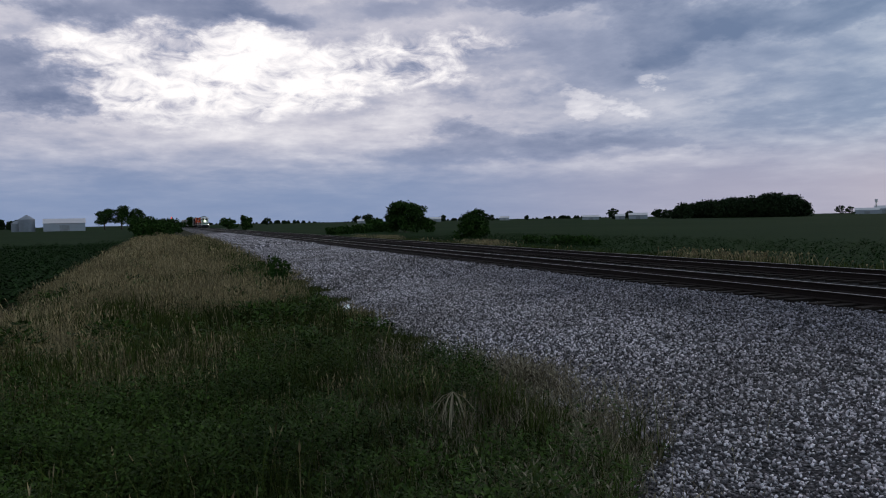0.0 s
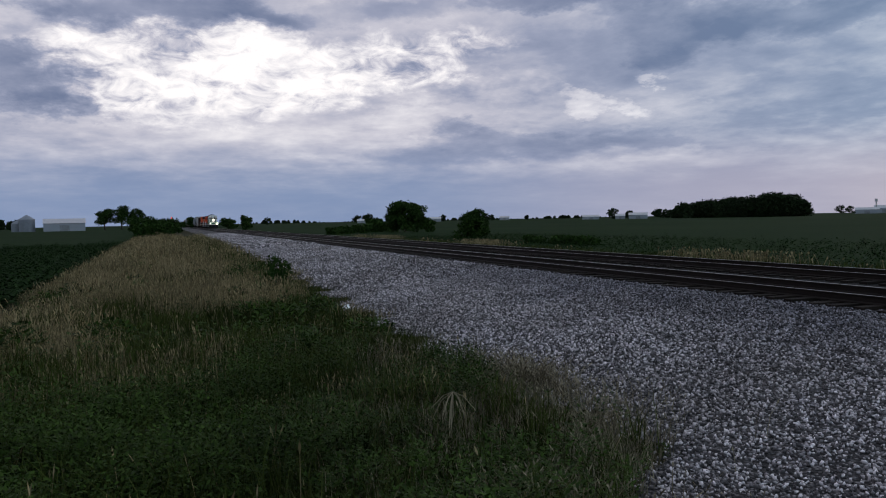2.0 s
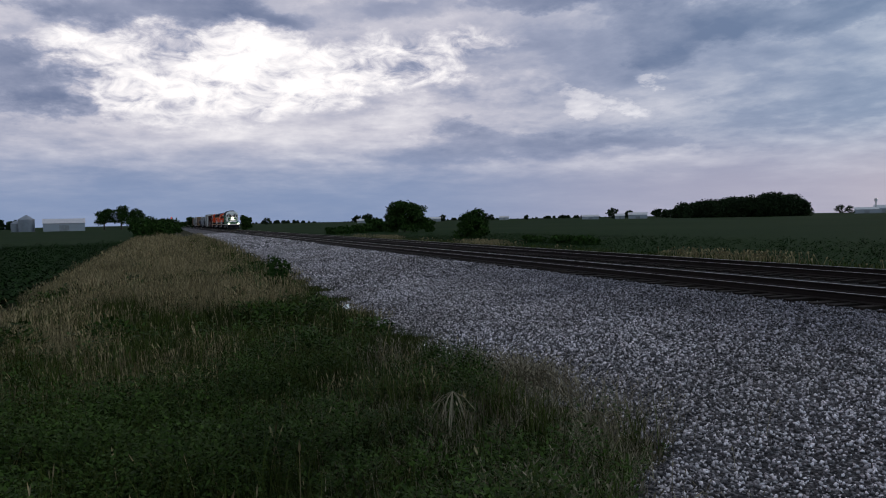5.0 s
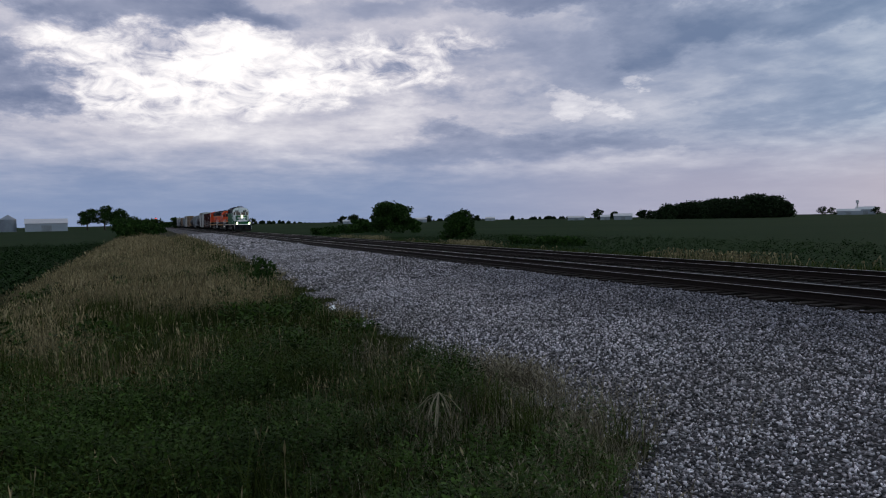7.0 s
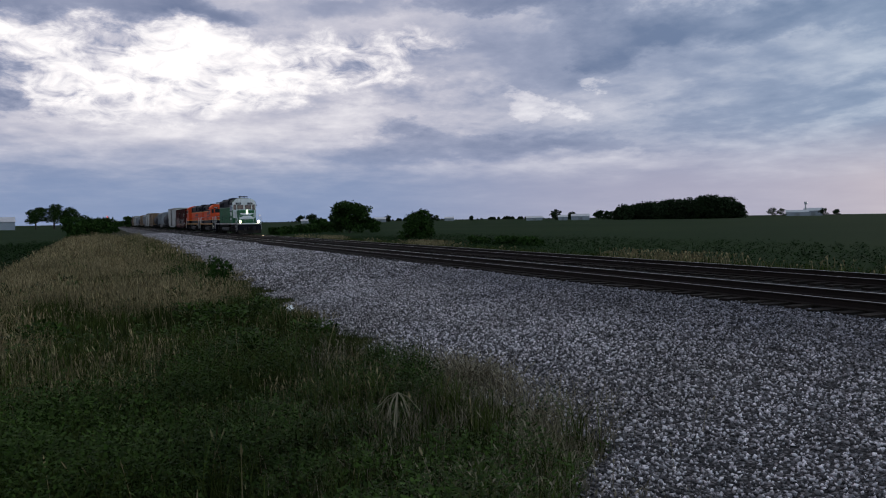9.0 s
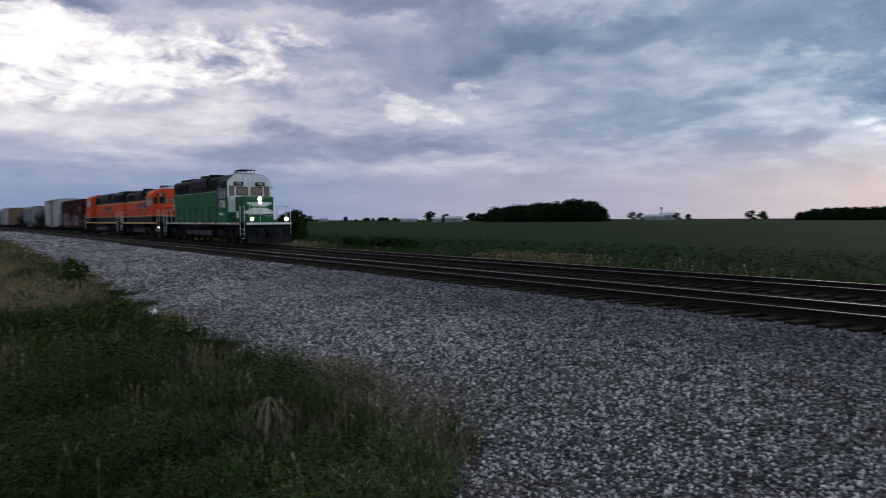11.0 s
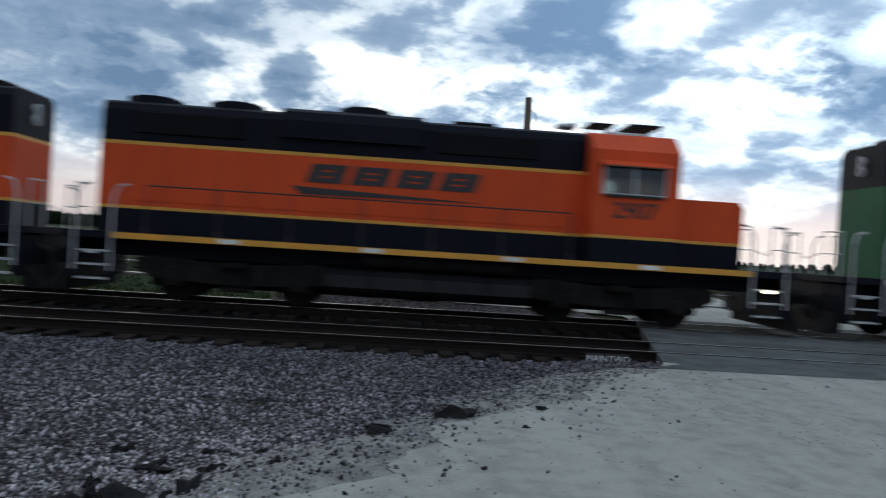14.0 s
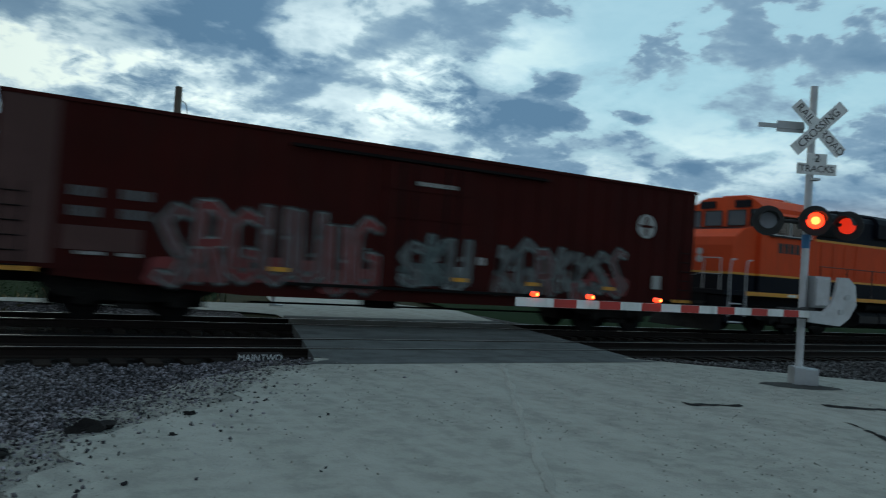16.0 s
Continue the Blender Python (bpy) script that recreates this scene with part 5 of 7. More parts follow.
def hopper(label, paint):
    C = thing("covered_hopper", label, "freight car", group="freight cars")
    body = [(-1.5, 1.5), (-1.5, 4.1), (-1.1, 4.5), (1.1, 4.5), (1.5, 4.1), (1.5, 1.5)]
    part("body", Mesh().prism(body, -1.1, -15.7), paint, C)
    part("roof_walk", Mesh().box(-0.8, -16.0, -0.35, 0.35, 4.56, 4.6), M["steel"], C)
    x = -1.1
    while x > -15.8:
        for s in (-1, 1):
            part("side_rib", Mesh().box(x - 0.05, x + 0.05, s * 1.5, s * 1.56, 1.45, 4.1), paint, C)
        x -= 1.12
    for c in (-5.0, -8.4, -11.8):
        part("outlet", Mesh().slab([(c + 1.5, 1.5), (c + 0.3, 0.5), (c - 0.3, 0.5), (c - 1.5, 1.5)], -1.2, 1.2), paint, C)
    for x, d in ((0, 1), (-16.8, -1)):
        part("end_frame", Mesh().box(x, x - d * 1.2, -1.4, 1.4, 1.05, 1.18).path([(x - d * 0.2, -1.4, 1.1), (x - d * 1.1, -1.4, 3.9)], 0.05).path([(x - d * 0.2, 1.4, 1.1), (x - d * 1.1, 1.4, 3.9)], 0.05), paint, C)
    car_under(C, 16.8)
    return C


first_car = main_boxcar()
at = -59.9
TRAIN.append((first_car, at, 0))
at -= 18.9 + 1.25
pale = boxcar("pale grey weathered boxcar behind the red one", 17.4, 5.05, M["palecar"], M["palecar"], 1.1)
tanker = tank_car("black tank car in the train")
grain = hopper("grey covered hopper car in the train", M["greycar"])
brown = boxcar("faded brown boxcar far back in the train", 17.4, 4.75, M["browncar"], M["browncar"], 1.1)
used = set()
for proto, length in ((pale, 17.4), (tanker, 15.6), (grain, 16.8), (tanker, 15.6), (brown, 17.4), (pale, 17.4), (grain, 16.8), (brown, 17.4), (tanker, 15.6), (grain, 16.8), (pale, 17.4), (brown, 17.4), (tanker, 15.6)):
    ob = copy_thing(proto, Matrix()) if proto in used else proto
    used.add(proto)
    TRAIN.append((ob, at, 0))
    at -= length + 1.25

# ------------------------------------------------------------------ crossing signals


def disc(c, n, r, thick, seg=24):
    c, n = Vector(c), Vector(n).normalized()
    return Mesh().rod(c, c + n * thick, r, seg=seg)


def flasher(S, c, n, lit, fading=False):
    """A red lamp with its round dark backboard and hood."""
    c, n = Vector(c), Vector(n).normalized()
    board = part("backboard", disc(c, n, 0.27, 0.02), M["rubber"], S, "round black backboard")
    hood = Mesh()
    side = n.cross(Vector((0, 0, 1))).normalized()
    for i in range(9):
        t0, t1 = math.pi * i / 9, math.pi * (i + 1) / 9
        a = c + side * 0.16 * math.cos(t0) + Vector((0, 0, 0.16 * math.sin(t0)))
        b = c + side * 0.16 * math.cos(t1) + Vector((0, 0, 0.16 * math.sin(t1)))
        hood.add([a, b, b + n * 0.26, a + n * 0.26, a * 1.0 + (a - c) * 0.04, b + (b - c) * 0.04, b + (b - c) * 0.04 + n * 0.26, a + (a - c) * 0.04 + n * 0.26],
                 [(0, 1, 2, 3), (4, 7, 6, 5), (0, 4, 5, 1), (3, 2, 6, 7), (0, 3, 7, 4), (1, 5, 6, 2)])
    part("hood", hood, M["rubber"], board)
    part("lens", disc(c + n * 0.02, n, 0.145, 0.03), (M["redfade"] if fading else M["redlamp"]) if lit else M["lens"], board, ("dim red lens" if fading else "lit red lens") if lit else "unlit grey lens")
    if lit and not fading:
        part("bulb", disc(c + n * 0.05, n, 0.07, 0.01), M["redcore"], board)
    part("lamp_housing", Mesh().rod(c - n * 0.18, c, 0.09, 0.15, seg=16), M["rubber"], board)


def crossing_signal(place, label, gate, lit):
    """Mast with crossbuck, track count sign, flashers and, where asked, a lowered gate. It faces -y."""
    S = thing("crossing_signal", label, "crossing signal", place, "crossing signals")
    part("mast", Mesh().rod((0, 0, 0), (0, 0, 5.5), 0.065, seg=16), M["alu"], S, "silver mast")
    part("mast_base", Mesh().box(-0.22, 0.22, -0.22, 0.22, -0.05, 0.06).box(-0.13, 0.13, -0.13, 0.13, 0.06, 0.42, 0.02), M["steel"], S)
    part("junction_box", Mesh().box(0.07, 0.3, -0.14, 0.1, 0.05, 0.4, 0.02), M["steel"], S)
    y = -0.11
    for k, (text, a) in enumerate((("CROSSING", 45), ("RAILROAD", -45))):
        m = Mesh().box(-0.61, 0.61, -0.006, 0.006, -0.115, 0.115)
        b = part("crossbuck_board", m, M["white"], S, "white board with black capitals", Matrix.Translation((0.06, y - 0.016 * (1 - k), 4.72)) @ pose(0, 0, 0, 0, -a, 0))
        if k == 0:
            lettering("word", text, 0.20, Matrix.Translation((0, -0.008, 0)) @ pose(0, 0, 0, 90, 0, 0), M["dark_mark"], b, 0.002)
        else:
            lettering("word", text[:4], 0.20, Matrix.Translation((-0.36, -0.008, 0)) @ pose(0, 0, 0, 90, 0, 0), M["dark_mark"], b, 0.002)
            lettering("word", text[4:], 0.20, Matrix.Translation((0.36, -0.008, 0)) @ pose(0, 0, 0, 90, 0, 0), M["dark_mark"], b, 0.002)
    t = part("track_count_sign", Mesh().slab([(-0.18, 4.18), (0.18, 4.18), (0.18, 4.0), (0.36, 4.0), (0.36, 3.80), (-0.36, 3.80), (-0.36, 4.0), (-0.18, 4.0)], y, y - 0.01), M["white"], S, "white sign with track count",
             Matrix.Translation((0.06, 0, 0.08)))
    lettering("count", "2", 0.2, Matrix.Translation((0, y - 0.013, 4.09)) @ pose(0, 0, 0, 90, 0, 0), M["dark_mark"], t, 0.002)
    lettering("word", "TRACKS", 0.17, Matrix.Translation((0, y - 0.013, 3.90)) @ pose(0, 0, 0, 90, 0, 0), M["dark_mark"], t, 0.002)
    part("brackets", Mesh().box(-0.02, 0.14, -0.12, 0.02, 4.14, 4.18).box(-0.02, 0.14, -0.12, 0.02, 3.78, 3.82).box(-0.06, 0.08, -0.12, 0.02, 4.70, 4.76), M["steel"], S)
    # second crossbuck towards the tracks, seen edge on
    part("rear_crossbuck", Mesh().box(-0.95, -0.1, 0.08, 0.10, 4.72, 4.80).box(-0.6, -0.1, 0.10, 0.12, 4.66, 4.86), M["steel"], S, "crossbuck seen edge on")
    part("lamp_arm", Mesh().rod((-0.72, 0, 3.02), (0.70, 0, 3.02), 0.035).box(-0.12, 0.12, -0.12, 0.12, 2.9, 3.12), M["rubber"], S)
    n = (-0.3, -1, 0)
    flasher(S, (-0.76 if gate else -0.42, -0.10, 3.0), n, not gate)
    flasher(S, (0.02, -0.24, 3.04) if gate else (0.45, -0.10, 3.0), n, gate)
    if gate:
        flasher(S, (0.72, -0.06, 3.0), (-0.9, -0.8, 0), lit, True)
        mech = part("gate_mechanism", Mesh().box(0.09, 0.36, -0.25, 0.2, 1.50, 2.06, 0.04), M["steel"], S, "grey gate machine box")
        part("machine_lid", Mesh().box(0.11, 0.34, -0.265, -0.25, 1.54, 2.02, 0.01), M["alu"], mech)
        part("arm_bracket", Mesh().box(-0.55, 0.1, -0.30, -0.16, 1.29, 1.47, 0.02).rod((0.0, -0.32, 1.40), (0.0, 0.05, 1.40), 0.10, seg=16), M["rubber"], S, "dark arm bracket")
        plate = [(-0.05, 1.24), (0.50, 1.20), (0.66, 1.34), (0.78, 1.58), (0.75, 1.92), (0.62, 2.06), (0.44, 2.06), (0.40, 1.80), (0.34, 1.58), (0.20, 1.44), (-0.05, 1.44)]
        part("counterweight", Mesh().slab(plate, -0.36, -0.28), M["alu"], S, "curved pale counterweight plate")
        for cx, cz in ((0.50, 1.45), (0.60, 1.72)):
            part("weight_bolt", Mesh().rod((cx, -0.40, cz), (cx, -0.36, cz), 0.05, seg=10), M["steel"], S)
        part("mast_sleeve", Mesh().rod((0, 0, 2.55), (0, 0, 2.80), 0.072, seg=16), M["blue"], S, "blue sleeve on the mast")
        arm = part("gate_arm", Mesh().box(-0.25, -6.5, -0.325, -0.295, 1.32, 1.44), M["white"], S, "white gate arm with red stripes, lowered", pose(0, 0, 0, 0, 0, 28))
        x = -0.55
        while x > -6.0:
            part("red_stripe", Mesh().box(x, x - 0.40, -0.328, -0.292, 1.322, 1.438), M["red"], arm)
            x -= 0.82
        for x in (-6.2, -5.22, -3.9):
            part("gate_lamp", Mesh().rod((x, -0.37, 1.49), (x, -0.25, 1.49), 0.034, seg=14), M["redlamp"], arm, "small red gate lamp")
            part("gate_lamp_bulb", Mesh().rod((x, -0.38, 1.49), (x, -0.37, 1.49), 0.022, seg=14), M["redcore"], arm)
    else:
        part("gate_mechanism", Mesh().box(-0.5, -0.1, -0.2, 0.25, 0.95, 1.5, 0.04), M["steel"], S, "grey gate machine box")
    return S


crossing_signal(pose(12.3, 8.55, -0.24, 0, 0, -28), "crossing signal with lowered striped gate and lit red lamps", True, True)
crossing_signal(pose(7.05, 23.4, -0.42, 0, 0, -6), "crossing signal beyond the tracks with lit red lamp", False, True)


def post_sign():
    s = thing("track_marker", "low dark track name board with white capitals beside the sleepers", "sign", pose(3.45, 11.95, -0.22))
    part("board", Mesh().box(-0.36, 0.36, -0.01, 0.01, 0.0, 0.17), M["dark_mark"], s)
    for word, x in (("MAIN", -0.175), ("TWO", 0.195)):
        lettering("word", word, 0.145, Matrix.Translation((x, -0.013, 0.085)) @ pose(0, 0, 0, 90, 0, 0), M["white"], s, 0.002)


post_sign()


def utility_pole():
    p = thing("utility_pole", "weathered wooden utility pole beyond the tracks", "utility pole", pose(4.75, 29.9, float(ground_z(4.75, 29.9))))
    part("pole", Mesh().rod((0, 0, -0.2), (0, 0, 8.6), 0.17, 0.13, seg=14), M["wood"], p)
    part("wire_loop", Mesh().path([(0.12, 0, 8.1), (0.3, 0, 8.0), (0.36, 0, 7.7), (0.28, 0, 7.3), (0.16, 0, 7.1)], 0.015), M["rubber"], p)


utility_pole()


def wayside_signal():
    w = thing("railway_signal", "distant railway signal mast with red lights", "railway signal", pose(-330, 4.8, -0.7))
    part("mast", Mesh().rod((0, 0, 0), (0, 0, 5.2), 0.1), M["black"], w)
    for z in (4.9, 4.0):
        part("signal_head", Mesh().box(-0.1, 0.1, -0.35, 0.35, z - 0.4, z + 0.4, 0.1), M["black"], w)
        part("signal_lens", Mesh().rod((0.1, 0, z), (0.16, 0, z), 0.2), M["redlamp"], w, "lit red lens")


wayside_signal()

# ------------------------------------------------------------------ farm buildings on the horizon


def far(az, d, base=-1.05):
    h = heading(az)
    return h.x * d, h.y * d, base


def shed(az, d, w, depth, h, label, turn=0.0, name="farm_shed"):
    x, y, z = far(az, d)
    b = thing(name, label, "barn", pose(x, y, z, 0, 0, az + turn))
    part("wall", Mesh().box(-w / 2, w / 2, -depth / 2, depth / 2, 0, h * 0.66), M["barn"], b)
    part("roof", Mesh().prism([(-depth / 2 - 0.3, h * 0.64), (depth / 2 + 0.3, h * 0.64), (0, h)], -w / 2 - 0.3, w / 2 + 0.3), M["steel"], b)
    part("door", Mesh().box(-w * 0.12, w * 0.12, -depth / 2 - 0.06, -depth / 2 + 0.02, 0, h * 0.5), M["greycar"], b)


def grain_bin(az, d, r, h, label):
    x, y, z = far(az, d)
    b = thing("grain_bin", label, "grain bin", pose(x, y, z))
    m = Mesh().rod((0, 0, 0), (0, 0, h * 0.74), r, seg=28)
    part("wall", m, M["bin"], b)
    for i in range(1, 8):
        part("hoop", Mesh().rod((0, 0, h * 0.74 * i / 8), (0, 0, h * 0.74 * i / 8 + 0.12), r + 0.05, seg=28), M["bin"], b)
    part("roof", Mesh().rod((0, 0, h * 0.74), (0, 0, h), r + 0.15, 0.3, seg=28), M["bin"], b)


grain_bin(98.35, 420, 3.6, 8.6, "round galvanised grain bin with conical roof")
grain_bin(98.95, 425, 2.4, 6.0, "smaller galvanised grain bin")
shed(96.1, 420, 18.5, 14, 6.6, "long white metal farm shed")
shed(54.55, 640, 15, 10, 5.6, "white farm barn near the grove")
shed(55.85, 650, 8, 8, 4.8, "small white farmhouse near the grove")
shed(58.0, 700, 15, 9, 4.4, "low white farm building across the field")
shed(69.8, 900, 14, 9, 6.0, "pale distant farmhouse across the field")
shed(75.4, 800, 10, 8, 4.6, "white distant farm shed")
shed(64.5, 1100, 14, 9, 6.2, "pale distant farm building")
shed(39.6, 1200, 30, 14, 9.0, "long white industrial building far off")
shed(38.6, 1250, 26, 14, 12.0, "pale distant elevator building")
shed(10.8, 700, 6, 6, 9.5, "white farmhouse with steep roof among the far trees")
tx, ty, tz = far(39.07, 1220)
tower = thing("water_tower", "slim pale tower on the horizon", "tower", pose(tx, ty, tz))
part("shaft", Mesh().rod((0, 0, 0), (0, 0, 17), 1.0), M["steel"], tower)
part("head", Mesh().rod((0, 0, 17), (0, 0, 21), 2.0), M["steel"], tower)

# ------------------------------------------------------------------ trees
RNG = np.random.default_rng(7)


def leaf_cloud(centres, radii, count, size, rng):
    """Leaf-sprays scattered through the outer part of uneven lobes."""
    centres, radii = np.asarray(centres, float), np.asarray(radii, float)
    w = radii.prod(1) ** (2 / 3)
    pick = rng.choice(len(centres), count, p=w / w.sum())
    d = rng.normal(size=(count, 3))
    d /= np.linalg.norm(d, axis=1)[:, None]
    r = rng.uniform(0.35, 1.0, count) ** 0.55 * rng.uniform(0.85, 1.22, count)
    c = centres[pick] + d * radii[pick] * r[:, None]
    u = rng.normal(size=(count, 3))
    u /= np.linalg.norm(u, axis=1)[:, None]
    t = np.cross(u, rng.normal(size=(count, 3)))
    t /= np.linalg.norm(t, axis=1)[:, None]
    s = size * rng.uniform(0.5, 1.3, count)[:, None]
    v = np.stack([c - u * s, c + t * s * 0.55, c + u * s * 1.05, c - t * s * 0.55], 1).reshape(-1, 3)
    return v, np.arange(count * 4).reshape(-1, 4)


def tree(x, y, z, h, w, label, seed, leaves=2600, size=0.3, trunk=0.28, name="tree", lobes=11, material="leaf", core=1.0):
    rng = np.random.default_rng(seed)
    T = thing(name, label, "bush" if name == "bush" else "tree", pose(x, y, z))
    m = Mesh()
    base = h * trunk
    m.rod((0, 0, -0.2), (0, 0, base), h * 0.035, h * 0.026, seg=8)
    m.rod((0, 0, base), (0.05 * w, 0, h * 0.7), h * 0.026, h * 0.008, seg=7)
    cs, rs = [], []
    for i in range(lobes):
        a = 2 * math.pi * i / lobes * 2.4 + rng.uniform(-0.5, 0.5)
        q = rng.uniform(0.16, 0.36) * w
        zz = base + (h - base) * (0.06 + 0.76 * ((i * 0.618) % 1.0))
        q *= 1.0 - 0.55 * max(0, (zz - base) / (h - base) - 0.45)
        c = (q * math.cos(a), q * math.sin(a), zz)
        cs.append(c)
        rs.append((w * rng.uniform(0.13, 0.22), w * rng.uniform(0.13, 0.22), (h - base) * rng.uniform(0.12, 0.2)))
        m.rod((0, 0, base * rng.uniform(0.8, 1.2)), c, h * 0.012, h * 0.004, seg=5)
    cs.append((0, 0, base + (h - base) * 0.5))
    rs.append((w * 0.3 * core, w * 0.3 * core, (h - base) * 0.42 * core))
    part("trunk", m, M["bark"], T)
    v, f = leaf_cloud(cs, rs, leaves, size, rng)
    raw("crown", v, f, M[material], parent=T)
    return T


def at_far(az, d):
    x, y, _ = far(az, d)
    return x, y, float(ground_z(x, y))


tree(*at_far(72.1, 140), 6.4, 9.6, "broad dark green tree beside the field", 1, 9000, 0.24, 0.12, lobes=20)
tree(*at_far(74.3, 150), 3.2, 5.0, "low dark green tree beside the tracks", 11, 1800, 0.3, 0.12)
tree(*at_far(70.4, 138), 3.0, 3.2, "small dark green tree beside the broad one", 12, 1400, 0.28, 0.12)
tree(*at_far(66.85, 82), 3.7, 4.2, "round dark green bush at the field edge", 2, 6000, 0.14, 0.08, name="bush", lobes=16)
tree(*at_far(84.0, 245), 5.2, 4.8, "small dark tree near the tracks", 3, 1500, 0.35, 0.14)
tree(*at_far(85.3, 330), 5.0, 9.0, "dark scrub beside the distant track", 4, 1200, 0.5, 0.1, name="bush")
tree(*at_far(87.6, 420), 6.0, 12.0, "dark scrub beside the distant track", 44, 1200, 0.6, 0.1, name="bush")
for i, (az, h, w) in enumerate(((93.6, 12.5, 11), (92.5, 14.0, 12), (91.6, 12.0, 9))):
    tree(*at_far(az, 440), h, w * 1.15, "tall dark field tree with bare lower trunk", 20 + i, 4200, 0.36, 0.30, lobes=18, core=0.55)
for i, (az, d, h, w) in enumerate(((91.3, 122, 3.4, 4.4), (90.2, 128, 3.3, 4.2), (91.0, 112, 2.6, 3.0), (89.6, 140, 3.4, 3.6), (88.9, 200, 4.0, 5.0), (90.6, 165, 4.2, 6.0))):
    tree(*at_far(az, d), h, w, "dark brush on the verge beside the line", 30 + i, 1700, 0.26, 0.08, name="bush")
for i, az in enumerate((77.6, 76.6, 75.6, 74.8)):
    tree(*at_far(az, 130 + 6 * i), 1.5 + 0.2 * i, 4.0, "low green brush at the field edge", 50 + i, 900, 0.25, 0.05, name="bush")
tree(*at_far(81.85, 26.0), 1.35, 1.05, "small dark weed bush at the ballast foot", 60, 700, 0.07, 0.1, name="bush")
for i, (az, d) in enumerate(((59.1, 62), (58.3, 60), (60.3, 63), (62.2, 66))):
    tree(*at_far(az, d), 1.0, 2.6, "low green brush behind the tracks", 65 + i, 700, 0.16, 0.05, name="bush")
for i, (az, d, h) in enumerate(((56.4, 660, 10), (55.2, 670, 8), (53.2, 660, 9), (52.6, 655, 8), (75.1, 820, 10), (74.9, 825, 11), (75.8, 815, 9), (73.2, 700, 12), (69.2, 910, 9), (66.0, 1000, 11), (65.5, 1010, 9),
                                (62.8, 1050, 7), (41.2, 1150, 13), (40.6, 1160, 12), (38.0, 1230, 12), (82.5, 900, 9), (33.0, 900, 12), (32.2, 900, 11), (37.2, 1200, 10))):
    tree(*at_far(az, d), h, h * 1.3, "dark tree on the far edge of the fields", 80 + i, 420, 1.0, 0.15, lobes=6, material="leaf_far")


def woods(name, label, az0, az1, dist, height, seed, n, size=1.6):
    """A far wood: overlapping crowns along the edge of the field, one mass."""
    rng = np.random.default_rng(seed)
    cs, rs = [], []
    for i in range(n):
        az = az0 + (az1 - az0) * (i + rng.uniform(0, 1)) / n
        d = dist * rng.uniform(0.97, 1.05)
        x, y, z = at_far(az, d)
        h = height((az - az0) / (az1 - az0)) * rng.uniform(0.86, 1.06)
        w = h * rng.uniform(0.4, 0.6)
        cs += [(x, y, z + h * 0.36), (x + rng.uniform(-2, 2), y, z + h * 0.68)]
        rs += [(w, w, h * 0.38), (w * 0.72, w * 0.72, h * 0.30)]
    v, f = leaf_cloud(cs, rs, n * 620, size * 0.62, rng)
    raw(name, v, f, M["leaf_far"], label, "woods", "stuff")


woods("grove", "dense dark grove of broadleaf trees across the field", 52.2, 43.1, 600, lambda u: np.interp(u, [0, 0.1, 0.25, 0.6, 0.8, 0.9, 0.97, 1], [7, 12, 14.5, 16, 19, 16, 11, 8]), 5, 60)
woods("far_woods", "long low line of dark woods on the horizon", 30.0, 14.5, 750, lambda u: np.interp(u, [0, 0.1, 0.5, 1], [8, 11.5, 12, 8]), 6, 80, 1.8)
woods("far_woods", "thin line of trees on the horizon", 14.5, -40, 1000, lambda u: 8 + 3 * np.sin(u * 23), 8, 120, 2.2)
woods("far_woods", "thin line of trees on the far horizon", 98, 128, 900, lambda u: 9 + 2 * np.sin(u * 17), 9, 60, 2.2)
woods("far_woods", "thin line of distant scrub beyond the fields", 90, 55, 1600, lambda u: 4.5 + 3 * np.sin(u * 31), 10, 120, 2.4)

# ------------------------------------------------------------------ lumps of broken asphalt, twigs


def lump(x, y, sx, sy, sz, seed, turn=0.0):
    """A torn piece of old asphalt: several angular lumps grown together."""
    rng = np.random.default_rng(seed)
    m = Mesh()
    for q in range(5):
        bm = bmesh.new()
        c = (rng.uniform(-0.7, 0.7) * sx, rng.uniform(-0.6, 0.6) * sy, rng.uniform(-0.25, 0.25) * sz) if q else (0, 0, 0)
        g = rng.uniform(0.35, 0.62) if q else 0.8
        for _ in range(11):
            d = Vector(rng.normal(size=3)).normalized() * rng.uniform(0.7, 1.15)
            bm.verts.new((c[0] + d.x * sx * g, c[1] + d.y * sy * g, c[2] + d.z * sz * g * 0.9))
        hull = bmesh.ops.convex_hull(bm, input=bm.verts)
        bmesh.ops.delete(bm, geom=[e for e in hull["geom_interior"] if isinstance(e, bmesh.types.BMVert)], context="VERTS")
        bm.verts.index_update()
        m.add([v.co for v in bm.verts], [[v.index for v in f.verts] for f in bm.faces])
        bm.free()
    ob = new("asphalt_chunk", m.data("asphalt_chunk", M["chunk"]))
    ob.matrix_basis = pose(x, y, float(ground_z(x, y)) + 0.05 + sz * 0.12, rng.uniform(-12, 12), rng.uniform(-12, 12), turn)
    tagged(ob, "dark broken asphalt lump lying on the gravel", "rubble", "broken asphalt lumps")


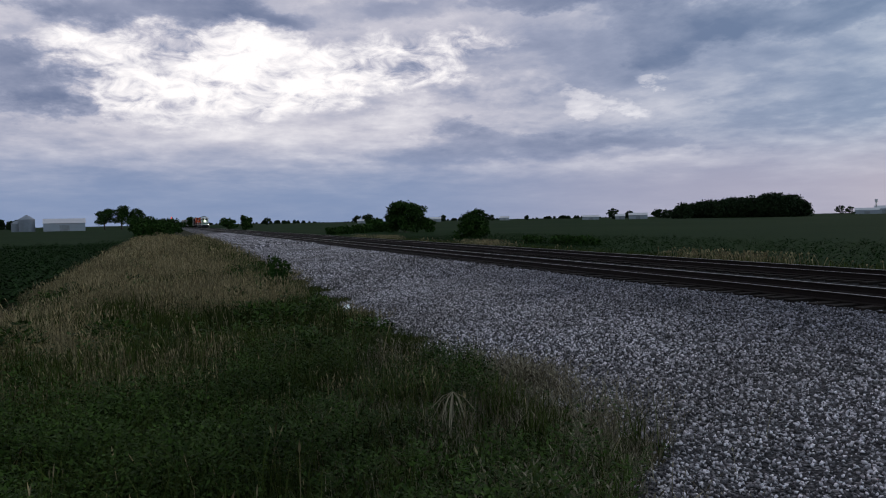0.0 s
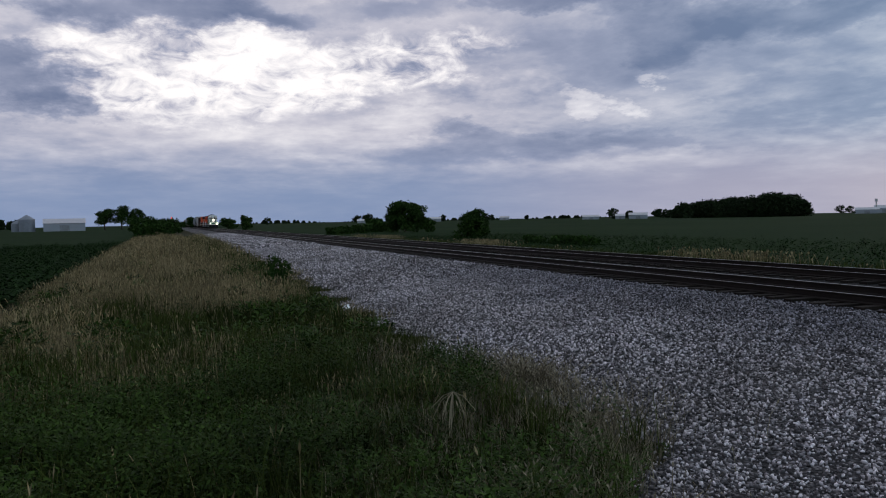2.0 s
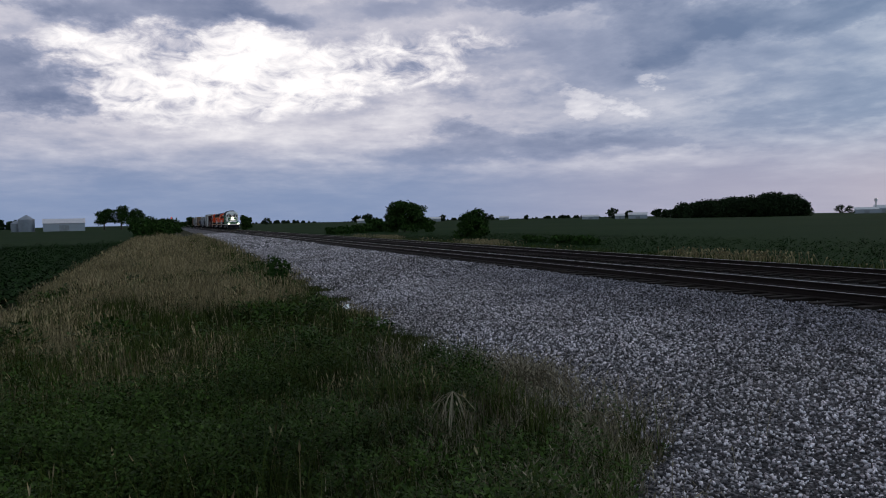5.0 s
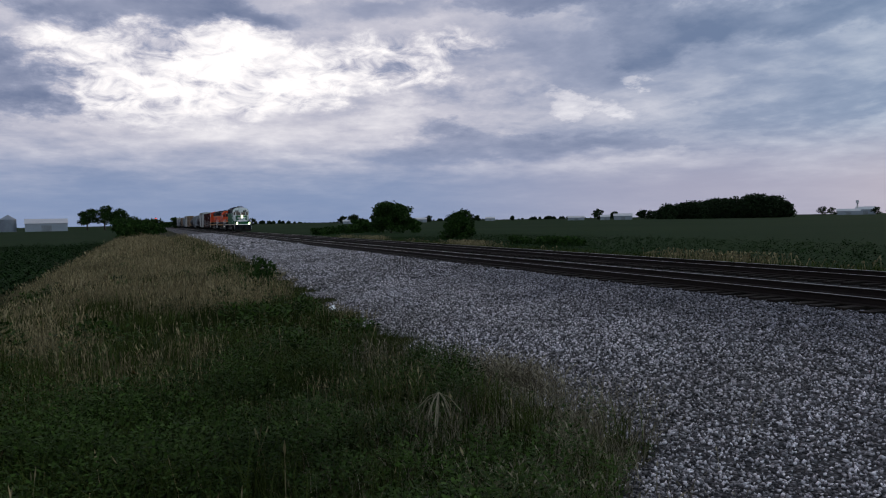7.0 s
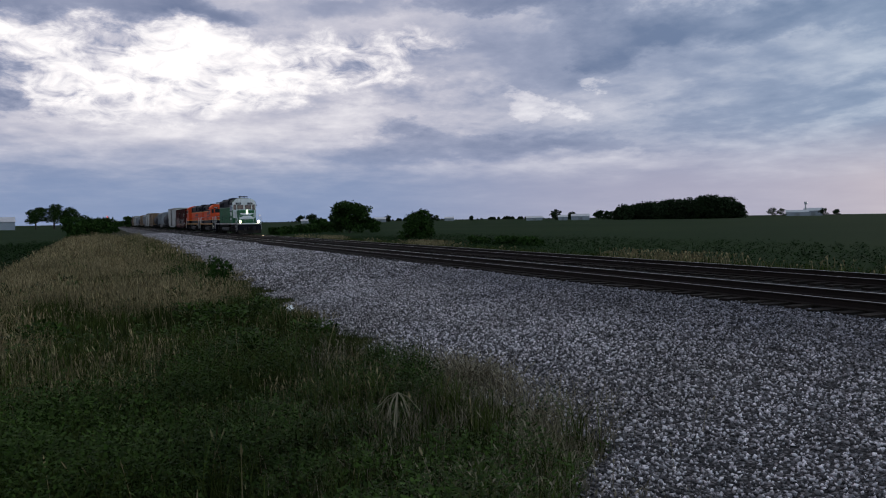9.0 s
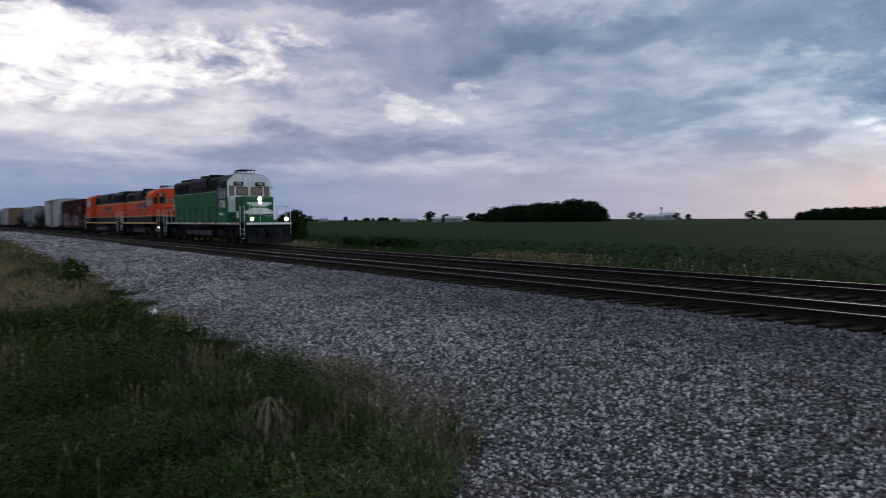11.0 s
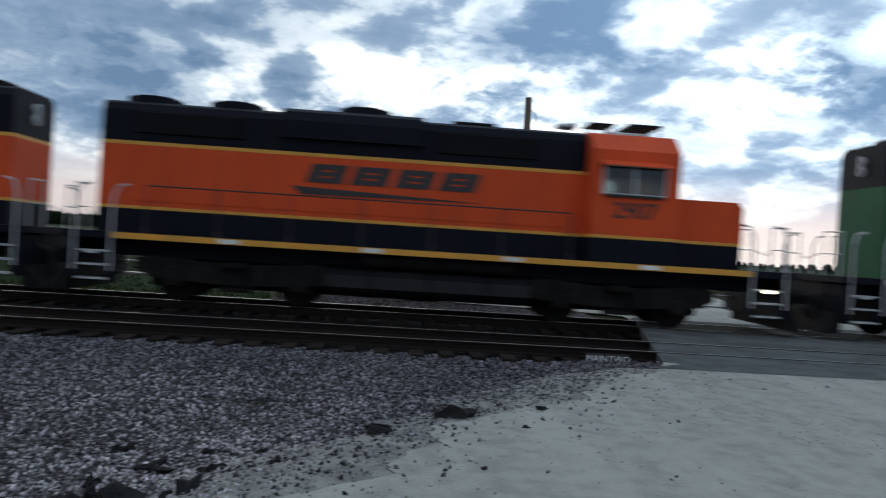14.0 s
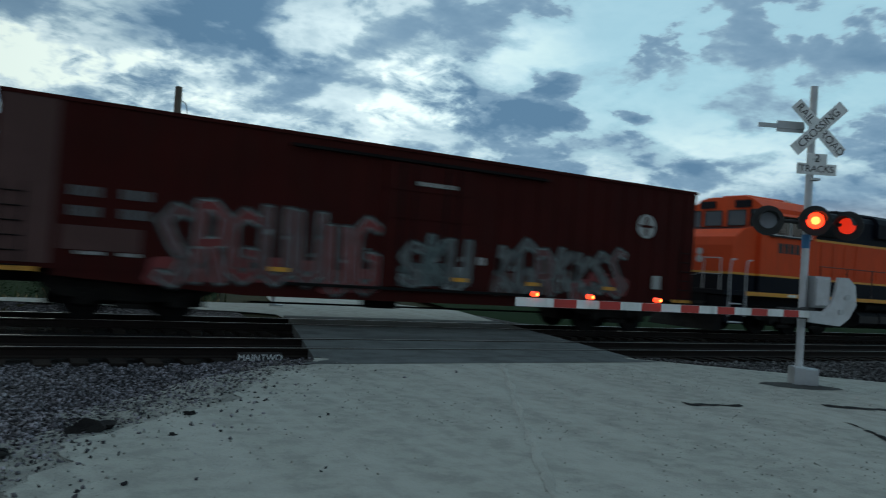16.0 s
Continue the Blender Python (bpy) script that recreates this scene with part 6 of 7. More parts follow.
LUMPS = [(0.62, 7.43, 0.36, 0.2, 0.2, 10), (-0.09, 6.82, 0.27, 0.16, 0.13, -5), (-2.5, 7.12, 0.2, 0.12, 0.12, 20), (-2.33, 5.42, 0.24, 0.2, 0.18, 40), (-2.37, 6.17, 0.12, 0.2, 0.2, 0),
         (-1.9, 6.23, 0.24, 0.12, 0.1, -20), (-1.38, 5.95, 0.18, 0.13, 0.12, 15), (-1.4, 5.31, 0.34, 0.14, 0.16, 55), (-2.18, 4.81, 0.28, 0.2, 0.16, 0), (-2.03, 6.52, 0.2, 0.1, 0.09, 30),
         (-2.18, 5.65, 0.1, 0.12, 0.16, 10), (-0.88, 5.93, 0.08, 0.08, 0.08, 0), (-1.75, 5.15, 0.3, 0.22, 0.2, 70), (-1.95, 5.0, 0.2, 0.16, 0.12, 120), (-1.1, 6.5, 0.1, 0.07, 0.06, 0), (1.6, 7.9, 0.1, 0.08, 0.07, 30),
         (1.3, 7.1, 0.08, 0.06, 0.05, 0), (-1.6, 6.75, 0.13, 0.09, 0.08, 60)]
for i, (x, y, a, b, c, turn) in enumerate(LUMPS):
    lump(x, y, a * 0.80, b * 0.80, c * 0.72, i + 3, turn)


def dead_twigs():
    """Pale dead stalks: a leaning stem that forks near its top, fine twigs hanging from the fork."""
    rng = random.Random(4)
    x, y = -7.2, 2.75
    T = thing("dead_weed", "pale dead weed stalks at the grass edge", "dead plant", pose(x, y, float(ground_z(x, y))))
    top = Vector((0.05, 0.04, 0.52))
    part("stalk", Mesh().path([(0, 0, 0), (0.02, 0.05, 0.26), tuple(top)], 0.006, 6), M["dead"], T)
    for i in range(13):
        a = rng.uniform(0, 6.28)
        r, drop = rng.uniform(0.10, 0.36), rng.uniform(0.12, 0.45)
        end = top + Vector((math.cos(a) * r, math.sin(a) * r, -drop))
        mid = top + Vector((math.cos(a) * r * 0.45, math.sin(a) * r * 0.45, -drop * 0.25))
        part("stalk", Mesh().path([tuple(top), tuple(mid), tuple(end)], 0.0035, 5), M["dead"], T)


dead_twigs()
litter = thing("paper_scrap", "small crumpled white paper scrap in the grass", "litter", pose(-17.4, 4.1, float(ground_z(-17.4, 4.1)) + 0.28, 20, 10, 30))
part("sheet", Mesh().add([(-0.08, -0.06, 0), (0.0, -0.05, 0.05), (0.09, -0.06, 0.01), (-0.08, 0.06, 0.02), (0.01, 0.07, 0.06), (0.08, 0.05, 0.0),
                          (-0.08, -0.06, -0.01), (0.0, -0.05, 0.04), (0.09, -0.06, 0.0), (-0.08, 0.06, 0.01), (0.01, 0.07, 0.05), (0.08, 0.05, -0.01)],
                         [(0, 1, 4, 3), (1, 2, 5, 4), (9, 10, 7, 6), (10, 11, 8, 7), (0, 3, 9, 6), (2, 8, 11, 5), (0, 6, 7, 1), (1, 7, 8, 2), (3, 4, 10, 9), (4, 5, 11, 10)]), M["white"], litter)

# ------------------------------------------------------------------ grass, weeds and crops


def blades(name, label, x, y, h, wid, material, lean=0.35, head=False, rng=RNG, lift=0.0):
    """Bent tapered blades rooted at the given places; head adds a seed head to each."""
    n = len(x)
    z = ground_z(x, y) + lift
    a = rng.uniform(0, 2 * np.pi, n)
    b = a + rng.uniform(1.0, 2.1, n)
    side = np.stack([np.cos(a), np.sin(a), 0 * a], 1) * wid[:, None] / 2
    bend = np.stack([np.cos(b), np.sin(b), 0 * b], 1) * (h * lean * rng.uniform(0.1, 1.0, n))[:, None]
    root = np.stack([x, y, z - 0.02], 1)
    up = np.zeros((n, 3))
    up[:, 2] = h
    mid = root + up * 0.55 + bend * 0.35
    tip = root + up * (1 - 0.25 * lean) + bend
    v = [root - side, root + side, mid + side * 0.8, mid - side * 0.8, tip + side * 0.12, tip - side * 0.12]
    k = 6
    quads = [[0, 1, 2, 3], [3, 2, 4, 5]]
    if head:
        d = tip - mid
        low = mid + d * 0.62
        v += [low, low + d * 0.25 + side * 2.4, tip + d * 0.12, low + d * 0.25 - side * 2.4]
        quads.append([6, 7, 8, 9])
        k = 10
    v = np.stack(v, 1).reshape(-1, 3)
    f = (np.arange(n)[:, None, None] * k + np.array(quads)[None]).reshape(-1, 4)
    return raw(name, v, f, M[material], label, "grass", "stuff")


def scatter(n, x0, x1, y0, y1, keep, rng=RNG):
    x, y = rng.uniform(x0, x1, n), rng.uniform(y0, y1, n)
    ok = rng.uniform(0, 1, n) < keep(x, y)
    return x[ok], y[ok]


def dryness(x, y):
    """Where the verge has gone to straw."""
    patch = 0.85 * wobble(x * 0.55, y, 0.62, 2.0) + 0.35 * wobble(x, y, 1.3, 4.0)
    along = np.interp(-x, [8.2, 9.8, 14.2, 15.6, 17.8, 20, 60, 130], [0.0, 0.6, 0.62, 0.2, 0.22, 0.72, 0.62, 0.5])
    across = np.where(x > -15.5, np.interp(y, [-1.2, 0.8], [1.0, 0.35]), np.interp(y, [1.6, 3.6], [1.0, 0.3]))
    d = np.clip((along * across + patch - 0.28) / 0.42, 0, 1)
    return 0.02 + 0.88 * d * d * (3 - 2 * d) * (x < -8.2)


def stunted(x, y):
    """Growth is lower towards the stones and along the field."""
    return np.clip(0.3 + (toe(x) - y) / 1.6, 0.3, 1) * np.clip(0.45 + (y + 3.75) / 1.8, 0.45, 1) * np.clip(0.85 + 0.5 * wobble(x, y, 0.6, 8), 0.5, 1.25)


def on_verge(x, y):
    edge = toe(x) + 0.5 * wobble(x, y, 1.9, 1.0)
    d = edge - y
    return np.clip(d / 0.7 + 0.35, 0, 1) * (x < np.interp(y, [-6, 0, 4], [-3.6, -3.4, -3.2])) * (y > -3.75 + 0.25 * np.sin(x * 0.8))


for zone, (n, x0, x1, y0, y1, h0, wid) in enumerate(((42000, -15, -3.0, -5.4, 5.6, 0.38, 0.009), (95000, -40, -15, -5.2, 6.0, 0.52, 0.012), (56000, -130, -40, -5.5, 8.0, 0.62, 0.032))):
    g = scatter(n, x0, x1, y0, y1, lambda x, y: on_verge(x, y) * (1 - 0.85 * dryness(x, y)))
    blades("green_grass", "rough green grass on the verge", g[0], g[1], h0 * stunted(g[0], g[1]) * RNG.uniform(0.35, 1.1, len(g[0])), wid * RNG.uniform(0.6, 1.6, len(g[0])), "grass", 0.6)
    g = scatter(int(n * 0.8), x0, x1, y0, y1, lambda x, y: on_verge(x, y) * dryness(x, y))
    blades("dry_grass", "dry tan grass with seed heads on the verge", g[0], g[1], h0 * stunted(g[0], g[1]) * RNG.uniform(0.7, 1.7, len(g[0])), 0.7 * wid * RNG.uniform(0.6, 1.5, len(g[0])), "straw", 0.4, True)


def weeds(name, label, n, x0, x1, y0, y1, keep, leaf, tall, count, material="weed"):
    """Leafy plants: pointed leaves round upright stems."""
    x, y = scatter(n, x0, x1, y0, y1, keep)
    m = len(x)
    h = tall * RNG.uniform(0.4, 1.25, m) * np.clip(0.8 + 0.7 * wobble(x, y, 1.3, 7), 0.35, 1.7)
    i = np.repeat(np.arange(m), count)
    k = len(i)
    a = RNG.uniform(0, 2 * np.pi, k)
    t = RNG.uniform(0.15, 1.0, k)
    out = np.stack([np.cos(a), np.sin(a), RNG.uniform(-0.25, 0.75, k)], 1)
    root = np.stack([x[i], y[i], ground_z(x[i], y[i]) + h[i] * t], 1) + out * (leaf * RNG.uniform(0.0, 0.9, k))[:, None]
    s = leaf * RNG.uniform(0.6, 1.4, k)[:, None]
    w = np.stack([-np.sin(a), np.cos(a), RNG.uniform(-0.4, 0.4, k)], 1)
    tip = root + out * s
    v = np.stack([root, root + out * s * 0.45 + w * s * 0.26, tip, root + out * s * 0.45 - w * s * 0.26], 1).reshape(-1, 3)
    return raw(name, v, np.arange(k * 4).reshape(-1, 4), M[material], label, "weeds" if name == "weeds" else "crop", "stuff")


weeds("weeds", "leafy green weeds in the near verge", 8000, -12, -3.2, -5.4, 5.0, lambda x, y: on_verge(x, y) * np.clip(0.75 + 0.5 * wobble(x, y, 0.9, 3) - 0.4 * (y > 3.4) - 0.5 * (x < -9.5), 0, 1), 0.038, 0.36, 34)
weeds("weeds", "leafy green weeds in the farther verge", 5000, -45, -12, -5.2, 5.5, lambda x, y: on_verge(x, y) * np.clip(0.25 + 0.6 * wobble(x, y, 0.5, 3) + 0.3 * (y > 2.0), 0, 1) * (toe(x) - y > 0.8), 0.085, 0.42, 18)
def weed_clumps(n, x0, x1, y0, y1, keep, leaf, seed):
    """Domed clumps of leafy weeds with dark gaps between them."""
    rng = np.random.default_rng(seed)
    cx, cy = scatter(n, x0, x1, y0, y1, keep, rng)
    r = rng.uniform(0.16, 0.46, len(cx))
    h = r * rng.uniform(0.9, 1.6, len(cx))
    i = np.repeat(np.arange(len(cx)), (2300 * r ** 1.6 if leaf < 0.05 else 1100 * r ** 1.6).astype(int))
    k = len(i)
    a, t = rng.uniform(0, 2 * np.pi, k), np.sqrt(rng.uniform(0, 1, k))
    px, py = cx[i] + np.cos(a) * t * r[i], cy[i] + np.sin(a) * t * r[i]
    pz = ground_z(px, py) + 0.05 + h[i] * np.sqrt(np.clip(1 - 0.8 * t * t, 0, 1)) * rng.uniform(0.55, 1.08, k)
    b = rng.uniform(0, 2 * np.pi, k)
    out = np.stack([np.cos(b) * 0.8 + np.cos(a) * t, np.sin(b) * 0.8 + np.sin(a) * t, rng.uniform(-0.1, 0.9, k)], 1)
    out /= np.linalg.norm(out, axis=1)[:, None]
    w = np.stack([-np.sin(b), np.cos(b), rng.uniform(-0.35, 0.35, k)], 1)
    s = leaf * rng.uniform(0.6, 1.5, k)[:, None]
    root = np.stack([px, py, pz], 1)
    v = np.stack([root, root + out * s * 0.45 + w * s * 0.28, root + out * s, root + out * s * 0.45 - w * s * 0.28], 1).reshape(-1, 3)
    raw("weeds", v, np.arange(k * 4).reshape(-1, 4), M["weed"], "domed clumps of bright green weeds in the verge", "weeds", "stuff")


weed_clumps(760, -12, -3.6, -4.4, 4.2, lambda x, y: on_verge(x, y) * np.clip(0.6 + 0.9 * wobble(x, y, 0.8, 3) - 0.7 * (x < -9.5) * (y < 1), 0, 1) * np.clip((2.5 - y) / 1.3, 0.12, 1), 0.036, 21)
weed_clumps(500, -34, -12, -4.0, 5.2, lambda x, y: on_verge(x, y) * np.clip(-0.1 + 1.1 * wobble(x, y, 0.45, 3) + 0.3 * (y > 1.6), 0, 1) * (toe(x) - y > 0.9), 0.085, 22)
g = scatter(17000, -12, -3.4, 1.0, 5.6, lambda x, y: np.exp(-((y - toe(x) + 0.5) / 0.85) ** 2) * np.clip(0.5 + wobble(x, y, 1.1, 6), 0, 1))
blades("dead_stalks", "thin grey-brown dead stalks along the stone edge", g[0], g[1], 0.42 * RNG.uniform(0.3, 1.2, len(g[0])), 0.006 * RNG.uniform(0.6, 1.5, len(g[0])), "dead", 0.7, True)
g = scatter(16000, -8.5, -3.4, 0.8, 4.8, lambda x, y: on_verge(x, y) * np.clip((y - 0.8) / 1.4, 0, 1) * np.clip(0.55 + 0.7 * wobble(x, y, 0.9, 9), 0, 1))
blades("dead_grass", "olive-brown dead grass near the stones", g[0], g[1], 0.34 * RNG.uniform(0.3, 1.3, len(g[0])), 0.006 * RNG.uniform(0.6, 1.6, len(g[0])), "dead", 0.9)
g = scatter(240, -13, -3.4, -5.0, 4.5, lambda x, y: on_verge(x, y) * 0.5)
blades("dry_stems", "scattered tall dry stems among the weeds", g[0], g[1], 0.75 * RNG.uniform(0.5, 1.2, len(g[0])), 0.007 * RNG.uniform(0.6, 1.4, len(g[0])), "straw", 0.5, True)
# a dry mound of dead stalks at the foot of the stones
mx, my = RNG.normal(-9.2, 0.65, 1500), RNG.normal(4.65, 0.22, 1500)
blades("dead_stalks", "dry grey-brown mound of dead stalks", mx, my, 0.42 * RNG.uniform(0.4, 1.2, 1500), 0.007 * RNG.uniform(0.6, 1.5, 1500), "dead", 0.9, True)
# taller tufts of grass standing out of the weeds
tx0, ty0 = scatter(260, -13, -3.6, -4.0, 4.4, on_verge)
pick = np.repeat(np.arange(len(tx0)), 55)
x = tx0[pick] + RNG.normal(0, 0.11, len(pick))
y = ty0[pick] + RNG.normal(0, 0.11, len(pick))
blades("grass_tufts", "taller tufts of green grass in the near verge", x, y, 0.62 * RNG.uniform(0.5, 1.15, len(x)), 0.008 * RNG.uniform(0.6, 1.5, len(x)), "grass", 0.8)
# soybeans at the edges of the two fields
weeds("soybean_plants", "low dark soybean plants in the field", 11000, -95, -15, -16, -3.8, lambda x, y: np.interp(-x, [17, 90], [1, 0.45]), 0.13, 0.55, 16, "crop")
weeds("soybean_plants", "low dark soybean plants behind the tracks", 15000, -95, 6.5, 25.0, 48, lambda x, y: (x < road_left(y) - 2.6) * np.interp(y, [25, 48], [1, 0.35]), 0.11, 0.5, 15, "crop")
g = scatter(16000, -100, 6, 23.2, 26.6, lambda x, y: (x < road_left(y) - 1.5) * np.clip(0.05 + 1.0 * wobble(x, y, 0.16, 4), 0, 1))
blades("dry_grass", "pale dry grass at the field edge", g[0], g[1], 0.75 * RNG.uniform(0.4, 1.2, len(g[0])), 0.03 * RNG.uniform(0.6, 1.5, len(g[0])), "straw", 0.5, True)
g = scatter(16000, -100, 6, 22.0, 26.5, lambda x, y: (x < road_left(y) - 1.0) * np.clip(0.6 - 0.5 * wobble(x, y, 0.35, 4), 0, 1))
blades("green_grass", "green grass behind the tracks", g[0], g[1], 0.55 * RNG.uniform(0.4, 1.2, len(g[0])), 0.035 * RNG.uniform(0.6, 1.5, len(g[0])), "grass", 0.5)

# ------------------------------------------------------------------ crushed stone


def stones(name, label, x, y, size, material, rng=RNG, sink=0.25):
    """Angular stones: uneven eight-sided lumps, turned at random."""
    n = len(x)
    c = np.array([(1, 0, 0), (0, 1, 0), (-1, 0, 0), (0, -1, 0), (0, 0, 1), (0, 0, -1)], float)
    v = (c[None] * rng.uniform(0.55, 1.0, (n, 6, 1)) + rng.uniform(-0.3, 0.3, (n, 6, 3))) * (size[:, None] * np.array([1.0, 0.85, 0.7]))[:, None, :] * 0.8
    q = rng.normal(size=(n, 4))
    q /= np.linalg.norm(q, axis=1)[:, None]
    w, a, b, d = q.T
    R = np.stack([1 - 2 * (b * b + d * d), 2 * (a * b - d * w), 2 * (a * d + b * w), 2 * (a * b + d * w), 1 - 2 * (a * a + d * d), 2 * (b * d - a * w),
                  2 * (a * d - b * w), 2 * (b * d + a * w), 1 - 2 * (a * a + b * b)], 1).reshape(n, 3, 3)
    v = np.einsum("nij,nkj->nki", R, v)
    v += np.stack([x, y, ground_z(x, y) + 0.03 + size * sink], 1)[:, None, :]
    sides = np.array([(i, (i + 1) % 4, 4) for i in range(4)] + [((i + 1) % 4, i, 5) for i in range(4)])
    f = (np.arange(n)[:, None, None] * 6 + sides[None]).reshape(-1, 3)
    return raw(name, v.reshape(-1, 3), f, M[material], label, "ballast", "stuff")


def on_ballast(x, y):
    return np.clip((y - toe(x) + 0.25) / 0.5, 0, 1) * (y < 12.2 + 0.12 * np.sin(x * 12.1)) * np.clip((road_left(y) - x + 0.2) / 1.5, 0.0, 1)


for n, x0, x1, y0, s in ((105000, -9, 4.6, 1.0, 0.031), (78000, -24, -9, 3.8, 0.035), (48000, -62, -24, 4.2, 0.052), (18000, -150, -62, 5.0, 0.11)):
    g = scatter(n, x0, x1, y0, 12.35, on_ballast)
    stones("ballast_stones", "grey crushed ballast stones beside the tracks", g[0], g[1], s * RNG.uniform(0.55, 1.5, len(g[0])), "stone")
g = scatter(12000, 11.0, 30, 9.4, 12.0, lambda x, y: np.clip((x - road_right(y)) / 0.8, 0, 1))
stones("ballast_stones", "dark ballast stones beyond the crossing", g[0], g[1], 0.05 * RNG.uniform(0.55, 1.5, len(g[0])), "dull")
# cracks in the packed surface
def crack(points, seed):
    rng = random.Random(seed)
    pts = []
    for (ax, ay), (bx, by) in zip(points, points[1:]):
        for i in range(8):
            u = i / 8
            pts.append((ax + (bx - ax) * u + rng.uniform(-0.03, 0.03), ay + (by - ay) * u + rng.uniform(-0.05, 0.05)))
    w = [0.035 + 0.09 * rng.random() for _ in pts]
    v = [(x - q * 0.4, y - q, float(ground_z(x, y)) + 0.058) for (x, y), q in zip(pts, w)] + [(x + q * 0.4, y + q, float(ground_z(x, y)) + 0.058) for (x, y), q in zip(pts, w)]
    n = len(pts)
    raw("road_crack", v, [(i, i + 1, n + i + 1, n + i) for i in range(n - 1)], M["chunk"], "dark irregular crack in the gravel road", "road", "structure")


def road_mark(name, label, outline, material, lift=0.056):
    """A thin sheet of another colour on the packed road, with a ragged edge."""
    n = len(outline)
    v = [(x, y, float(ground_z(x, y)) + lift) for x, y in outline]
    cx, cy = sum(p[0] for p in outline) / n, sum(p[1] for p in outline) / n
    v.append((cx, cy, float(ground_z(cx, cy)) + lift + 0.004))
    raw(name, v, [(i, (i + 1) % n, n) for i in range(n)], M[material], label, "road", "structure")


def ragged(cx, cy, rx, ry, turn, seed, n=48):
    rng, c, s = random.Random(seed), math.cos(radians(turn)), math.sin(radians(turn))
    pts = []
    for i in range(n):
        t = 2 * math.pi * i / n
        u, w = rx * math.cos(t) * rng.uniform(0.9, 1.06), ry * math.sin(t) * rng.uniform(0.9, 1.06)
        pts.append((cx + u * c - w * s, cy + u * s + w * c))
    return pts


def ridge(points, width, seed):
    """A low line of loose gravel thrown aside by wheels."""
    rng = random.Random(seed)
    v, n = [], 0
    for (ax, ay), (bx, by) in zip(points, points[1:]):
        for i in range(16):
            x, y = ax + (bx - ax) * i / 16 + rng.uniform(-0.03, 0.03), ay + (by - ay) * i / 16
            z = float(ground_z(x, y)) + 0.054
            w = width * rng.uniform(0.35, 1.0)
            v += [(x - w, y + w * 0.5, z), (x, y, z + 0.012), (x + w, y - w * 0.5, z)]
            n += 1
    f = [q for i in range(n - 1) for q in ((3 * i, 3 * i + 1, 3 * i + 4, 3 * i + 3), (3 * i + 1, 3 * i + 2, 3 * i + 5, 3 * i + 4))]
    raw("gravel_ridge", v, f, M["ridge"], "pale line of loose gravel along a wheel track", "road", "structure")


ridge([(7.4, 10.8), (4.93, 6.67), (3.7, 4.59), (2.6, 2.6)], 0.06, 2)
crack([(9.6, 5.9), (9.3, 5.4), (8.9, 4.9)], 1)
crack([(8.2, 7.4), (9.2, 7.1)], 2)
crack([(10.6, 6.9), (11.6, 6.3)], 3)
# dark sheet laid just above the ground at the mast foot
road_mark("oily_patch", "dark ragged patch round the mast base", ragged(12.1, 8.35, 0.75, 0.32, -25, 7), "asphalt")
g = scatter(15000, -2, 14, 2.2, 11.0, lambda x, y: (x > road_left(y)) * (x < road_right(y)) * np.clip(0.30 + 0.7 * wobble(x, y, 0.7, 2), 0, 1))
stones("road_pebbles", "small loose pebbles on the gravel road", g[0], g[1], 0.010 * RNG.uniform(0.4, 2.0, len(g[0])), "loose", sink=1.5)
# sandy fines spilled from the road among the stones, and stones strewn on the road's edge
sheet("sandy_spill", np.linspace(0, 1, 24), steps((2.6, 11.0, 0.12)), M["loose"], "pale sandy gravel spilled among the stones", 0.040, category="road",
      left=lambda y: road_left(y) + 0.2 - (1.45 - 0.45 * np.sin(y * 1.9) - 0.25 * np.sin(y * 4.7 + 1)) * np.clip((y - 2.6) / 1.6, 0, 1), right=lambda y: road_edge(y) + 0.3)
g = scatter(26000, -6, 6, 2.6, 11.2, lambda x, y: np.exp(-((x - road_left(y) + 0.45) / 0.75) ** 2) * np.clip(0.55 + 0.6 * wobble(x, y, 1.1, 5), 0, 1))
stones("road_pebbles", "pale pebbles between the stones and the road", g[0], g[1], 0.016 * RNG.uniform(0.4, 1.8, len(g[0])), "loose", sink=1.0)
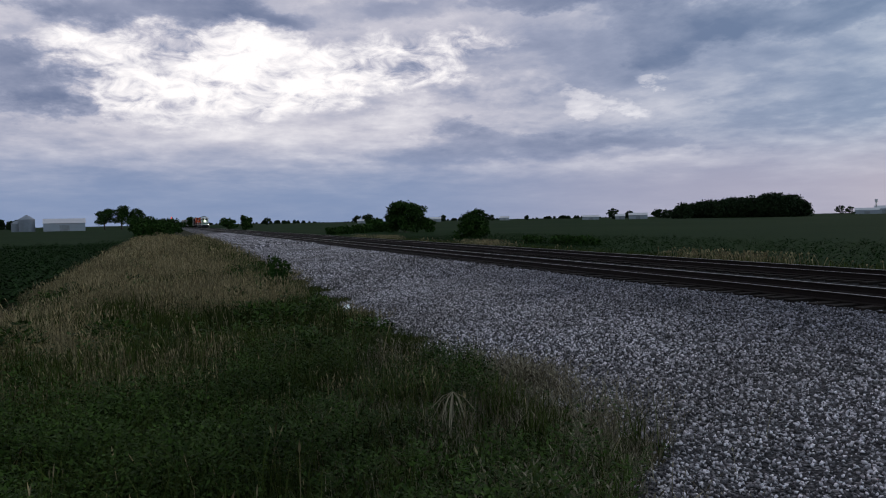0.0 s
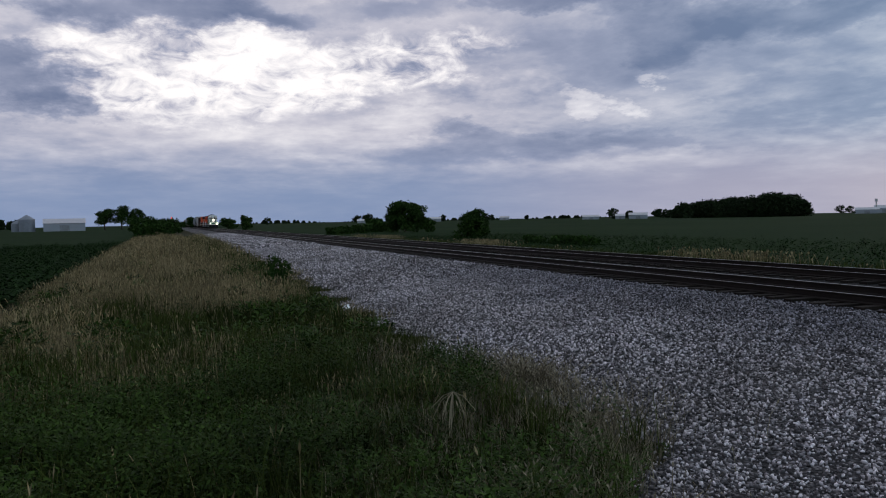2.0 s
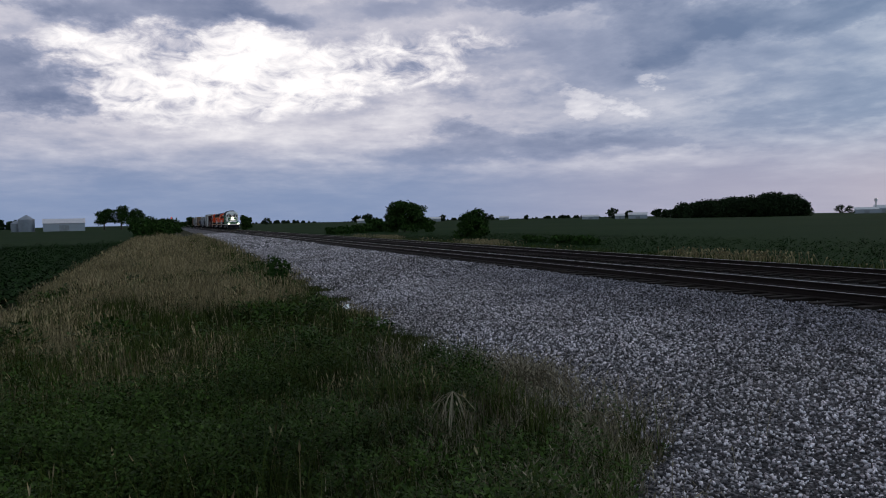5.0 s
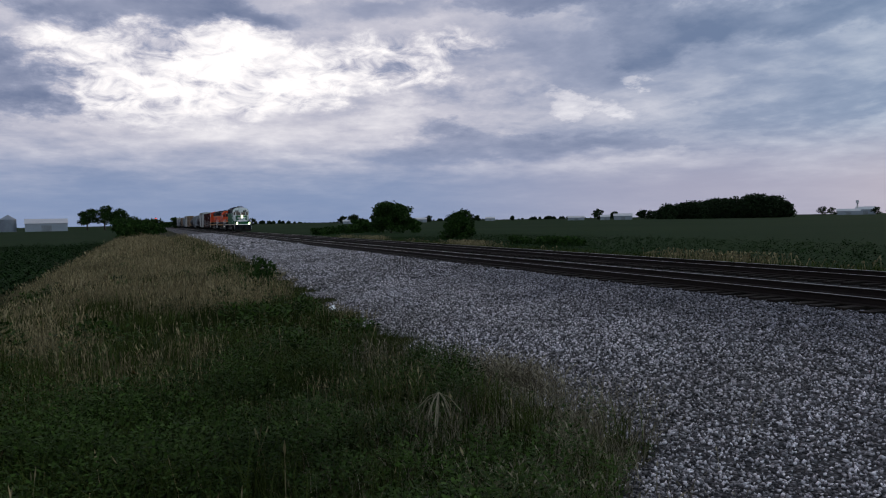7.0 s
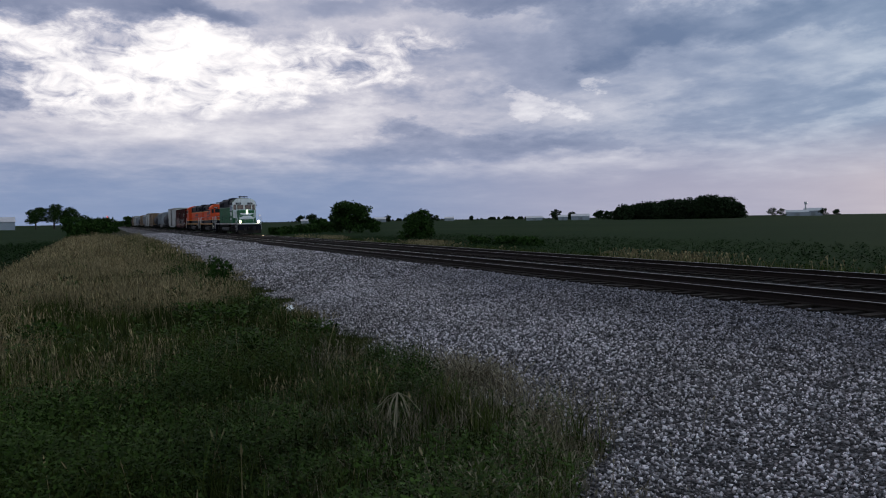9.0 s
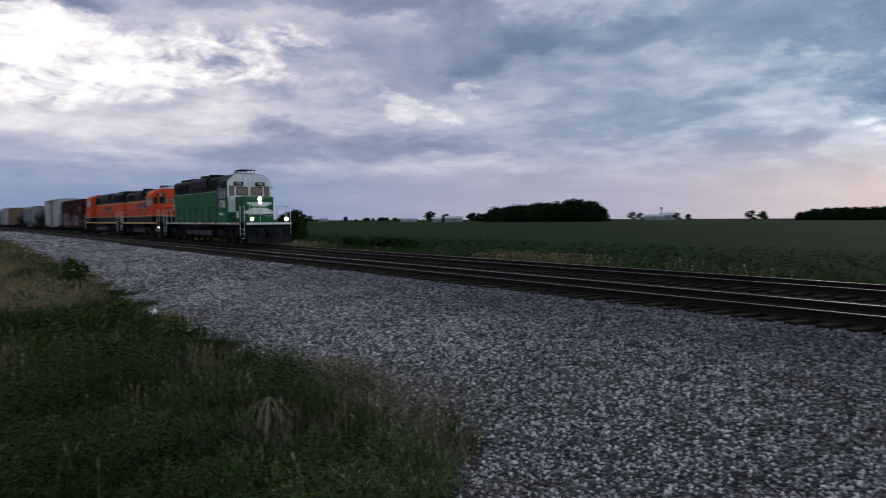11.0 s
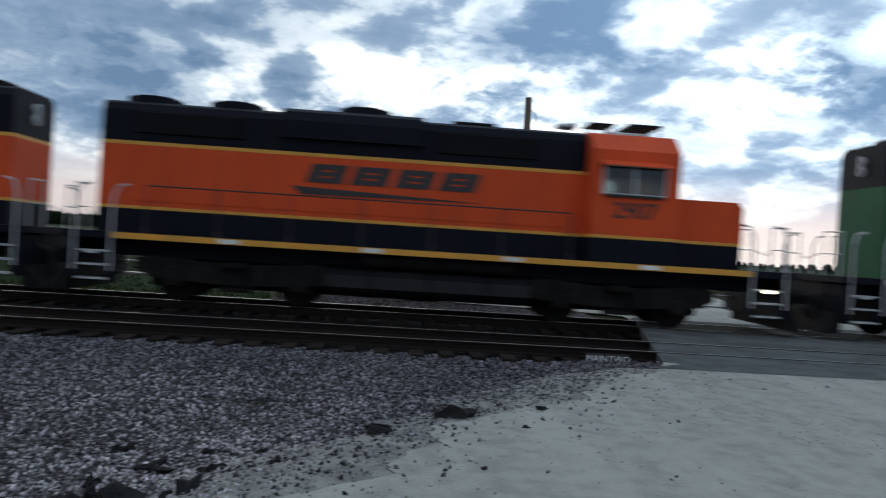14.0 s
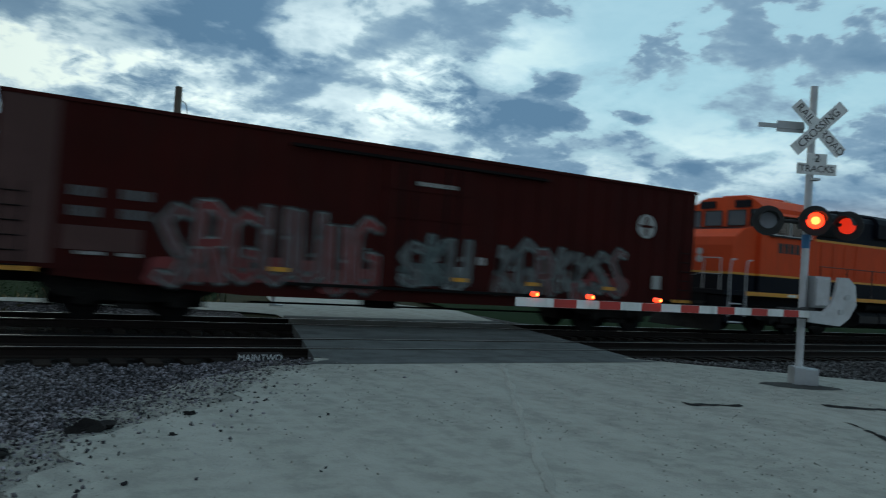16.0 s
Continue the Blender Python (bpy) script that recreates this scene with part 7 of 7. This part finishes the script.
g = scatter(5200, -2, 12, 2.5, 11, lambda x, y: (x > road_left(y) - 0.4) * np.exp(-np.maximum(x - road_left(y), 0) / 0.7))
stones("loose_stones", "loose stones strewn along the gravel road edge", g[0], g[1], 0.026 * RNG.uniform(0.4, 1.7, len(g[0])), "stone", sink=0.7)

# ------------------------------------------------------------------ sleepers
SLEEPER = Mesh().box(-0.115, 0.115, -1.37, 1.37, -0.36, -0.165, 0.012).data("sleeper", M["tie"])


def sleepers(tr, mid, x0, x1, rest):
    rng = random.Random(int(mid * 10))
    x = x0
    while x < x1:
        y = mid
        l, r = float(road_left(np.array(y))), float(road_right(np.array(y)))
        if not (l - 0.1 < x < r + 0.1):
            ob = new("sleeper", SLEEPER)
            ob.parent = tr
            ob.matrix_basis = pose(x + rng.uniform(-0.03, 0.03), rng.uniform(-0.05, 0.05), rng.uniform(-0.012, 0.012), 0, 0, rng.uniform(-1.5, 1.5))
        x += 0.52
    m = Mesh()
    for a, b in rest:
        x = a
        while x < b:
            m.box(x - 0.115, x + 0.115, -1.3, 1.3, -0.36, -0.175)
            x += 0.52
    tagged(part("far_sleepers", m, M["tie"], tr, "dark wooden sleepers farther along"), kind="stuff")


sleepers(track_near, NEAR, -60, 22, [(-200, -60.2), (22.2, 60)])
sleepers(track_far, FAR_TRACK, -45, 24, [(-160, -45.2), (24.2, 60)])


# ------------------------------------------------------------------ movement
def front(t):
    """How far along the track the first pilot stands."""
    return -19.8 + 25.68 * (t - 12) if t < 12.5 else float(np.interp(t, FRONT_T, FRONT_X))


FRONT_T = [12.5, 13.0, 13.5, 14.0, 14.5, 15.0, 15.5, 16.0]
FRONT_X = [-6.96, 5.9, 17.9, 29.9, 41.9, 53.9, 66.0, 78.1]


def motions():
    for ob, back, turn in TRAIN:
        rows = [(t, pose(front(t) + back, FAR_TRACK, RAIL_FAR, 0, 0, turn)) for t in (0.0, 4.0, 8.0, 11.0, 12.0, 12.5, 13.0, 13.5, 14.0, 14.5, 15.0, 15.5, 16.0)]
        walk(ob, rows)


motions()
